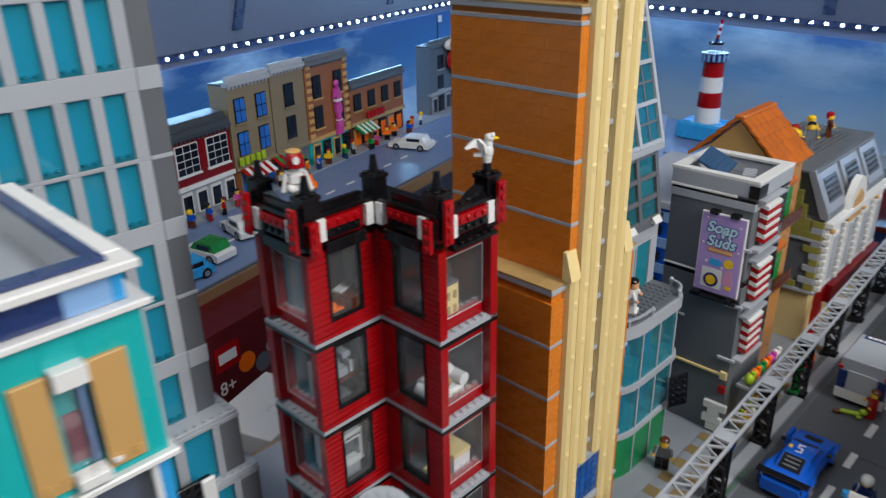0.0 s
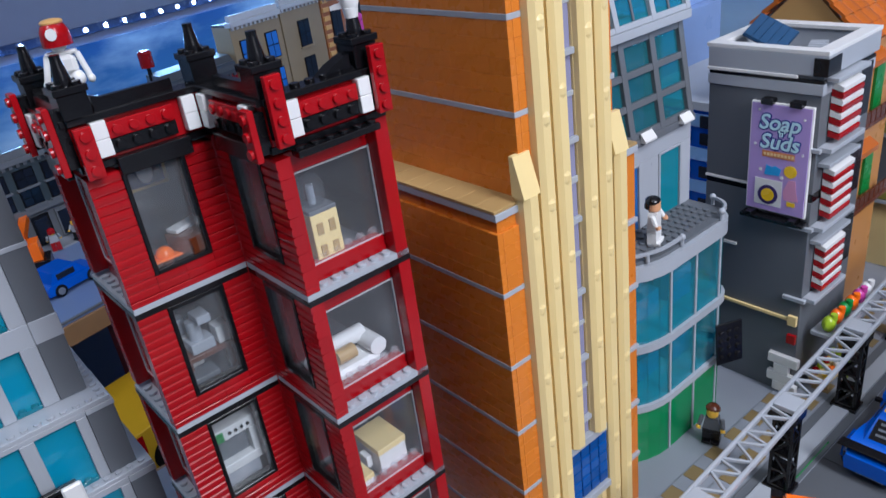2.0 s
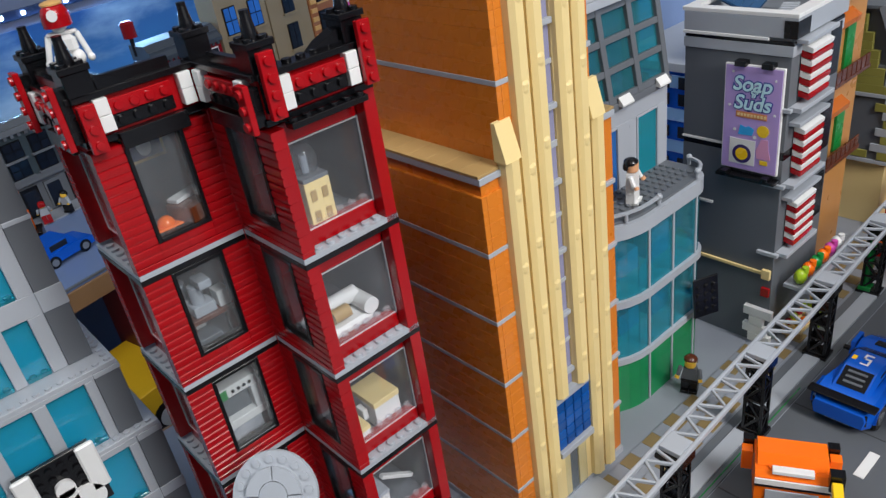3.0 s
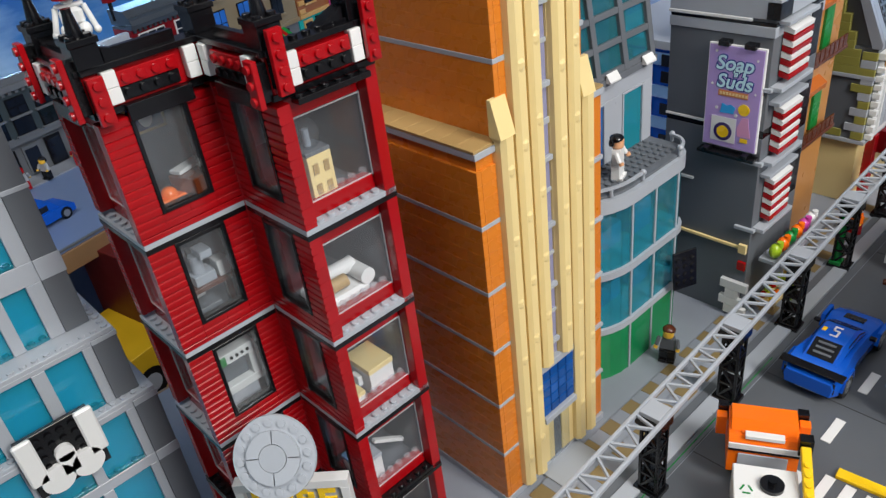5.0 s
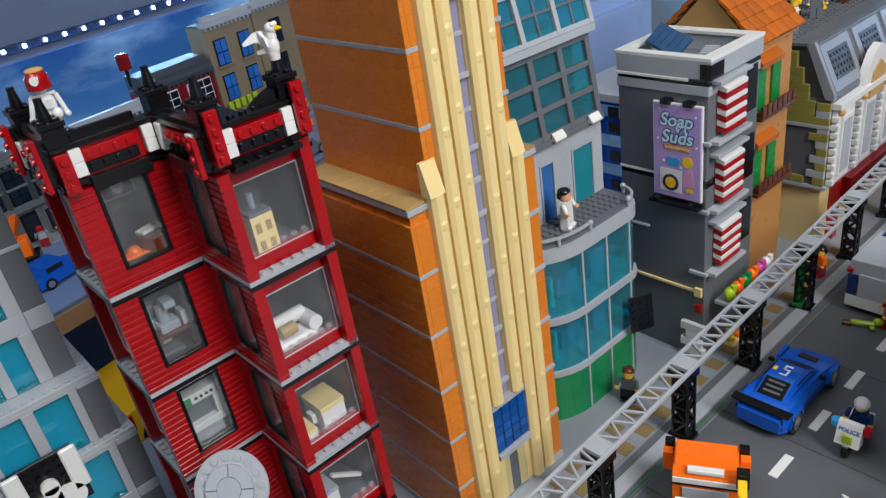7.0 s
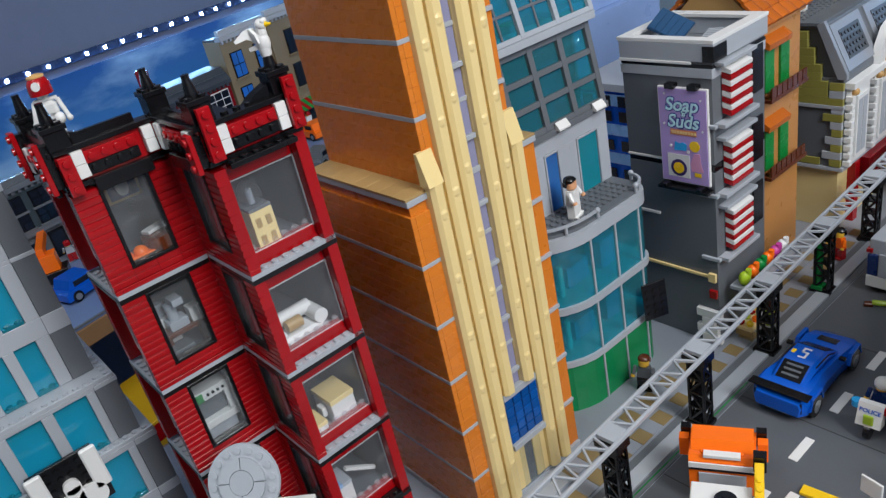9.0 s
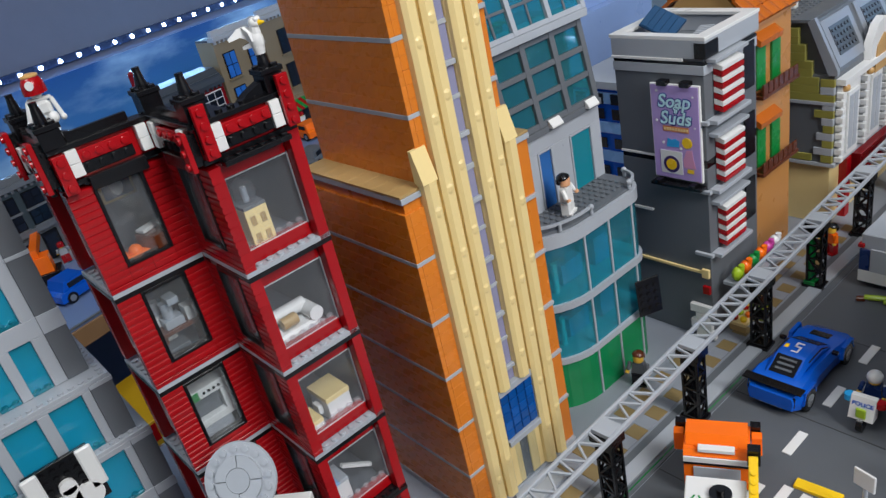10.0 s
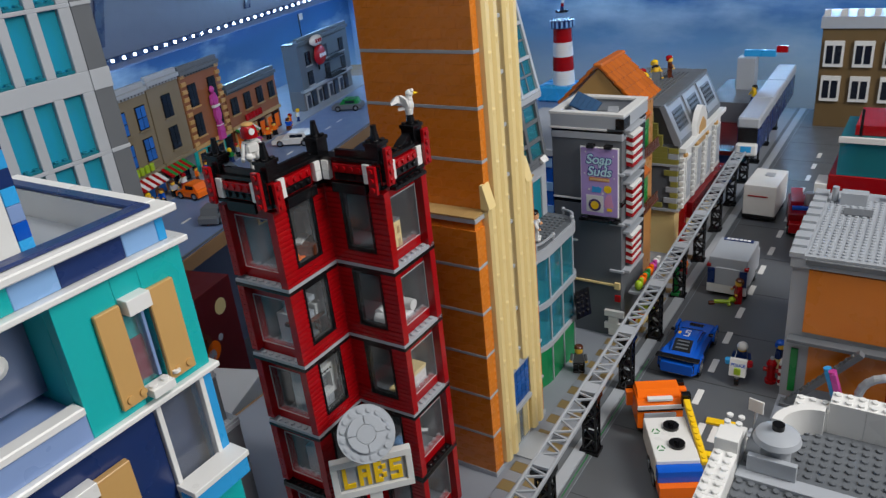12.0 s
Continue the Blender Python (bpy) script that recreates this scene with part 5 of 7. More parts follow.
car = thing("race_car", "bright blue plastic sports car with black glass and white numbers", "car", (0.1965, 0.4345, 0.0), 1.0)
car.matrix_basis = car.matrix_basis @ Matrix.Diagonal((0.92, 1, 1.06, 1))
M().use(BLUE).loft([(-0.065, 0.023, 0.010, 0.023, 0.021), (-0.055, 0.0275, 0.007, 0.0275, 0.024), (-0.040, 0.0290, 0.006, 0.0290, 0.0245), (-0.018, 0.0255, 0.006, 0.0280, 0.0215), (0.018, 0.0255, 0.006, 0.0250, 0.0215), (0.038, 0.0285, 0.006, 0.0235, 0.0235), (0.054, 0.0265, 0.006, 0.0190, 0.0210), (0.066, 0.0190, 0.008, 0.0130, 0.0150)]).done("body", car)
M().use(BLUE).loft([(-0.046, 0.0175, 0.026, 0.0285, 0.0150), (-0.024, 0.0185, 0.026, 0.0375, 0.0140), (0.002, 0.0185, 0.025, 0.0370, 0.0140), (0.024, 0.0185, 0.022, 0.0250, 0.0165)]).done("roof", car)
def sloped_panel(name, label, y0, z0, y1, z1, hw, mat):
    n = Vector((y0 - y1, z0 - z1)).normalized()
    n = Vector((n.y, -n.x)) if n.x < 0 else Vector((-n.y, n.x))
    if n.y < 0:
        n = -n
    a, b = 0.0006, -0.0012
    return M().use(mat).prism([(y0 + n.x * a, z0 + n.y * a), (y1 + n.x * a, z1 + n.y * a), (y1 + n.x * b, z1 + n.y * b), (y0 + n.x * b, z0 + n.y * b)], -hw, hw, 0).done(name, car, label)


sloped_panel("rear_window", "black louvred rear window", -0.0440, 0.0293, -0.0255, 0.0369, 0.0125, BLACK)
sloped_panel("windscreen", "black glossy windscreen", 0.0035, 0.0362, 0.0228, 0.0257, 0.0138, BLACK)
sloped_panel("bonnet_vent", "black bonnet vent", 0.034, 0.0240, 0.044, 0.0222, 0.010, BLACK)
for k in range(3):
    sloped_panel("louvre", "", -0.0405 + k * 0.005, 0.0313 + k * 0.00206, -0.0385 + k * 0.005, 0.0321 + k * 0.00206, 0.0085, DG)
for s in (-1, 1):
    w = M().use(BLACK).prism([(-0.022, 0.0352), (0.003, 0.0345), (0.018, 0.0275), (-0.028, 0.0285)], -0.0004, 0.0004, 0)
    w = w.done("side_window", car, "black side window")
    w.matrix_basis = pose(s * 0.0172, 0, 0.0, 0, 0, 0)
boxpart("spoiler", BLACK, car, -0.030, -0.064, 0.0285, 0.030, -0.054, 0.0302, 0.0006)
boxpart("rear_panel", BLACK, car, -0.024, -0.0632, 0.013, 0.024, -0.0618, 0.0235)
for s in (-1, 1):
    boxpart("tail_light", RED, car, min(s * 0.010, s * 0.022), -0.0640, 0.0185, max(s * 0.010, s * 0.022), -0.0628, 0.0205)
    for y in (-0.042, 0.038):
        wheel(car, s * 0.0215, y, 0.0105, 0.0075, s)
        M().use(BLUE).prism([(y - 0.0135, 0.012), (y - 0.010, 0.0235), (y + 0.010, 0.0235), (y + 0.0135, 0.012), (y + 0.0115, 0.012), (y + 0.008, 0.0215), (y - 0.008, 0.0215), (y - 0.0115, 0.012)], min(s * 0.0255, s * 0.0292), max(s * 0.0255, s * 0.0292), 0).done("wheel_arch", car)
    boxpart("mirror", BLACK, car, min(s * 0.024, s * 0.030), 0.010, 0.026, max(s * 0.024, s * 0.030), 0.014, 0.029)
m = M().use(WHITE)
for b in ((-0.004, 0.004, 0.0035, 0.006), (-0.004, -0.002, -0.002, 0.004), (-0.004, -0.002, 0.0035, 0.0), (0.0015, -0.008, 0.0035, -0.002), (-0.004, -0.010, 0.0035, -0.008)):
    m.box(b[0], b[1] - 0.008, 0.0366, b[2], b[3] - 0.008, 0.0374, 0)
m.use(YELLOW).box(-0.013, -0.014, 0.0366, -0.009, -0.008, 0.0374, 0)
m.done("number_print", car, "white number five on the roof")
m = M().use(WHITE)
for k in range(9):
    m.box(-0.011 + k * 0.0026, -0.0642, 0.0088, -0.0095 + k * 0.0026, -0.0626, 0.0112, 0)
m.done("plate_bars", car, "white bars of small print")

trk = thing("recycling_truck", "orange and white recycling truck with a yellow loading arm", "truck", (0.2285, 0.2265, 0.0), 29)
boxpart("chassis", BLACK, trk, -0.019, -0.072, 0.008, 0.019, 0.068, 0.0135)
m = M().use(BORANGE).prism([(0.030, 0.0137), (0.072, 0.0137), (0.073, 0.036), (0.066, 0.049), (0.034, 0.050), (0.030, 0.046)], -0.0255, 0.0255, 0)
for i in range(2):
    m.stud(-0.014 + i * S, 0.037, 0.050).stud(0.006 + i * S, 0.037, 0.050)
m.done("cab", trk, "orange driver's cab")
M().use(BORANGE).prism([(0.038, 0.0502), (0.067, 0.0495), (0.060, 0.058), (0.044, 0.058)], -0.0238, 0.0238, 0).done("cab_roof", trk, "orange rounded cab roof")
boxpart("cab_stripe", WHITE, trk, -0.0256, 0.0285, 0.040, 0.0256, 0.0299, 0.0455)
boxpart("cab_stripe", BLACK, trk, -0.0256, 0.0287, 0.0375, 0.0256, 0.0299, 0.0398)
boxpart("rear_window", LG, trk, -0.018, 0.0288, 0.018, 0.018, 0.0299, 0.0350)
boxpart("headboard", WHITE, trk, -0.014, 0.0300, 0.0502, 0.014, 0.0365, 0.0535)
for s in (-1, 1):
    boxpart("mirror", BORANGE, trk, min(s * 0.0265, s * 0.0345), 0.052, 0.030, max(s * 0.0265, s * 0.0345), 0.060, 0.049)
    boxpart("mirror_arm", BLACK, trk, min(s * 0.0256, s * 0.0335), 0.061, 0.038, max(s * 0.0256, s * 0.0335), 0.068, 0.053)
    for y in (-0.048, -0.026, 0.050):
        wheel(trk, s * 0.0165, y, 0.0095, 0.007, s)
bx = boxpart("bin_box", WHITE, trk, -0.0225, -0.060, 0.014, 0.0225, 0.0125, 0.042, 0.0008)
boxpart("blue_stripe", BLUE, bx, -0.0229, -0.0725, 0.024, 0.0229, -0.0602, 0.0380)
boxpart("tail", BORANGE, trk, -0.0225, -0.080, 0.010, 0.0225, -0.0602, 0.0238)
for y in (-0.036, -0.006):
    M().use(BLACK).cyl((0.004, y, 0.0422), 0.0085, 0.0032, n=20).cyl((0.004, y, 0.0454), 0.003, 0.004, n=10).done("hatch", trk, "black round hatch")
m = M().use(GREEN)
for y in (-0.040, -0.012):
    for a in range(3):
        k = len(m.v)
        m.box(-0.0028, -0.0006, 0, 0.0028, 0.0006, 0.0004, 0)
        m.turn(pose(-0.0135, y, 0.0421) @ pose(0, 0, 0, 0, 0, 120 * a) @ pose(0, -0.0032, 0), k)
m.done("arrow_print", trk, "green triangle arrows print")
arm = M().use(YELLOW).box(0.0, -0.05, -0.003, 0.007, 0.036, 0.003, 0.0006)
for k in range(9):
    arm.stud(0.0035, -0.044 + k * S, 0.003)
arm = arm.done("loading_arm", trk, "yellow studded loading arm")
arm.matrix_basis = pose(0.024, -0.010, 0.046, 12, 0, 0)
boxpart("arm_joint", BLACK, trk, 0.0232, 0.026, 0.044, 0.033, 0.034, 0.060)

bike = thing("police_motorbike", "white police motorbike with a blue and a red lamp", "motorbike", (0.267, 0.410, 0.0), 184)
for y in (0.018, -0.020):
    wheel(bike, -0.0025, y, 0.0075, 0.005, 1)
boxpart("frame", BLACK, bike, -0.003, -0.020, 0.008, 0.003, 0.014, 0.016)
M().use(WHITE).prism([(0.010, 0.012), (0.022, 0.014), (0.015, 0.034), (0.010, 0.034)], -0.010, 0.010, 0).done("fairing", bike, "white fairing")
boxpart("headlight", LIME, bike, -0.004, 0.0200, 0.016, 0.004, 0.0225, 0.026, 0.001)
pol = words("POLICE", 0, 0, 0.0052, BLUE, bike, 0, 0.0001, 0.0)
pol.matrix_basis = pose(0, 0.0182, 0.0262, 71, 0, 180)
for s, mt in ((-1, RED), (1, AZURE)):
    M().use(mt).cyl((s * 0.0125, 0.012, 0.026), 0.0042, 0.006, n=12).done("lamp", bike)
boxpart("pannier", WHITE, bike, -0.009, -0.024, 0.010, 0.009, -0.010, 0.022)


def figure(name, label, at, rz, legs, torso, head, hair, arms=None, helmet=False, seated=False):
    """A toy figure as one plain mesh: legs, tapered torso, arms, head and hair."""
    m = M()
    arms = arms or torso
    if seated:
        m.use(legs).box(-0.0078, -0.002, 0, 0.0078, 0.014, 0.007)
        z = 0.006
    else:
        for s in (-1, 1):
            m.use(legs).box(min(s * 0.0003, s * 0.0076), -0.0038, 0, max(s * 0.0003, s * 0.0076), 0.0038, 0.012)
            m.box(min(s * 0.0003, s * 0.0076), 0.0, 0, max(s * 0.0003, s * 0.0076), 0.0062, 0.0028)
        m.box(-0.0078, -0.0036, 0.0121, 0.0078, 0.0036, 0.0148)
        z = 0.015
    m.use(torso).prism([(z, -0.0076), (z, 0.0076), (z + 0.0128, 0.0056), (z + 0.0128, -0.0056)], -0.0036, 0.0036, 1)
    for s in (-1, 1):
        k = len(m.v)
        m.use(arms).box(-0.0019, -0.002, -0.0095, 0.0019, 0.002, 0.0005, 0.0012)
        m.use(head).cyl((0, 0.0012, -0.0118), 0.0021, 0.0024, n=10)
        m.turn(pose(s * 0.0085, 0.0005, z + 0.0118, 25, s * -12, 0), k)
    m.use(head).cyl((0, 0, z + 0.0128), 0.0028, 0.001, n=12)
    m.cyl((0, 0, z + 0.0136), 0.0046, 0.0012, n=16, r2=0.0052).cyl((0, 0, z + 0.0148), 0.0052, 0.0062, n=16).cyl((0, 0, z + 0.0210), 0.0052, 0.0012, n=16, r2=0.0042)
    if hair:
        m.use(hair)
        if helmet:
            m.ball((0, -0.0003, z + 0.0195), 0.0068, 0.0070, 0.0062)
        else:
            m.ball((0, -0.0010, z + 0.0212), 0.0062, 0.0062, 0.0040)
            m.box(-0.0058, -0.0066, z + 0.0150, 0.0058, -0.0018, z + 0.0215, 0.0015)
    ob = m.done(name, None, label, "toy figure", group="toy figures of the city")
    ob.matrix_basis = pose(*at, 0, 0, rz)
    return ob


figure("toy_figure", "toy rider in dark blue with a white helmet", (0.2675, 0.417, 0.016), 184, DBLUE, DBLUE, SKIN, WHITE, helmet=True, seated=True)
figure("toy_figure", "white-suited toy figure with black hair on the balcony", (0.036, 0.312, 0.1997), 290, WHITE, WHITE, plastic("nougat skin plastic", "d6a077", 0.3), BLACK)
figure("toy_figure", "toy figure with brown hair and grey jacket on the pavement", (0.078, 0.338, 0.0015), 200, BLACK, DG, SKIN, BROWN)
figure("toy_figure", "toy figure in red and orange beside the rail", (0.122, 0.66, 0.0015), 160, RED, BORANGE, SKIN, BLACK)
figure("toy_figure", "toy figure in red on the road behind a van", (0.222, 0.602, 0.0), 120, RED, RED, SKIN, BROWN)
figure("toy_figure", "toy figure standing behind the rail in lime clothes", (0.118, 0.50, 0.0015), 190, LIME, LIME, SKIN, BLACK)
for i, (mt, y) in enumerate(((YELLOW, 0.785), (WHITE, 0.81), (BLACK, 0.84), (DG, 0.87), (YELLOW, 0.91), (BROWN, 0.95))):
    figure("toy_figure", "small toy figure on the flat roof deck", (0.002 + 0.014 * (i % 2), y - 0.035, 0.2612), 90 + 40 * i, mt, mt, SKIN, (BLACK, YELLOW, RED)[i % 3])
figure("toy_figure", "toy figure on the blue train platform", (0.09, 1.30, 0.118), 120, DBLUE, YELLOW, SKIN, BLACK)

# skeleton-like white toy with a red helmet, and a white gull, on the tower's crown
m = M().use(WHITE)
for s in (-1, 1):
    m.cyl((s * 0.0034, 0, 0.0), 0.0017, 0.010, n=10).box(s * 0.0034 - 0.002, 0, -0.0004, s * 0.0034 + 0.002, 0.006, 0.0022, 0.0008)
    k = len(m.v)
    m.cyl((0, 0, -0.011), 0.0015, 0.012, n=10).ball((0, 0, -0.0115), 0.002)
    m.turn(pose(s * 0.0075, 0, 0.022, 10, s * -16, 0), k)
m.box(-0.006, -0.002, 0.0095, 0.006, 0.002, 0.0125, 0.001).box(-0.002, -0.0015, 0.012, 0.002, 0.0015, 0.024, 0.0008)
m.box(-0.0060, -0.0030, 0.0140, 0.0060, 0.0034, 0.0228, 0.0022)
m.ball((-0.0045, 0.001, 0.012), 0.0036).ball((0.0045, 0.001, 0.012), 0.0036)
m.box(-0.0075, -0.002, 0.0226, 0.0075, 0.002, 0.0245, 0.0009)
m.ball((0, 0.0008, 0.0285), 0.0046)
m.use(RED).ball((0, -0.0004, 0.0315), 0.0074, 0.0076, 0.0064).cyl((0, 0, 0.027), 0.0074, 0.004, n=18)
m.use(WHITE).cyl((0.0, 0.0066, 0.0325), 0.0026, 0.0012, 1, 10)
m.use(NOUGAT).ball((0, -0.001, 0.0368), 0.0058, 0.0058, 0.0016)
sk = m.done("toy_figure", None, "white bony toy figure with a red helmet on the roof crown", "toy figure")
sk.matrix_basis = RT @ pose(-0.024, -0.0495, T + BF + P + 0.0004, 0, 0, 245) @ Matrix.Diagonal((0.92, 1.05, 1.04, 1))
m = M().use(WHITE).ball((0, 0, 0.0072), 0.0036, 0.0042, 0.0062).cyl((0, 0.0, 0.0), 0.0028, 0.004, n=12, r2=0.0034).cyl((0, 0.0010, 0.011), 0.0028, 0.0045, n=10, r2=0.0024).ball((0, 0.0016, 0.0160), 0.0030, 0.0033, 0.0030)
m.ball((0.0012, 0.0036, 0.0178), 0.0014).ball((-0.0012, 0.0036, 0.0178), 0.0014)
for s in (-1, 1):
    k = len(m.v)
    m.prism([(0.001, 0.0075), (0.0, 0.0125), (-0.0045, 0.0150), (-0.0095, 0.0145), (-0.0155, 0.0105), (-0.0150, 0.0090), (-0.0090, 0.0100), (-0.0035, 0.0070)], -0.0008, 0.0008, 0)
    m.turn(pose(s * 0.0022, 0, 0, 0, s * 8, s * -36), k)
m.prism([(-0.0025, 0.004), (-0.0080, 0.0035), (-0.0082, 0.0052), (-0.0025, 0.0065)], -0.0022, 0.0022, 0)
m.use(YELLOW).cyl((0.0, 0.0040, 0.0158), 0.0016, 0.0036, 1, 8, 0.0005)
gull = m.done("gull_figure", None, "white toy gull with spread wings on a pinnacle", "toy bird")
gull.matrix_basis = RT @ pose(0.058, 0.058, T + BF + P + 0.0143 + 0.0080, 0, 0, 303) @ Matrix.Scale(1.12, 4)

van = thing("grey_van", "light grey and white box van with dark blue sides", "van", (0.203, 0.650, 0.0), 0)
boxpart("cargo_box", LG, van, -0.028, -0.040, 0.012, 0.028, 0.036, 0.066, 0.001)
boxpart("rear_frame", WHITE, van, -0.029, -0.0425, 0.008, 0.029, -0.0402, 0.022)
boxpart("rear_door", LG, van, -0.017, -0.0428, 0.0222, 0.017, -0.0402, 0.05)
for s in (-1, 1):
    boxpart("side_panel", DBLUE, van, min(s * 0.018, s * 0.0285), -0.0424, 0.0222, max(s * 0.018, s * 0.0285), -0.0402, 0.048)
    boxpart("corner_lamp", RED, van, min(s * 0.024, s * 0.030), -0.043, 0.050, max(s * 0.024, s * 0.030), -0.036, 0.0545)
    for y in (-0.026, 0.030):
        wheel(van, s * 0.021, y, 0.010, 0.007, s)
boxpart("cab", LG, van, -0.026, 0.0365, 0.012, 0.026, 0.062, 0.045)
boxpart("roof_plate", DBLUE, van, -0.022, 0.024, 0.0662, 0.022, 0.034, 0.0672)
m = M().use(WHITE)
for k in range(6):
    m.box(-0.018 + k * 0.0062, 0.0262, 0.0673, -0.0135 + k * 0.0062, 0.0315, 0.0677, 0)
m.done("plate_bars", van, "white bars of lettering on the roof plate")

wt = thing("white_truck", "white box truck with a red stripe", "truck", (0.188, 0.965, 0.0), -2)
boxpart("cargo_box", WHITE, wt, -0.028, -0.050, 0.012, 0.028, 0.045, 0.070, 0.001)
boxpart("stripe", RED, wt, -0.020, -0.0512, 0.048, 0.014, -0.0502, 0.0505)
boxpart("roof_vent", LG, wt, -0.004, 0.002, 0.0702, 0.012, 0.018, 0.0725)
for s in (-1, 1):
    for y in (-0.030, 0.035):
        wheel(wt, s * 0.020, y, 0.011, 0.007, s)
boxpart("bumper", BLACK, wt, -0.028, -0.0515, 0.006, 0.028, -0.0455, 0.0118)
ft = thing("red_truck", "dark red tow truck with a grey drum", "truck", (0.258, 0.925, 0.0), 10)
boxpart("body", DRED, ft, -0.024, -0.05, 0.010, 0.024, 0.05, 0.040, 0.001)
boxpart("hood", RED, ft, -0.022, -0.066, 0.010, 0.022, -0.0502, 0.028, 0.001)
boxpart("deck", RED, ft, -0.020, -0.02, 0.0402, 0.0, 0.05, 0.052)
boxpart("lamp_bar", BLUE, ft, -0.018, -0.032, 0.0402, 0.012, -0.024, 0.046)
M().use(LG).cyl((0.010, 0.0, 0.0402), 0.008, 0.022, n=14).done("drum", ft)
for s in (-1, 1):
    for y in (-0.045, 0.035):
        wheel(ft, s * 0.0175, y, 0.010, 0.007, s)
fs = thing("red_rescue_boat_house", "tall red and white harbour vehicle with blue glass cab", "vehicle", (0.365, 0.80, 0.0), 0)
boxpart("body", RED, fs, -0.055, -0.06, 0.0, 0.08, 0.10, 0.165, 0.001)
boxpart("base_panel", TAN, fs, -0.04, -0.0615, 0.09, 0.08, -0.0602, 0.128)
boxpart("cab", TURQ, fs, -0.045, -0.058, 0.1652, 0.08, 0.05, 0.225)
boxpart("cab_core", DG, fs, -0.030, -0.040, 0.1652, 0.07, 0.04, 0.222)
boxpart("cab_roof", RED, fs, -0.028, -0.050, 0.2252, 0.08, 0.05, 0.240)
boxpart("white_band", WHITE, fs, -0.047, -0.0625, 0.216, 0.08, -0.058, 0.2248)
boxpart("fender", WHITE, fs, -0.072, -0.062, 0.135, -0.0555, -0.02, 0.15)
M().use(BLACK).cyl((-0.020, -0.056, 0.165), 0.002, 0.10, n=8).done("mast", fs)

hyd = M().use(RED).cyl((0, 0, 0), 0.0052, 0.003, n=14).cyl((0, 0, 0.003), 0.0038, 0.016, n=14).cyl((0, 0, 0.019), 0.0048, 0.002, n=14).ball((0, 0, 0.021), 0.004).cyl((-0.007, 0, 0.013), 0.0022, 0.014, 0, 10)
hyd.use(LG).cyl((0, 0, 0.0245), 0.0016, 0.003, n=8)
hyd = hyd.done("hydrant", None, "small red fire hydrant at the roadside", "hydrant")
hyd.matrix_basis = pose(0.304, 0.414, 0) @ Matrix.Scale(1.35, 4)
yb = M().use(YELLOW).box(-0.018, -0.005, 0, 0.018, 0.005, 0.0032).done("yellow_plate", None, "long yellow plate lying on the road", "plate")
yb.matrix_basis = pose(0.272, 0.305, 0.0, 0, 0, 6)
yb2 = M().use(YELLOW).box(-0.018, -0.004, 0, 0.018, 0.004, 0.0032).done("yellow_plate", None, "long yellow plate lying on the road", "plate")
yb2.matrix_basis = pose(0.275, 0.245, 0.0, 0, 0, 12)
for k in range(4):
    piece("crossing_bar", "xbar", lambda: M().use(WHITE).box(0, 0, 0, 0.008, 0.030, 0.0010, 0.0002), road, pose(0.248 + k * 0.0158, 0.267, 0.0))
st = thing("street_sign", "small white square sign on a light grey post", "sign", (0.309, 0.299, 0), -12)
M().use(LG).box(-0.008, -0.008, 0, 0.008, 0.008, 0.0032).cyl((0, 0, 0.0032), 0.0018, 0.038, n=10).done("post", st)
pl = M().use(WHITE).box(-0.0085, -0.0030, 0.0350, 0.0085, -0.0010, 0.0515, 0.0008).cyl((0, -0.0010, 0.0432), 0.0030, 0.0030, 1, 12)
pl.done("plate", st, "white square sign plate")
bench = thing("flower_cart", "small roadside cart with coloured fruit", "cart", (0.112, 0.48, 0.0015))
boxpart("tray", TAN, bench, -0.010, -0.016, 0.008, 0.010, 0.016, 0.012)
for k in range(2):
    boxpart("leg", DTAN, bench, -0.009, -0.015 + k * 0.026, 0, 0.009, -0.011 + k * 0.026, 0.0078)
m = M()
for k, mt in enumerate((RED, YELLOW, LIME, BORANGE, RED, WHITE)):
    m.use(mt).ball((-0.005 + 0.010 * (k % 2), -0.011 + 0.011 * (k // 2), 0.015), 0.0038)
m.done("fruit", bench, "coloured round fruit")
m = thing("roadside_garden", "small garden of colourful plastic flowers along the house front", "garden", (0.118, 0.50, 0.08))
boxpart("shelf", LG, m, -0.012, -0.05, -0.012, 0.012, 0.05, -0.008)
for k, mt in enumerate((LIME, BORANGE, GREEN, BORANGE, PINK, WHITE)):
    M().use(mt).ball((0.0, -0.042 + 0.015 * k, 0.0), 0.006, 0.007, 0.008).cyl((0.003, -0.040 + 0.015 * k, 0.004), 0.003, 0.006).done("flower", m)
gp = M().use(GREEN).cyl((0, 0, 0), 0.004, 0.06, n=8).box(-0.006, -0.006, 0.0, 0.006, 0.006, 0.006).done("green_post", None, "green plastic lamp post", "post")
gp.matrix_basis = pose(0.134, 0.585, 0.0028)

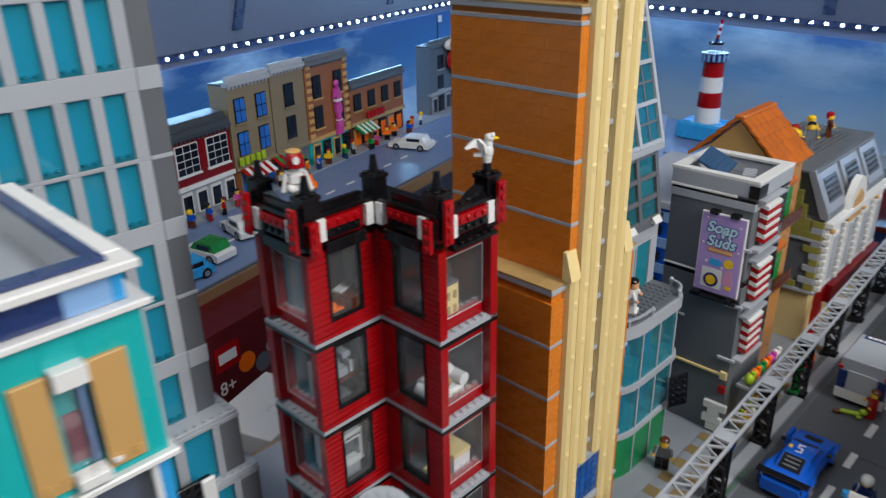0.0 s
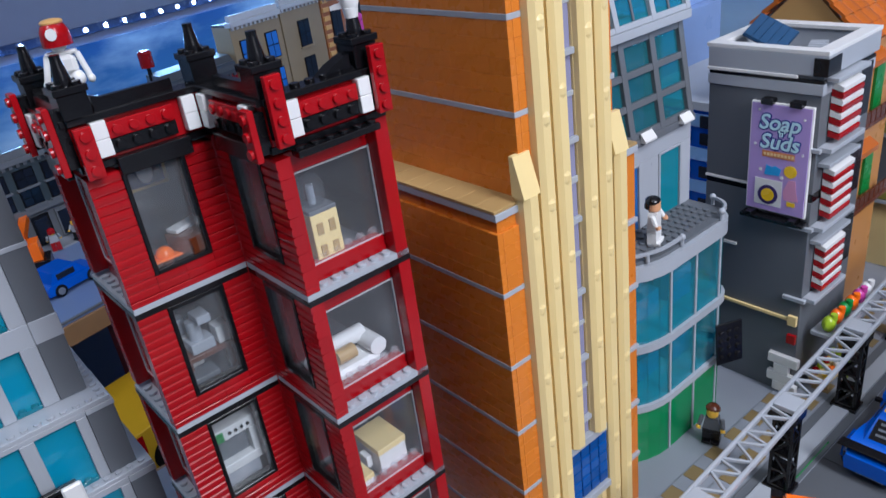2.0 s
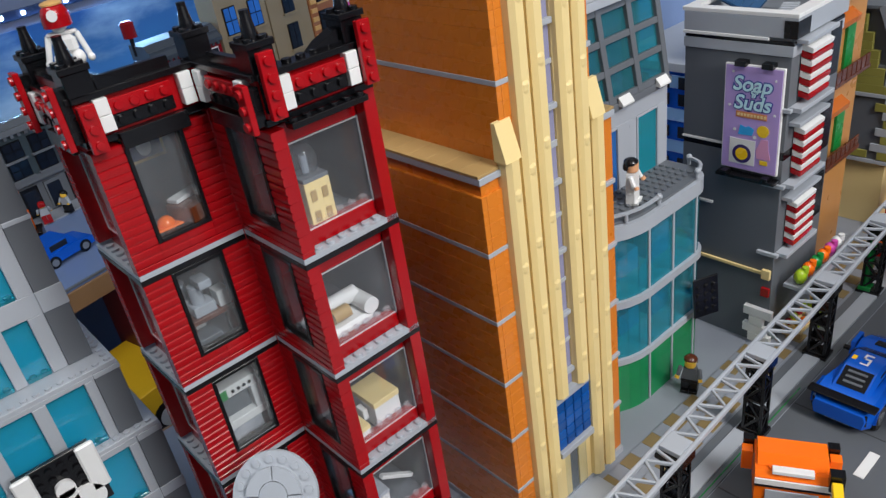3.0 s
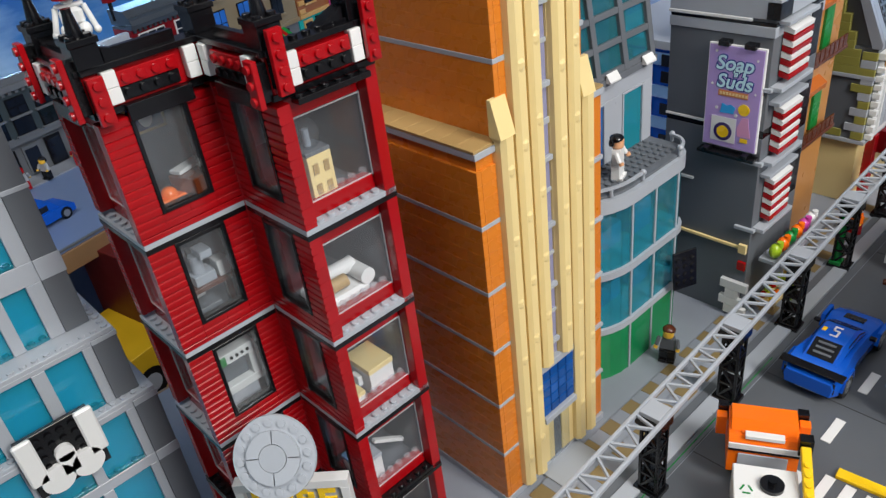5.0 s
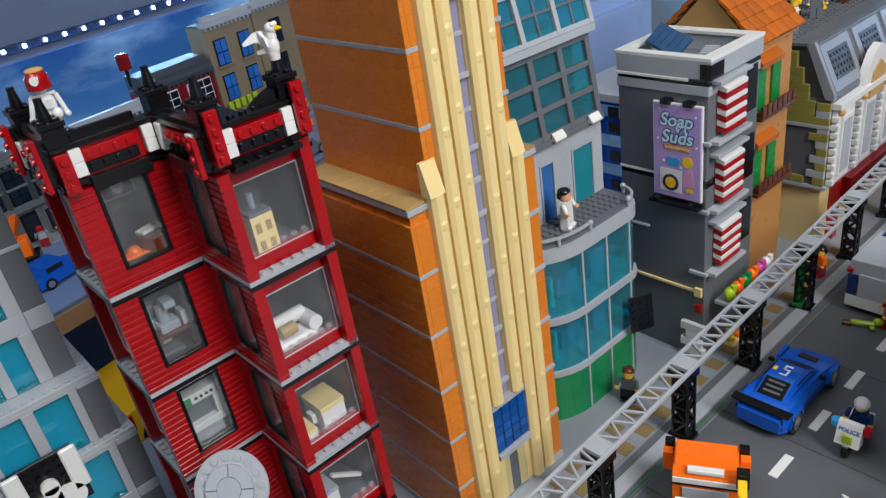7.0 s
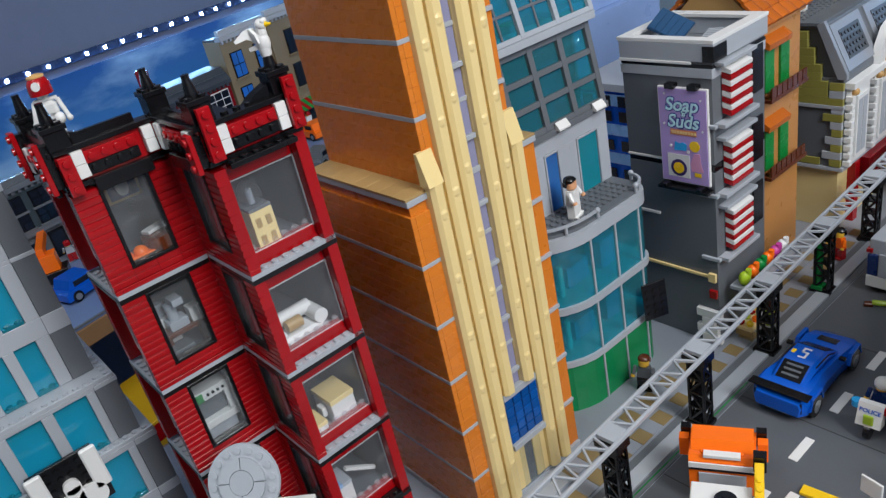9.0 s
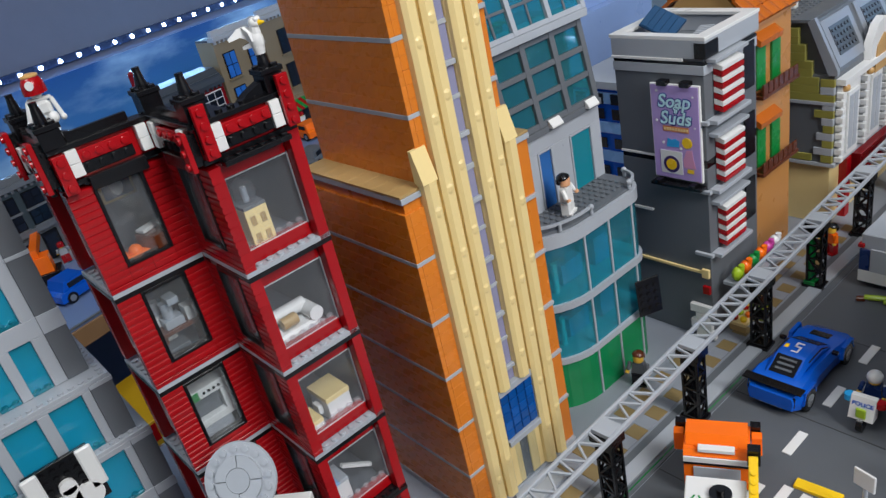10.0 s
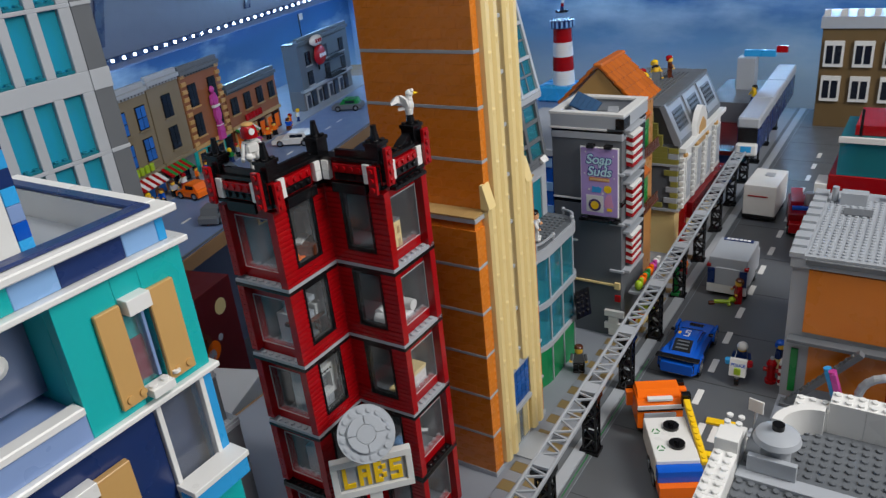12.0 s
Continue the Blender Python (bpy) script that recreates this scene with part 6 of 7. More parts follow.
# service truck, leaning beam and bars in front of the garage house
svc = thing("service_truck", "low red service truck with yellow lamp block, grey hose", "truck", (0.474, 0.352, 0.0))
boxpart("body", RED, svc, -0.045, -0.018, 0.012, 0.060, 0.018, 0.055, 0.001)
boxpart("cab", DRED, svc, -0.030, -0.017, 0.0552, 0.010, 0.017, 0.088, 0.002)
boxpart("lamp_block", YELLOW, svc, -0.036, -0.012, 0.0882, -0.004, 0.012, 0.122, 0.001)
boxpart("lamp_base", LIME, svc, -0.038, -0.013, 0.0552, -0.0302, 0.013, 0.070, 0.001)
for sx in (-1, 1):
    for xx in (-0.028, 0.042):
        t_ = M().use(BLACK).cyl((xx, sx * 0.012, 0.010), 0.010, sx * 0.007, 1, 18).done("wheel", svc, "black rubber tyre")
        M().use(CHROME).cyl((xx, sx * 0.019, 0.010), 0.006, sx * 0.0006, 1, 12).done("rim", t_)
hose = M().use(LG)
for k in range(14):
    a0 = math.radians(60 + k * 16)
    hose.ball((-0.040 + 0.030 * math.cos(a0), -0.022, 0.064 + 0.030 * math.sin(a0)), 0.0048, n=10, m=6)
    if k < 13:
        a1 = a0 + math.radians(16)
        p0, p1 = Vector((-0.040 + 0.030 * math.cos(a0), 0.064 + 0.030 * math.sin(a0))), Vector((-0.040 + 0.030 * math.cos(a1), 0.064 + 0.030 * math.sin(a1)))
        d = p1 - p0
        k0 = len(hose.v)
        hose.cyl((0, 0, 0), 0.0046, d.length, 0, 10)
        hose.turn(pose(p0.x, -0.022, p0.y, 0, -math.degrees(math.atan2(d.y, d.x)), 0), k0)
hose.done("hose", svc, "thick light grey hose loop")
beam = thing("leaning_beam", "dark grey studded beam leaning in front of the garage house", "beam", (0.330, 0.374, 0.0035))
bm_ = M().use(DG).box(0.0, -0.005, -0.0035, 0.112, 0.005, 0.0035, 0.0006)
for k in range(13):
    bm_.stud(0.006 + k * S, 0, 0.0035, n=10)
bm_.done("bar", beam).matrix_basis = pose(0, 0, 0, 0, -51, 0)
boxpart("foot", DG, beam, -0.008, -0.007, -0.0035, 0.008, 0.007, 0.001)
for nm, mt, lb, x0, x1, z1 in (("bar", PINK, "bright pink plastic bar leaning on the garage house", 0.402, 0.377, 0.081), ("bar", AZURE, "turquoise blue plastic bar leaning on the garage house", 0.396, 0.371, 0.078)):
    L_ = math.hypot(x1 - x0, z1)
    b_ = M().use(mt).box(0, -0.004, -0.0035, L_, 0.004, 0.0035, 0.0008).cyl((L_, 0, 0), 0.0042, 0.003, 0, 10).done(nm, None, lb, "bar")
    b_.matrix_basis = pose(x0, 0.333 if mt is PINK else 0.342, 0.003, 0, -math.degrees(math.atan2(z1, x1 - x0)), 0)
figure("toy_figure", "toy figure in tan and blue beside the garage house", (0.308, 0.452, 0.0), 250, TAN, DBLUE, SKIN, BLUE)
sb = M().use(WHITE).box(0.0, -0.006, 0.0, 0.003, 0.006, 0.034, 0.0004)
for k in range(3):
    sb.use(RED).box(-0.0006, -0.0062, 0.004 + k * 0.0105, 0.0036, 0.0062, 0.009 + k * 0.0105, 0.0002)
sb.done("barrier_board", None, "red and white striped board by the garage house", "board").matrix_basis = pose(0.313, 0.415, 0.0)
lm = M().use(LIME).box(-0.012, -0.003, 0.002, 0.010, 0.003, 0.0075, 0.002).ball((0.012, 0.002, 0.007), 0.0055, 0.0045, 0.0045).cyl((-0.014, 0, 0.005), 0.003, 0.006, 0, 10).box(0.004, -0.008, 0.001, 0.010, -0.003, 0.006, 0.0015)
lm.use(BROWN).box(-0.022, -0.003, 0.0, -0.013, 0.003, 0.005, 0.001)
lm.done("toy_animal", None, "lime green toy creature lying on the road", "toy").matrix_basis = pose(0.205, 0.588, 0.0, 0, 0, 20)

# train on the rail
tr = thing("monorail_train", "white and blue monorail train on the elevated track", "train", (0.130, 1.06, RZ + 0.006), 1.6)
for k in range(3):
    boxpart("carriage", DBLUE, tr, -0.020, 0.004 + k * 0.16, -0.012, 0.020, 0.156 + k * 0.16, 0.040, 0.002)
    boxpart("roof", LG, tr, -0.021, 0.0 + k * 0.16, 0.0402, 0.021, 0.158 + k * 0.16, 0.062, 0.003)
boxpart("nose", WHITE, tr, -0.020, -0.012, -0.012, 0.020, 0.0035, 0.012, 0.003)
boxpart("nose_patch", AZURE, tr, -0.010, -0.0128, -0.004, 0.010, -0.0121, 0.008)
boxpart("cab_window", BLACK, tr, -0.018, -0.002, 0.0122, 0.018, 0.0035, 0.040)

# ---- backdrop walls with the sky mural and the light strip ----
def mural_material(low, mid, high, cover):
    m = bpy.data.materials.new("printed sky mural")
    m.use_nodes = True
    t = m.node_tree
    n, l = t.nodes, t.links
    p = n["Principled BSDF"]
    p.inputs["Roughness"].default_value = 0.35
    tc = n.new("ShaderNodeTexCoord")
    mp = n.new("ShaderNodeMapping")
    mp.inputs["Scale"].default_value = (3.0, 2.2, 6.5)
    l.new(tc.outputs["Object"], mp.inputs["Vector"])
    nz = n.new("ShaderNodeTexNoise")
    nz.inputs["Scale"].default_value, nz.inputs["Detail"].default_value, nz.inputs["Roughness"].default_value = 1.1, 7, 0.55
    l.new(mp.outputs[0], nz.inputs["Vector"])
    rp = n.new("ShaderNodeValToRGB")
    rp.color_ramp.elements[0].position, rp.color_ramp.elements[1].position = cover, cover + 0.28
    l.new(nz.outputs["Fac"], rp.inputs[0])
    sep = n.new("ShaderNodeSeparateXYZ")
    l.new(tc.outputs["Object"], sep.inputs[0])
    mr = n.new("ShaderNodeMapRange")
    mr.inputs["From Min"].default_value, mr.inputs["From Max"].default_value = -0.05, 0.26
    l.new(sep.outputs["Z"], mr.inputs["Value"])
    sky = n.new("ShaderNodeValToRGB")
    sky.color_ramp.elements[0].color = (*srgb(low), 1)
    sky.color_ramp.elements[1].color = (*srgb(high), 1)
    e = sky.color_ramp.elements.new(0.55)
    e.color = (*srgb(mid), 1)
    l.new(mr.outputs[0], sky.inputs[0])
    mix = n.new("ShaderNodeMix")
    mix.data_type = "RGBA"
    l.new(rp.outputs[0], mix.inputs["Factor"])
    l.new(sky.outputs[0], mix.inputs["A"])
    mix.inputs["B"].default_value = (*srgb("a9c6dc"), 1)
    l.new(mix.outputs["Result"], p.inputs["Base Color"])
    return m


MURAL = mural_material("86aecf", "3b74ad", "1a4276", 0.52)
MURAL_END = mural_material("b4cfe4", "6f9fcb", "2f5c93", 0.44)
BACKW = plastic("grey backdrop board", "646d86", 0.30, 0.10, 0.02)
LEDM = glow("white light diode", (0.75, 0.9, 1.0), 26.0)
POST = plastic("dark blue post paint", "26375f", 0.25, 0.2)


def backdrop(m, length, zled, ztop, mural_top, n, posts, tag, mural):
    b = boxpart("backdrop", BACKW, None, -0.02, 0, -0.8, 0.0, length, ztop, 0)
    b.matrix_basis = m
    tagged(b, "grey backdrop board behind the city " + tag, "backdrop", kind="structure")
    c = boxpart("backdrop", mural, None, 0.002, 0, -0.3, 0.006, length, mural_top, 0)
    c.matrix_basis = m
    tagged(c, "printed blue sky mural with white clouds " + tag, "mural", kind="structure")
    s = thing("light_strip", "strip of bright cool white light diodes along the backdrop", "light strip")
    s.matrix_basis = m
    boxpart("rail", POST, s, 0.0008, 0, zled - 0.009, 0.006, length, zled + 0.009, 0.0005)
    for i in range(n):
        piece("diode", "diode", lambda: M().use(LEDM).box(0, -0.0038, -0.0038, 0.003, 0.0038, 0.0038, 0.0012), s, pose(0.0062, (i + 0.5) * length / n, zled))
    for y, z0, dy in posts:
        k = M().use(POST).prism([(y, z0), (y + 0.035, z0), (y + 0.035 + dy, ztop - 0.01), (y + dy, ztop - 0.01)], 0.001, 0.007, 0).done("post", None, "dark blue diagonal brace on the backdrop board", "brace")
        k.matrix_basis = m


WA = BK @ pose(-0.604, 0, 0)
backdrop(WA @ pose(0, -0.6, 0), 2.93, 0.279, 0.95, 0.252, 62, ((1.30, 0.32, 0.22), (2.05, 0.315, 0.25)), "on the long side", MURAL)
ca = WA @ Vector((0, 2.30, 0))
ang = -11.0
WB2 = Matrix.Translation(ca) @ pose(0, 0, 0, 0, 0, -90 + ang)
backdrop(WB2, 3.4, 0.290, 0.95, 0.255, 74, ((1.52, 0.315, 0.0), (0.5, 0.315, 0.1)), "on the end side", MURAL_END)
# Area lamps added along the strips throw the blue light of the diodes.
lamp = area_lamp("light_strip_glow", WA @ Vector((0.02, 1.0, 0.30)), WA @ Vector((0.5, 1.0, 0.02)), 2.4, 0.012, 6.0, (0.30, 0.60, 1.0))
lamp.matrix_world = Matrix.Translation(WA @ Vector((0.02, 1.0, 0.30))) @ pose(0, 0, 0, 0, 0, 14) @ pose(0, 0, 0, 0, -55, 0) @ pose(0, 0, 0, 0, 0, 90)
d = Matrix.Translation(WB2 @ Vector((0.02, 1.6, 0.30)))
lamp2 = area_lamp("light_strip_glow", (0, 0, 1), (0, 0, 0), 2.6, 0.012, 5.0, (0.30, 0.60, 1.0))
lamp2.matrix_world = d @ pose(0, 0, 0, 0, 0, -90 + ang) @ pose(0, 0, 0, 0, -55, 0) @ pose(0, 0, 0, 0, 0, 90)

# ---- the back street ----
# Colour lightened and blued to carry part of the strip's blue light.
BROAD = plastic("blue grey street plates with glow tint", "6d82a8", 0.32, 0.1)
r2 = boxpart("road", BROAD, None, -0.25, -1.3, -0.004, -0.004, 1.75, 0.0, 0)
r2.matrix_basis = BK
tagged(r2, "blue-grey street of plates behind the towers, brightened for the blue light", "road", kind="structure")
for i in range(26):
    piece("lane_mark", "lane2", lambda: M().use(WHITE).box(0, 0, 0, 0.006, 0.032, 0.0009, 0.0002), r2, pose(-0.125, -0.9 + i * 0.08, 0))
p2 = boxpart("pavement", SIDEWALK, None, -0.60, -1.3, -0.004, -0.25, 1.75, 0.003, 0)
p2.matrix_basis = BK
tagged(p2, "light grey pavement in front of the back street houses", "pavement", kind="structure")
M().use(DG).box(-0.005, -1.3, 0.0, -0.001, 1.75, 0.003).done("kerb", r2)


def row_house(name, label, y0, y1, h, wall, base, cols, rows, pane, trim, parapet, frame=BLACK, wz=0.075, wh=0.044, shop=None, grid=(2, 2), wide=0.034):
    """A house of the back street, with storeys, framed windows, shop front and cornice, in the street's own axes."""
    o = thing(name, label, "building", group="terraced houses of the back street")
    o.matrix_basis = BK
    F, D = -0.29, 0.055
    boxpart("wall", wall, o, F - D, y0 + 0.001, 0.068, F, y1 - 0.001, h)
    boxpart("shop_wall", base, o, F - D, y0 + 0.001, 0.003, F - 0.004, y1 - 0.001, 0.0678)
    boxpart("band", trim, o, F - 0.01, y0 + 0.001, 0.063, F + 0.005, y1 - 0.001, 0.0725)
    boxpart("roof", SLATE, o, F - D, y0 + 0.001, h + 0.0002, F - 0.0122, y1 - 0.001, h + 0.005)
    boxpart("cornice", parapet, o, F - 0.012, y0, h + 0.0002, F + 0.008, y1, h + 0.010)
    boxpart("parapet", parapet, o, F - 0.008, y0 + 0.003, h + 0.0102, F + 0.003, y1 - 0.003, h + 0.022)
    m = M().use(parapet)
    for k in range(int((y1 - y0) / 0.012)):
        m.box(F, y0 + 0.004 + k * 0.012, h - 0.006, F + 0.005, y0 + 0.010 + k * 0.012, h)
    m.done("dentil_course", o, kind="stuff")
    pitch = (y1 - y0) / cols
    rp = (h - 0.012 - wz) / rows
    for c in range(cols):
        for r in range(rows):
            yc, z = y0 + (c + 0.5) * pitch, wz + r * rp + 0.004
            ww = min(wide, pitch * 0.76)
            fr = M().use(frame).box(F - 0.001, yc - ww / 2, z, F + 0.003, yc + ww / 2, z + wh)
            fr = fr.done("window", o)
            na, nb = grid
            pw, ph = (ww - 0.002) / na, (wh - 0.002) / nb
            for a in range(na):
                for b in range(nb):
                    boxpart("pane", pane, fr, F + 0.003, yc - ww / 2 + 0.002 + a * pw, z + 0.002 + b * ph, F + 0.0037, yc - ww / 2 + a * pw + pw, z + b * ph + ph, 0)
            boxpart("sill", trim, o, F - 0.001, yc - ww / 2 - 0.003, z - 0.004, F + 0.006, yc + ww / 2 + 0.003, z - 0.0002)
    k = 0
    yy = y0 + 0.014
    while yy < y1 - 0.03:
        fr = boxpart("shop_window", frame if k % 2 else trim, o, F - 0.004, yy, 0.005, F, yy + 0.030, 0.056)
        boxpart("pane", pane if shop is None else shop, fr, F, yy + 0.003, 0.008, F + 0.0006, yy + 0.027, 0.050)
        yy += 0.042
        k += 1
    return o


DUSK = plastic("dusky green grey plastic", "39444a", 0.3, 0.12)
SLATE = plastic("dark roof plates", "3a4048", 0.35, 0.1)
PANE_B = plastic("blue window plastic", "2a66b8", 0.12, 0.2)
PANE_D = plastic("dark window plastic", "161c28", 0.12, 0.2)
BRICKB = plastic("brown brick plastic", "8a5634", 0.3, 0.15)
GREYTAN = plastic("weathered tan plastic", "87795f", 0.3, 0.12)
SGREY = plastic("slate grey plastic", "56626e", 0.3, 0.12)
row_house("row_house", "dark green-grey terraced house with dark windows", -0.20, -0.01, 0.150, DUSK, DG, 4, 2, PANE_D, DG, DG, wz=0.072, wh=0.030)
row_house("row_house", "dark green-grey terraced house with a light grey parapet", 0.0, 0.168, 0.150, DUSK, DG, 3, 2, PANE_D, DG, LG, wz=0.072, wh=0.030)
rs = row_house("row_house", "dark red shop house with white window grids, sloped grey roof", 0.172, 0.345, 0.172, DRED, LG, 2, 1, PANE_D, WHITE, SLATE, WHITE, 0.092, 0.066, None, (3, 4), 0.062)
M().use(SLATE).prism([(0.180, -0.280), (0.206, -0.302), (0.208, -0.345), (0.180, -0.345)], 0.174, 0.343, 1).done("roof", rs, "sloped dark grey roof")
row_house("row_house", "weathered tan terraced house with blue windows", 0.349, 0.487, 0.256, GREYTAN, BRICKB, 2, 2, PANE_B, GREYTAN, LG, BLACK, 0.09, 0.056)
row_house("row_house", "grey-tan terraced house with dark windows", 0.489, 0.612, 0.262, GREYTAN, DG, 1, 2, PANE_D, GREYTAN, LG, BLACK, 0.09, 0.056)
bh = row_house("row_house", "brown brick house with tan corner stones", 0.614, 0.787, 0.258, BRICKB, TEAL, 2, 2, PANE_D, NOUGAT, DG, BLACK, 0.09, 0.058)
for k in range(10):
    for y in (0.616, 0.766):
        piece("quoin", "qq", lambda: M().use(NOUGAT).box(0, 0, 0, 0.004, 0.019, 0.010), bh, pose(-0.289, y, 0.074 + k * 0.0195))
row_house("row_house", "brown brick shop house with a slate roof and red sign", 0.792, 1.060, 0.170, BRICKB, BROWN, 4, 1, PANE_D, DTAN, SGREY, BLACK, 0.10, 0.046, BORANGE)
gh = row_house("row_house", "tall grey house with a fire escape and balloon signs", 1.22, 1.60, 0.215, SGREY, DG, 3, 2, PANE_D, LG, SGREY)
for r in range(2):
    z = 0.076 + r * 0.060
    boxpart("balcony", BLACK, gh, -0.29, 1.38, z, -0.262, 1.50, z + 0.003)
    boxpart("balcony_rail", BLACK, gh, -0.265, 1.38, z + 0.018, -0.262, 1.50, z + 0.021)
    for k in range(9):
        piece("baluster", "febal", lambda: M().use(BLACK).box(0, 0, 0, 0.002, 0.002, 0.0150), gh, pose(-0.2645, 1.38 + k * 0.0146, z + 0.003))
flag = thing("flag", "white flag on a black pole over a grey roof", "flag")
flag.matrix_basis = BK @ pose(-0.31, 1.305, 0.220)
M().use(BLACK).cyl((0, 0, 0), 0.0022, 0.085, n=8).done("pole", flag)
boxpart("cloth", WHITE, flag, -0.001, 0.0025, 0.064, 0.001, 0.027, 0.084)
gh2 = thing("purple_statue", "purple ornamental sculpture on the brick house front", "sculpture")
gh2.matrix_basis = BK @ pose(0, 0.028, 0)
m = M().use(PINK)
m.prism([(0.690, 0.062), (0.716, 0.062), (0.714, 0.098), (0.708, 0.112), (0.716, 0.128), (0.712, 0.150), (0.694, 0.150), (0.690, 0.128), (0.696, 0.110)], -0.286, -0.277, 0)
m.prism([(0.696, 0.157), (0.712, 0.157), (0.716, 0.172), (0.706, 0.190), (0.700, 0.190), (0.690, 0.176)], -0.286, -0.278, 0)
m.ball((-0.281, 0.699, 0.198), 0.006, 0.009, 0.010)
m.prism([(0.684, 0.160), (0.693, 0.166), (0.691, 0.186), (0.686, 0.180)], -0.284, -0.279, 0)
m.use(WHITE).box(-0.2865, 0.688, 0.1502, -0.2755, 0.717, 0.1568, 0.0015).box(-0.2862, 0.692, 0.0995, -0.2762, 0.716, 0.1025, 0.001)
m.done("sculpture", gh2)
for nm, y, z, mt, lb in (("balloon_sign", 1.345, 0.165, RED, "red round balloon sign on the grey house"), ("balloon_sign", 1.33, 0.215, WHITE, "white and red oval sign on the grey house")):
    m = M().use(mt).ball((-0.275, y, z), 0.012, 0.042, 0.034 if mt is RED else 0.018)
    m.use(RED if mt is WHITE else WHITE)
    for i in range(3):
        m.box(-0.2645, y - 0.022 + i * 0.016, z - 0.006, -0.2625, y - 0.011 + i * 0.016, z + 0.006)
    m.use(BLACK).cyl((-0.285, y, z - 0.05), 0.003, 0.05, n=8)
    o = m.done(nm, None, lb, "sign")
    o.matrix_basis = BK
for y, mt, w in ((0.40, LIME, 0.09), (0.90, RED, 0.09)):
    o = thing("shop_sign", "lime green built letters over a shop" if mt is LIME else "red built letters over a shop", "sign")
    o.matrix_basis = BK
    for k in range(5):
        boxpart("letter_block", mt, o, -0.284, y - w / 2 + k * w / 5, 0.074, -0.276, y - w / 2 + (k + 0.72) * w / 5, 0.094, 0.003)
for k, (y0, y1, a, b) in enumerate(((0.36, 0.45, WHITE, RED), (0.465, 0.555, GREEN, RED), (0.80, 0.88, WHITE, GREEN))):
    o = thing("shop_awning", "striped shop awning over the pavement", "awning", group="striped awnings of the back street")
    o.matrix_basis = BK
    n = 8
    for i in range(n):
        w = (y1 - y0) / n
        M().use(a if i % 2 else b).prism([(0.062, -0.285), (0.045, -0.255), (0.0475, -0.254), (0.0655, -0.285)], y0 + i * w, y0 + (i + 0.97) * w, 1).done("stripe", o)
random.seed(11)
for k in range(26):
    y = -0.15 + k * 0.05
    c = random.choice((RED, BLUE, WHITE, GREEN, BORANGE, YELLOW, PINK, LG))
    ob = figure("toy_figure", "small toy figure on the back street pavement", (0, 0, 0), 0, random.choice((DBLUE, BLACK, BROWN, RED)), c, SKIN, random.choice((BLACK, BROWN, YELLOW, RED)))
    ob.matrix_basis = BK @ pose(-0.265 + 0.03 * random.random(), y + 0.02 * random.random(), 0.003, 0, 0, random.uniform(0, 360))


def small_car(label, at, rz, body, top=None, length=0.085, width=0.044, kind="car"):
    o = thing("small_" + kind, label, kind, group="vehicles on the back street")
    o.matrix_basis = BK @ pose(*at, 0, 0, rz)
    L, W = length / 2, width / 2
    M().use(body).prism([(-L, 0.007), (L, 0.007), (L, 0.018), (L * 0.55, 0.022), (-L * 0.9, 0.023), (-L, 0.019)], -W, W, 0).done("body", o)
    M().use(top or body).prism([(-L * 0.8, 0.023), (L * 0.5, 0.0222), (L * 0.2, 0.038), (-L * 0.65, 0.038)], -W * 0.85, W * 0.85, 0).done("cabin", o)
    boxpart("window", PANE_D, o, -W * 0.87, -L * 0.55, 0.025, W * 0.87, L * 0.1, 0.034)
    boxpart("bumper", DG, o, -W * 0.9, L, 0.008, W * 0.9, L + 0.002, 0.013)
    for s in (-1, 1):
        for y in (-L * 0.6, L * 0.6):
            wheel(o, s * (W - 0.006), y, 0.0095, 0.007, s)
    return o


small_car("white and green toy pickup on the back street", (-0.10, 0.07, 0), 90, WHITE, GREEN, 0.10, 0.05)
small_car("white race car with red marks on the back street", (-0.13, 0.19, 0), 70, WHITE, WHITE, 0.10, 0.05)
small_car("bright blue toy car on the back street", (-0.11, -0.20, 0), 5, BLUE, BLUE, 0.09, 0.05)
small_car("azure toy convertible on the back street", (-0.06, -0.02, 0), 170, AZURE, AZURE, 0.09, 0.046)
small_car("orange dump truck on the back street", (-0.20, 0.46, 0), 80, BORANGE, BORANGE, 0.075, 0.045, "truck")
small_car("white ambulance truck on the back street", (-0.15, 0.88, 0), 100, WHITE, WHITE, 0.12, 0.055, "truck")
small_car("dark grey toy car on the back street", (-0.05, 0.33, 0), 10, DG, DG, 0.085, 0.045)
small_car("dark green toy car on the back street", (-0.15, 1.25, 0), 100, DG, GREEN, 0.10, 0.05)
cr = thing("orange_crane", "orange lattice crane standing on the back street", "crane")
cr.matrix_basis = BK @ pose(-0.21, -0.20, 0.003, 0, 0, 60)
boxpart("base", BLACK, cr, -0.03, -0.02, 0, 0.03, 0.02, 0.02)
boxpart("cab", BORANGE, cr, -0.02, -0.015, 0.0202, 0.02, 0.015, 0.05)
boxpart("boom", BORANGE, cr, -0.006, -0.01, 0.0502, 0.006, 0.10, 0.064)
wtow = thing("water_tower", "dark red water tank on thin legs over a roof", "water tower")
wtow.matrix_basis = BK @ pose(-0.33, 0.175, 0.188)
M().use(DRED).cyl((0, 0, 0.035), 0.013, 0.026, n=16).cyl((0, 0, 0.061), 0.014, 0.005, n=16, r2=0.009).done("tank", wtow)
M().use(BLACK).cyl((0, 0, 0), 0.004, 0.035, n=8).done("stand", wtow)

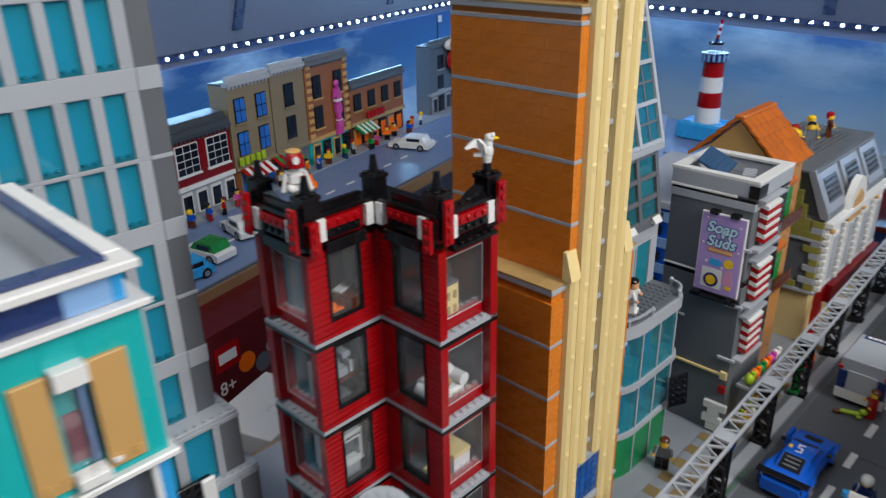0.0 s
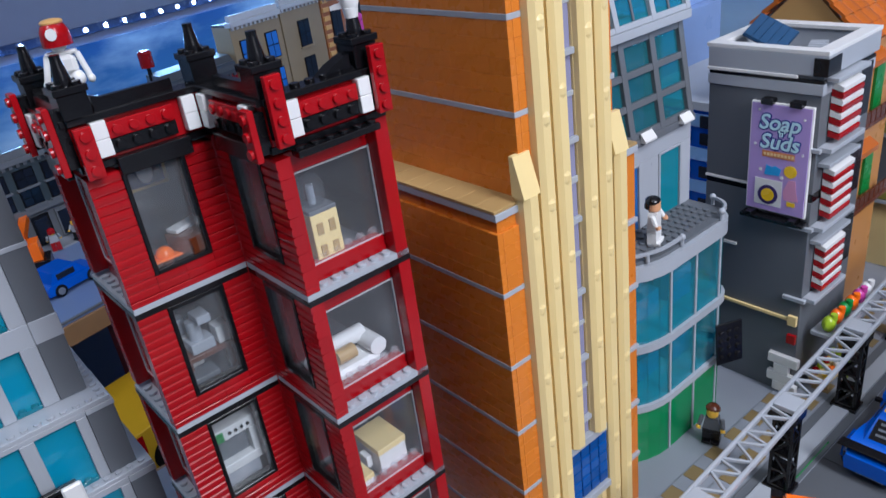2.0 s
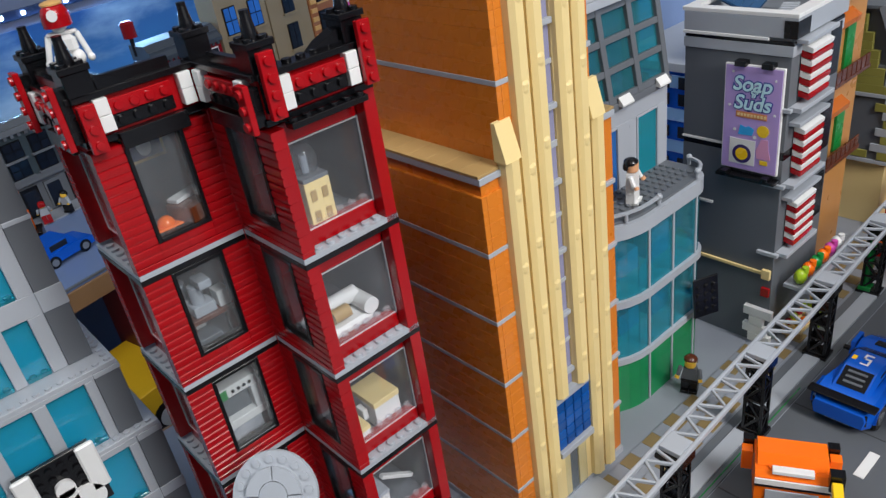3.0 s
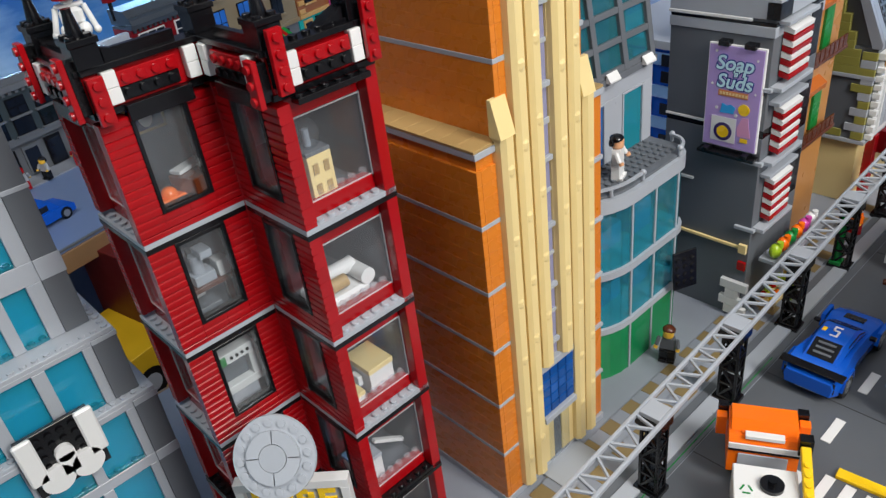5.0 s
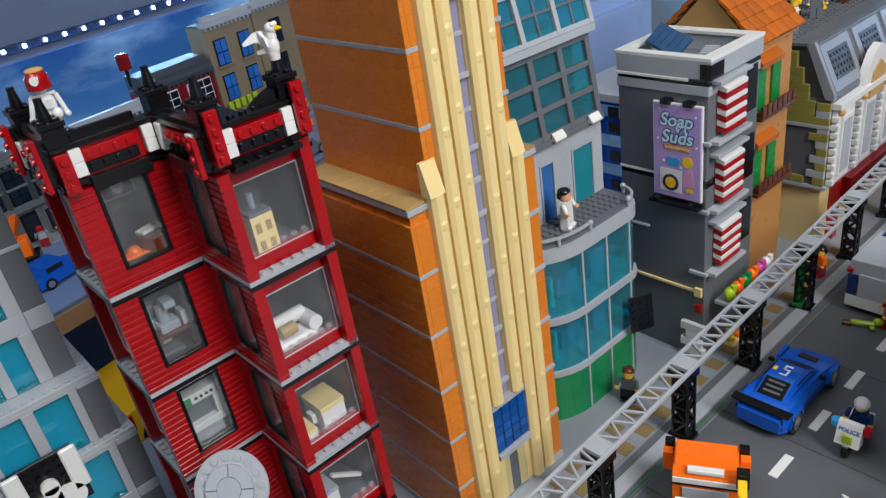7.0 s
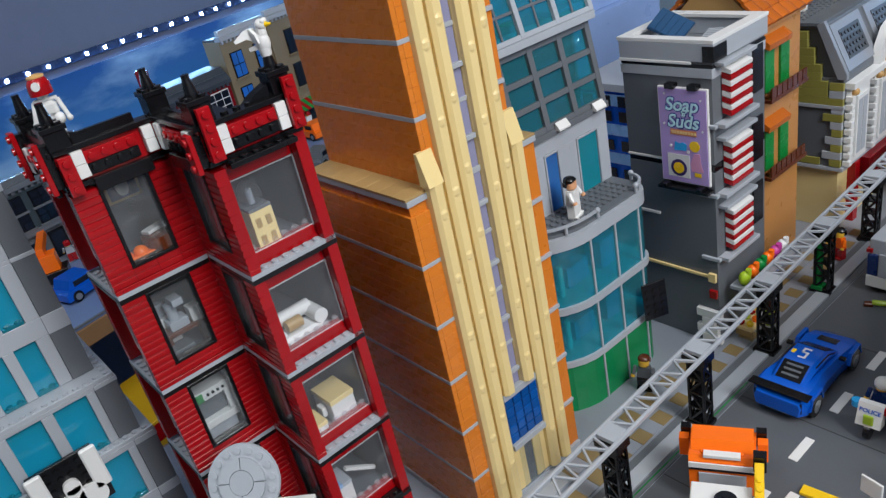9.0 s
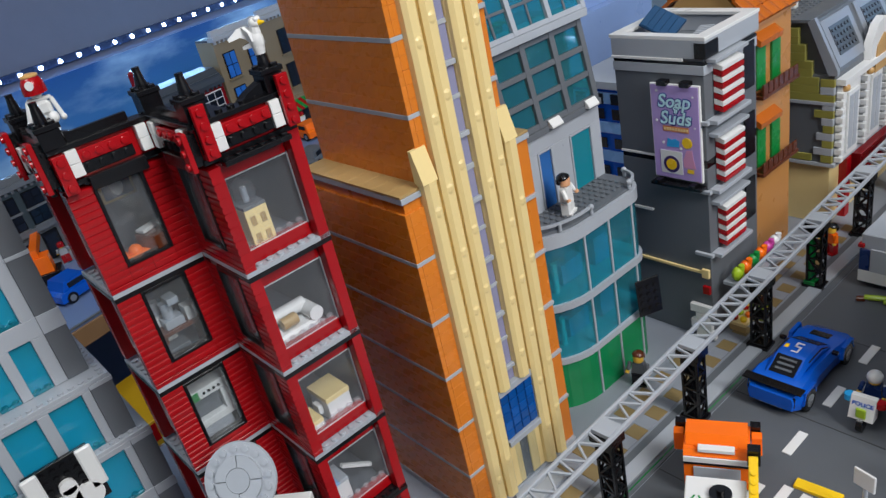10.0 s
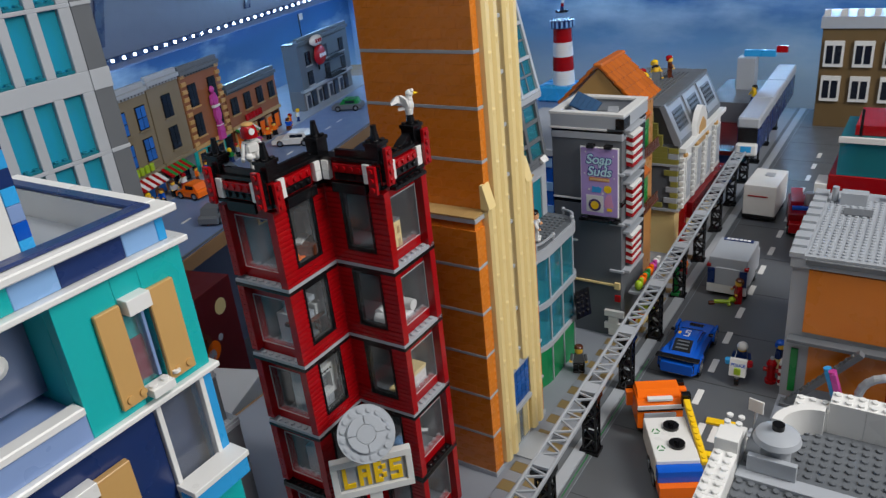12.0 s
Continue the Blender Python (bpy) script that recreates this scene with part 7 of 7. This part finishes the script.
# lighthouse, far houses and platform
lh = thing("lighthouse", "red and white banded lighthouse with a dark lantern", "lighthouse", (-0.545, 1.70, 0.0))
boxpart("rock", AZURE, lh, -0.07, -0.05, -0.004, 0.07, 0.05, 0.045, 0.006)
zz = 0.045
for k, mt in enumerate((WHITE, WHITE, RED, RED, WHITE, WHITE, RED, RED)):
    M().use(mt).cyl((0, 0, zz), 0.034 - 0.0008 * k, 0.021, n=18, r2=0.0334 - 0.0008 * k).done("band", lh)
    zz += 0.0212
M().use(DBLUE).cyl((0, 0, zz), 0.037, 0.022, n=18).done("gallery", lh)
M().use(CLEAR).cyl((0, 0, zz + 0.022), 0.018, 0.022, n=14).use(BLACK).cyl((0, 0, zz + 0.044), 0.020, 0.006, n=14).done("lantern", lh)
sp2 = M().use(DBLUE).cyl((0, 0, 0), 0.007, 0.012, n=10, r2=0.004)
for k in range(5):
    sp2.use(WHITE if k % 2 else RED).cyl((0, 0, 0.012 + k * 0.010), 0.0045, 0.0098, n=10)
sp2 = sp2.done("spire", lh, "red and white banded jib")
sp2.matrix_basis = pose(0, 0, zz + 0.05, 0, 14, -30)
for k in range(16):
    piece("baluster", "lhbal", lambda: M().use(LBLUE).box(-0.0012, -0.003, 0.002, 0.0008, 0.003, 0.019), lh, pose(0.0372 * math.cos(k * math.pi / 8), 0.0372 * math.sin(k * math.pi / 8), zz, 0, 0, k * 22.5))
boxpart("island", BROAD, None, -0.74, 1.50, -0.03, -0.31, 1.85, -0.005, 0.004, "")
tagged(bpy.data.objects["island"], "dark blue plate base under the lighthouse", "base plate")
ut = thing("far_house", "tall olive-brown house with white ornate bay windows", "building", (0.245, 1.60, 0.0))
boxpart("wall", plastic("umber wall plastic", "6e5a3c", 0.3, 0.12), ut, -0.06, -0.05, 0.0, 0.20, 0.06, 0.235)
boxpart("roof", LG, ut, -0.065, -0.055, 0.2352, 0.20, 0.06, 0.262)
for r in range(2):
    for c in range(4):
        x, z = -0.052 + c * 0.062, 0.065 + r * 0.082
        w = boxpart("bay", WHITE, ut, x, -0.058, z, x + 0.042, -0.0502, z + 0.06)
        for a in range(2):
            boxpart("pane", PANE_D, w, x + 0.005 + a * 0.018, -0.0592, z + 0.008, x + 0.019 + a * 0.018, -0.0581, z + 0.05)
for k in range(7):
    piece("cresting", "cres", lambda: M().use(WHITE).box(0, 0, 0, 0.014, 0.006, 0.016), ut, pose(-0.06 + k * 0.034, -0.053, 0.2625))
pl = thing("station", "far station platform with coloured figures and a blue crane arm", "platform", (0.045, 1.40, 0.0))
boxpart("deck", DG, pl, -0.06, -0.10, 0.0, 0.05, 0.12, 0.116)
boxpart("tower", LG, pl, -0.02, 0.02, 0.1162, 0.02, 0.06, 0.19)
boxpart("arm", AZURE, pl, -0.01, 0.04, 0.1902, 0.06, 0.05, 0.205)
boxpart("arm_tip", RED, pl, 0.0602, 0.04, 0.2, 0.085, 0.05, 0.215)
sh = thing("shop_row", "low shop row with dark red awnings by the rail", "building", (0.075, 1.10, 0.0))
boxpart("wall", DBLUE, sh, -0.08, 0, 0, 0.02, 0.22, 0.06)
boxpart("roof", DRED, sh, -0.085, -0.004, 0.0602, 0.03, 0.22, 0.07)
boxpart("window", TURQ, sh, 0.0202, 0.02, 0.01, 0.022, 0.20, 0.05)
bp2 = thing("blue_house", "blue and white far house between the towers", "building", (-0.12, 0.62, 0.0))
boxpart("wall", BLUE, bp2, -0.07, -0.03, 0, 0.05, 0.20, 0.21)
for k in range(5):
    boxpart("band", LBLUE, bp2, -0.071, -0.0325, 0.03 + k * 0.04, 0.0505, -0.0302, 0.045 + k * 0.04)
    for i in range(4):
        boxpart("window", PANE_D, bp2, -0.06 + i * 0.028, -0.0345, 0.05 + k * 0.04 if k < 4 else 0.19, -0.044 + i * 0.028, -0.0326, 0.064 + k * 0.04 if k < 4 else 0.204)
boxpart("roof", LG, bp2, -0.075, -0.035, 0.2102, 0.055, 0.20, 0.22)
sbh = thing("blue_house", "sand blue stepped far house behind the bay house", "building", (-0.19, 0.60, 0.0))
boxpart("wall", SAND, sbh, -0.10, -0.02, 0, 0.0, 0.18, 0.29)
m = M().use(LBLUE)
random.seed(5)
for k in range(16):
    m.box(-0.098 + random.random() * 0.08, -0.0225, 0.02 + k * 0.017, -0.08 + random.random() * 0.08, -0.0201, 0.030 + k * 0.017)
m.done("wall_stones", sbh, "pale blue wall stones")
boxpart("gable", SAND, sbh, -0.085, -0.02, 0.2902, -0.015, 0.18, 0.31)

# ---- boxes stored in the gap between the tables ----
# Cardboard red lowered to put the gap's shade into the colour.
CARD = plastic("printed red cardboard darkened for shade", "560a0e", 0.4, 0.1)
b1 = thing("toy_box", "large red printed toy box stored under the table edge", "box", (-0.66, 0.07, -0.8), 12)
boxpart("box", CARD, b1, -0.10, 0, 0, 0.05, 0.33, 0.775, 0.001)
boxpart("logo_patch", RED, b1, 0.0502, 0.08, 0.70, 0.0508, 0.135, 0.745, 0)
boxpart("logo_patch", WHITE, b1, 0.0509, 0.088, 0.713, 0.0513, 0.127, 0.732, 0)
eight = words("8+", 0, 0, 0.034, WHITE, b1, 0, 0.0004, 0.0)
eight.matrix_basis = pose(0.0510, 0.100, 0.655, 90, 0, 90)
m = M().use(TAN)
random.seed(3)
for k in range(14):
    m.use(random.choice((TAN, DG, BROWN, LG, BORANGE))).cyl((0.0502, 0.14 + 0.17 * random.random(), 0.55 + 0.18 * random.random()), 0.006 + 0.016 * random.random(), 0.0006, 0, 12)
m.done("picture_print", b1, "printed coloured picture shapes")
b2 = thing("toy_box", "yellow and blue printed toy box with a wheel picture", "box", (-0.60, -0.10, -0.8), 14)
boxpart("box", plastic("printed yellow cardboard", "c9a21c", 0.4, 0.15), b2, -0.10, 0, 0, 0.05, 0.19, 0.655, 0.001)
boxpart("print_field", plastic("printed blue cardboard", "2c6fae", 0.4, 0.2), b2, 0.0502, 0.01, 0.50, 0.0507, 0.18, 0.57, 0)
M().use(BLACK).cyl((0.0502, 0.13, 0.60), 0.026, 0.0006, 0, 20).use(LG).cyl((0.0508, 0.13, 0.60), 0.015, 0.0005, 0, 16).use(RED).box(0.0502, 0.01, 0.62, 0.0508, 0.10, 0.65, 0).done("picture_print", b2, "printed wheel and red stripe")
b3 = thing("white_carton", "plain white carton lying between the tables", "box", (-0.47, 0.10, -0.8), 20)
boxpart("box", WHITE, b3, -0.06, 0, 0, 0.06, 0.15, 0.70, 0.001)
b4 = thing("toy_box", "dark grey and yellow printed toy box", "box", (-0.42, -0.08, -0.8), -8)
boxpart("box", DG, b4, -0.06, 0, 0, 0.06, 0.16, 0.66, 0.001)
boxpart("print_field", YELLOW, b4, -0.05, 0.02, 0.6602, 0.05, 0.08, 0.6606, 0)

# ---- things inside the red tower ----


def inside(name, label, cat, at, rz=0):
    ob = thing(name, label, cat)
    ob.matrix_basis = RT @ pose(*at, 0, 0, rz)
    return ob


z1, z2, z3, z4 = (k * FL + P + 0.0041 for k in (1, 2, 3, 4))
o = inside("cabinet", "tan two-door cabinet with a grey dome on it", "cabinet", (0.044, 0.024, z4))
boxpart("body", TAN, o, -0.008, -0.007, 0, 0.008, 0.009, 0.029)
for a in range(2):
    for b in range(2):
        boxpart("drawer", DTAN, o, 0.008, -0.0045 + a * 0.0072, 0.006 + b * 0.012, 0.0086, -0.0008 + a * 0.0072, 0.0125 + b * 0.012)
boxpart("lid", DG, o, -0.008, -0.007, 0.0291, 0.008, 0.009, 0.0315)
M().use(SMOKE).ball((-0.001, 0.001, 0.0385), 0.0075, 0.008, 0.010).use(LG).cyl((-0.001, 0.001, 0.0316), 0.002, 0.010, n=10).done("dome", o, "grey dome")
o = inside("brown_chest", "brown chest with a white cushion", "chest", (-0.016, -0.018, z4), 20)
boxpart("body", BROWN, o, -0.008, -0.012, 0, 0.012, 0.012, 0.020)
boxpart("cushion", WHITE, o, -0.008, -0.010, 0.0202, 0.000, 0.010, 0.0225)
boxpart("clasp", LG, o, 0.012, -0.004, 0.010, 0.0135, 0.004, 0.017)
o = inside("orange_bench", "orange cushioned bench with white feet", "bench", (-0.014, -0.040, z4))
M().use(BORANGE).box(-0.008, -0.012, 0.005, 0.006, 0.014, 0.011, 0.002).ball((-0.001, -0.006, 0.011), 0.005).ball((-0.001, 0.004, 0.011), 0.005).done("seat", o)
boxpart("feet", WHITE, o, -0.008, -0.012, 0, 0.006, 0.014, 0.0048)
pic = inside("painting", "small framed dark blue painting on the inner wall", "painting", (-0.054, -0.022, z4 + 0.036))
boxpart("frame", DTAN, pic, 0, -0.012, 0, 0.0016, 0.012, 0.026)
boxpart("canvas", DBLUE, pic, 0.0016, -0.010, 0.002, 0.0020, 0.010, 0.024, 0)
M().use(WHITE).ball((0.0021, 0, 0.010), 0.0006, 0.0045, 0.007).done("paint_shape", pic)
o = inside("sofa", "white padded sofa with round arms", "sofa", (0.036, 0.026, z3))
m = M().use(WHITE).box(-0.008, -0.014, 0, 0.010, 0.020, 0.008, 0.002)
m.done("seat", o)
for y in (-0.015, 0.019):
    M().use(WHITE).cyl((-0.008, y, 0.012), 0.0055, 0.018, 0, 14).done("arm", o)
M().use(WHITE).cyl((-0.006, -0.014, 0.016), 0.005, 0.033, 1, 14).done("back", o)
M().use(DTAN).cyl((0.004, -0.006, 0.014), 0.0045, 0.012, 1, 12).done("bolster", o)
o = inside("lab_table", "reddish-brown laboratory table with grey instruments", "table", (-0.022, -0.030, z3))
boxpart("tabletop", BROWN, o, -0.012, -0.016, 0.020, 0.008, 0.018, 0.0232)
for y in (-0.013, 0.012):
    boxpart("leg", BROWN, o, -0.004, y, 0, 0.002, y + 0.004, 0.0198)
m = M().use(LG).box(-0.006, -0.008, 0.0233, 0.006, 0.006, 0.030).cyl((0, -0.002, 0.030), 0.004, 0.012).box(-0.002, -0.002, 0.042, 0.010, 0.006, 0.047)
m.use(WHITE).box(-0.004, 0.008, 0.0233, 0.006, 0.016, 0.034)
m.done("instrument", o, "grey microscope-like instrument")
o = inside("crate_stack", "grey rough crates on the laboratory floor", "crate", (-0.018, -0.038, z3))
boxpart("crate", DG, o, -0.006, -0.008, 0, 0.008, 0.010, 0.012)
o = inside("bed", "white bed with a tan blanket and a tap", "bed", (0.034, 0.037, z2))
boxpart("frame", WHITE, o, -0.012, -0.008, 0, 0.014, 0.012, 0.017)
boxpart("blanket", TAN, o, -0.0125, -0.0085, 0.0172, 0.0145, 0.0125, 0.0215)
M().use(WHITE).box(-0.002, -0.0125, 0.006, 0.006, -0.0086, 0.014).done("tap", o)
o = inside("bed", "small white bed with a tan blanket", "bed", (0.042, 0.015, z2))
boxpart("frame", WHITE, o, -0.010, -0.006, 0, 0.009, 0.006, 0.009)
boxpart("blanket", TAN, o, -0.0105, -0.0065, 0.0092, 0.0095, 0.0065, 0.0125)
o = inside("stove", "white kitchen stove with an open dark oven and green panel", "stove", (-0.024, -0.034, z2))
m = M().use(WHITE).box(-0.012, -0.016, 0.016, 0.012, 0.018, 0.022).box(-0.012, -0.016, 0.040, 0.012, 0.018, 0.048).box(-0.012, -0.016, 0.0222, 0.012, -0.010, 0.0398).box(-0.012, 0.012, 0.0222, 0.012, 0.018, 0.0398)
m.done("body", o)
boxpart("panel", GREEN, o, 0.0122, -0.015, 0.0405, 0.0130, -0.004, 0.0475)
boxpart("oven", DG, o, -0.011, -0.0098, 0.0223, 0.006, 0.0118, 0.0397)
m = M().use(BLACK)
for k in range(4):
    m.cyl((0.0122, 0.0 + k * 0.004, 0.044), 0.0012, 0.0008, 0, 8)
m.done("knobs", o)
boxpart("foot", LG, o, -0.010, -0.012, 0, 0.010, 0.014, 0.0158)
o = inside("desk", "white desk with a blue top and a leaning white bar", "desk", (0.036, 0.016, z1))
boxpart("body", WHITE, o, -0.010, -0.010, 0, 0.010, 0.010, 0.020)
boxpart("top", LBLUE, o, -0.0105, -0.0105, 0.0202, 0.0105, 0.002, 0.0232)
boxpart("top", LG, o, -0.0105, 0.0022, 0.0202, 0.0105, 0.0105, 0.0232)
bar = boxpart("bar", WHITE, o, -0.002, 0, -0.0015, 0.002, 0.030, 0.0015)
bar.matrix_basis = pose(0.0, 0.012, 0.026, -35, 0, 0)
for k, (zz, lab) in enumerate(((z4, "grey inner shelf against the tower wall"), (z3, "grey laboratory shelf against the tower wall"), (z2, "white kitchen shelf against the tower wall"))):
    o = inside("shelf", lab, "shelf", (-0.045, 0.012, zz))
    boxpart("body", LG if k < 2 else WHITE, o, -0.006, -0.005, 0, 0.006, 0.007, 0.034)
# white items behind the outer clear panels
for zz in (z1, z2, z3):
    o = inside("cupboard", "white cupboard behind the clear panel", "cupboard", (-0.036, -0.036, zz))
    boxpart("body", WHITE, o, -0.010, -0.006, 0, 0.008, 0.006, 0.030)
    M().use(LG).cyl((0, 0, 0.0302), 0.004, 0.010, n=12).done("jar", o)
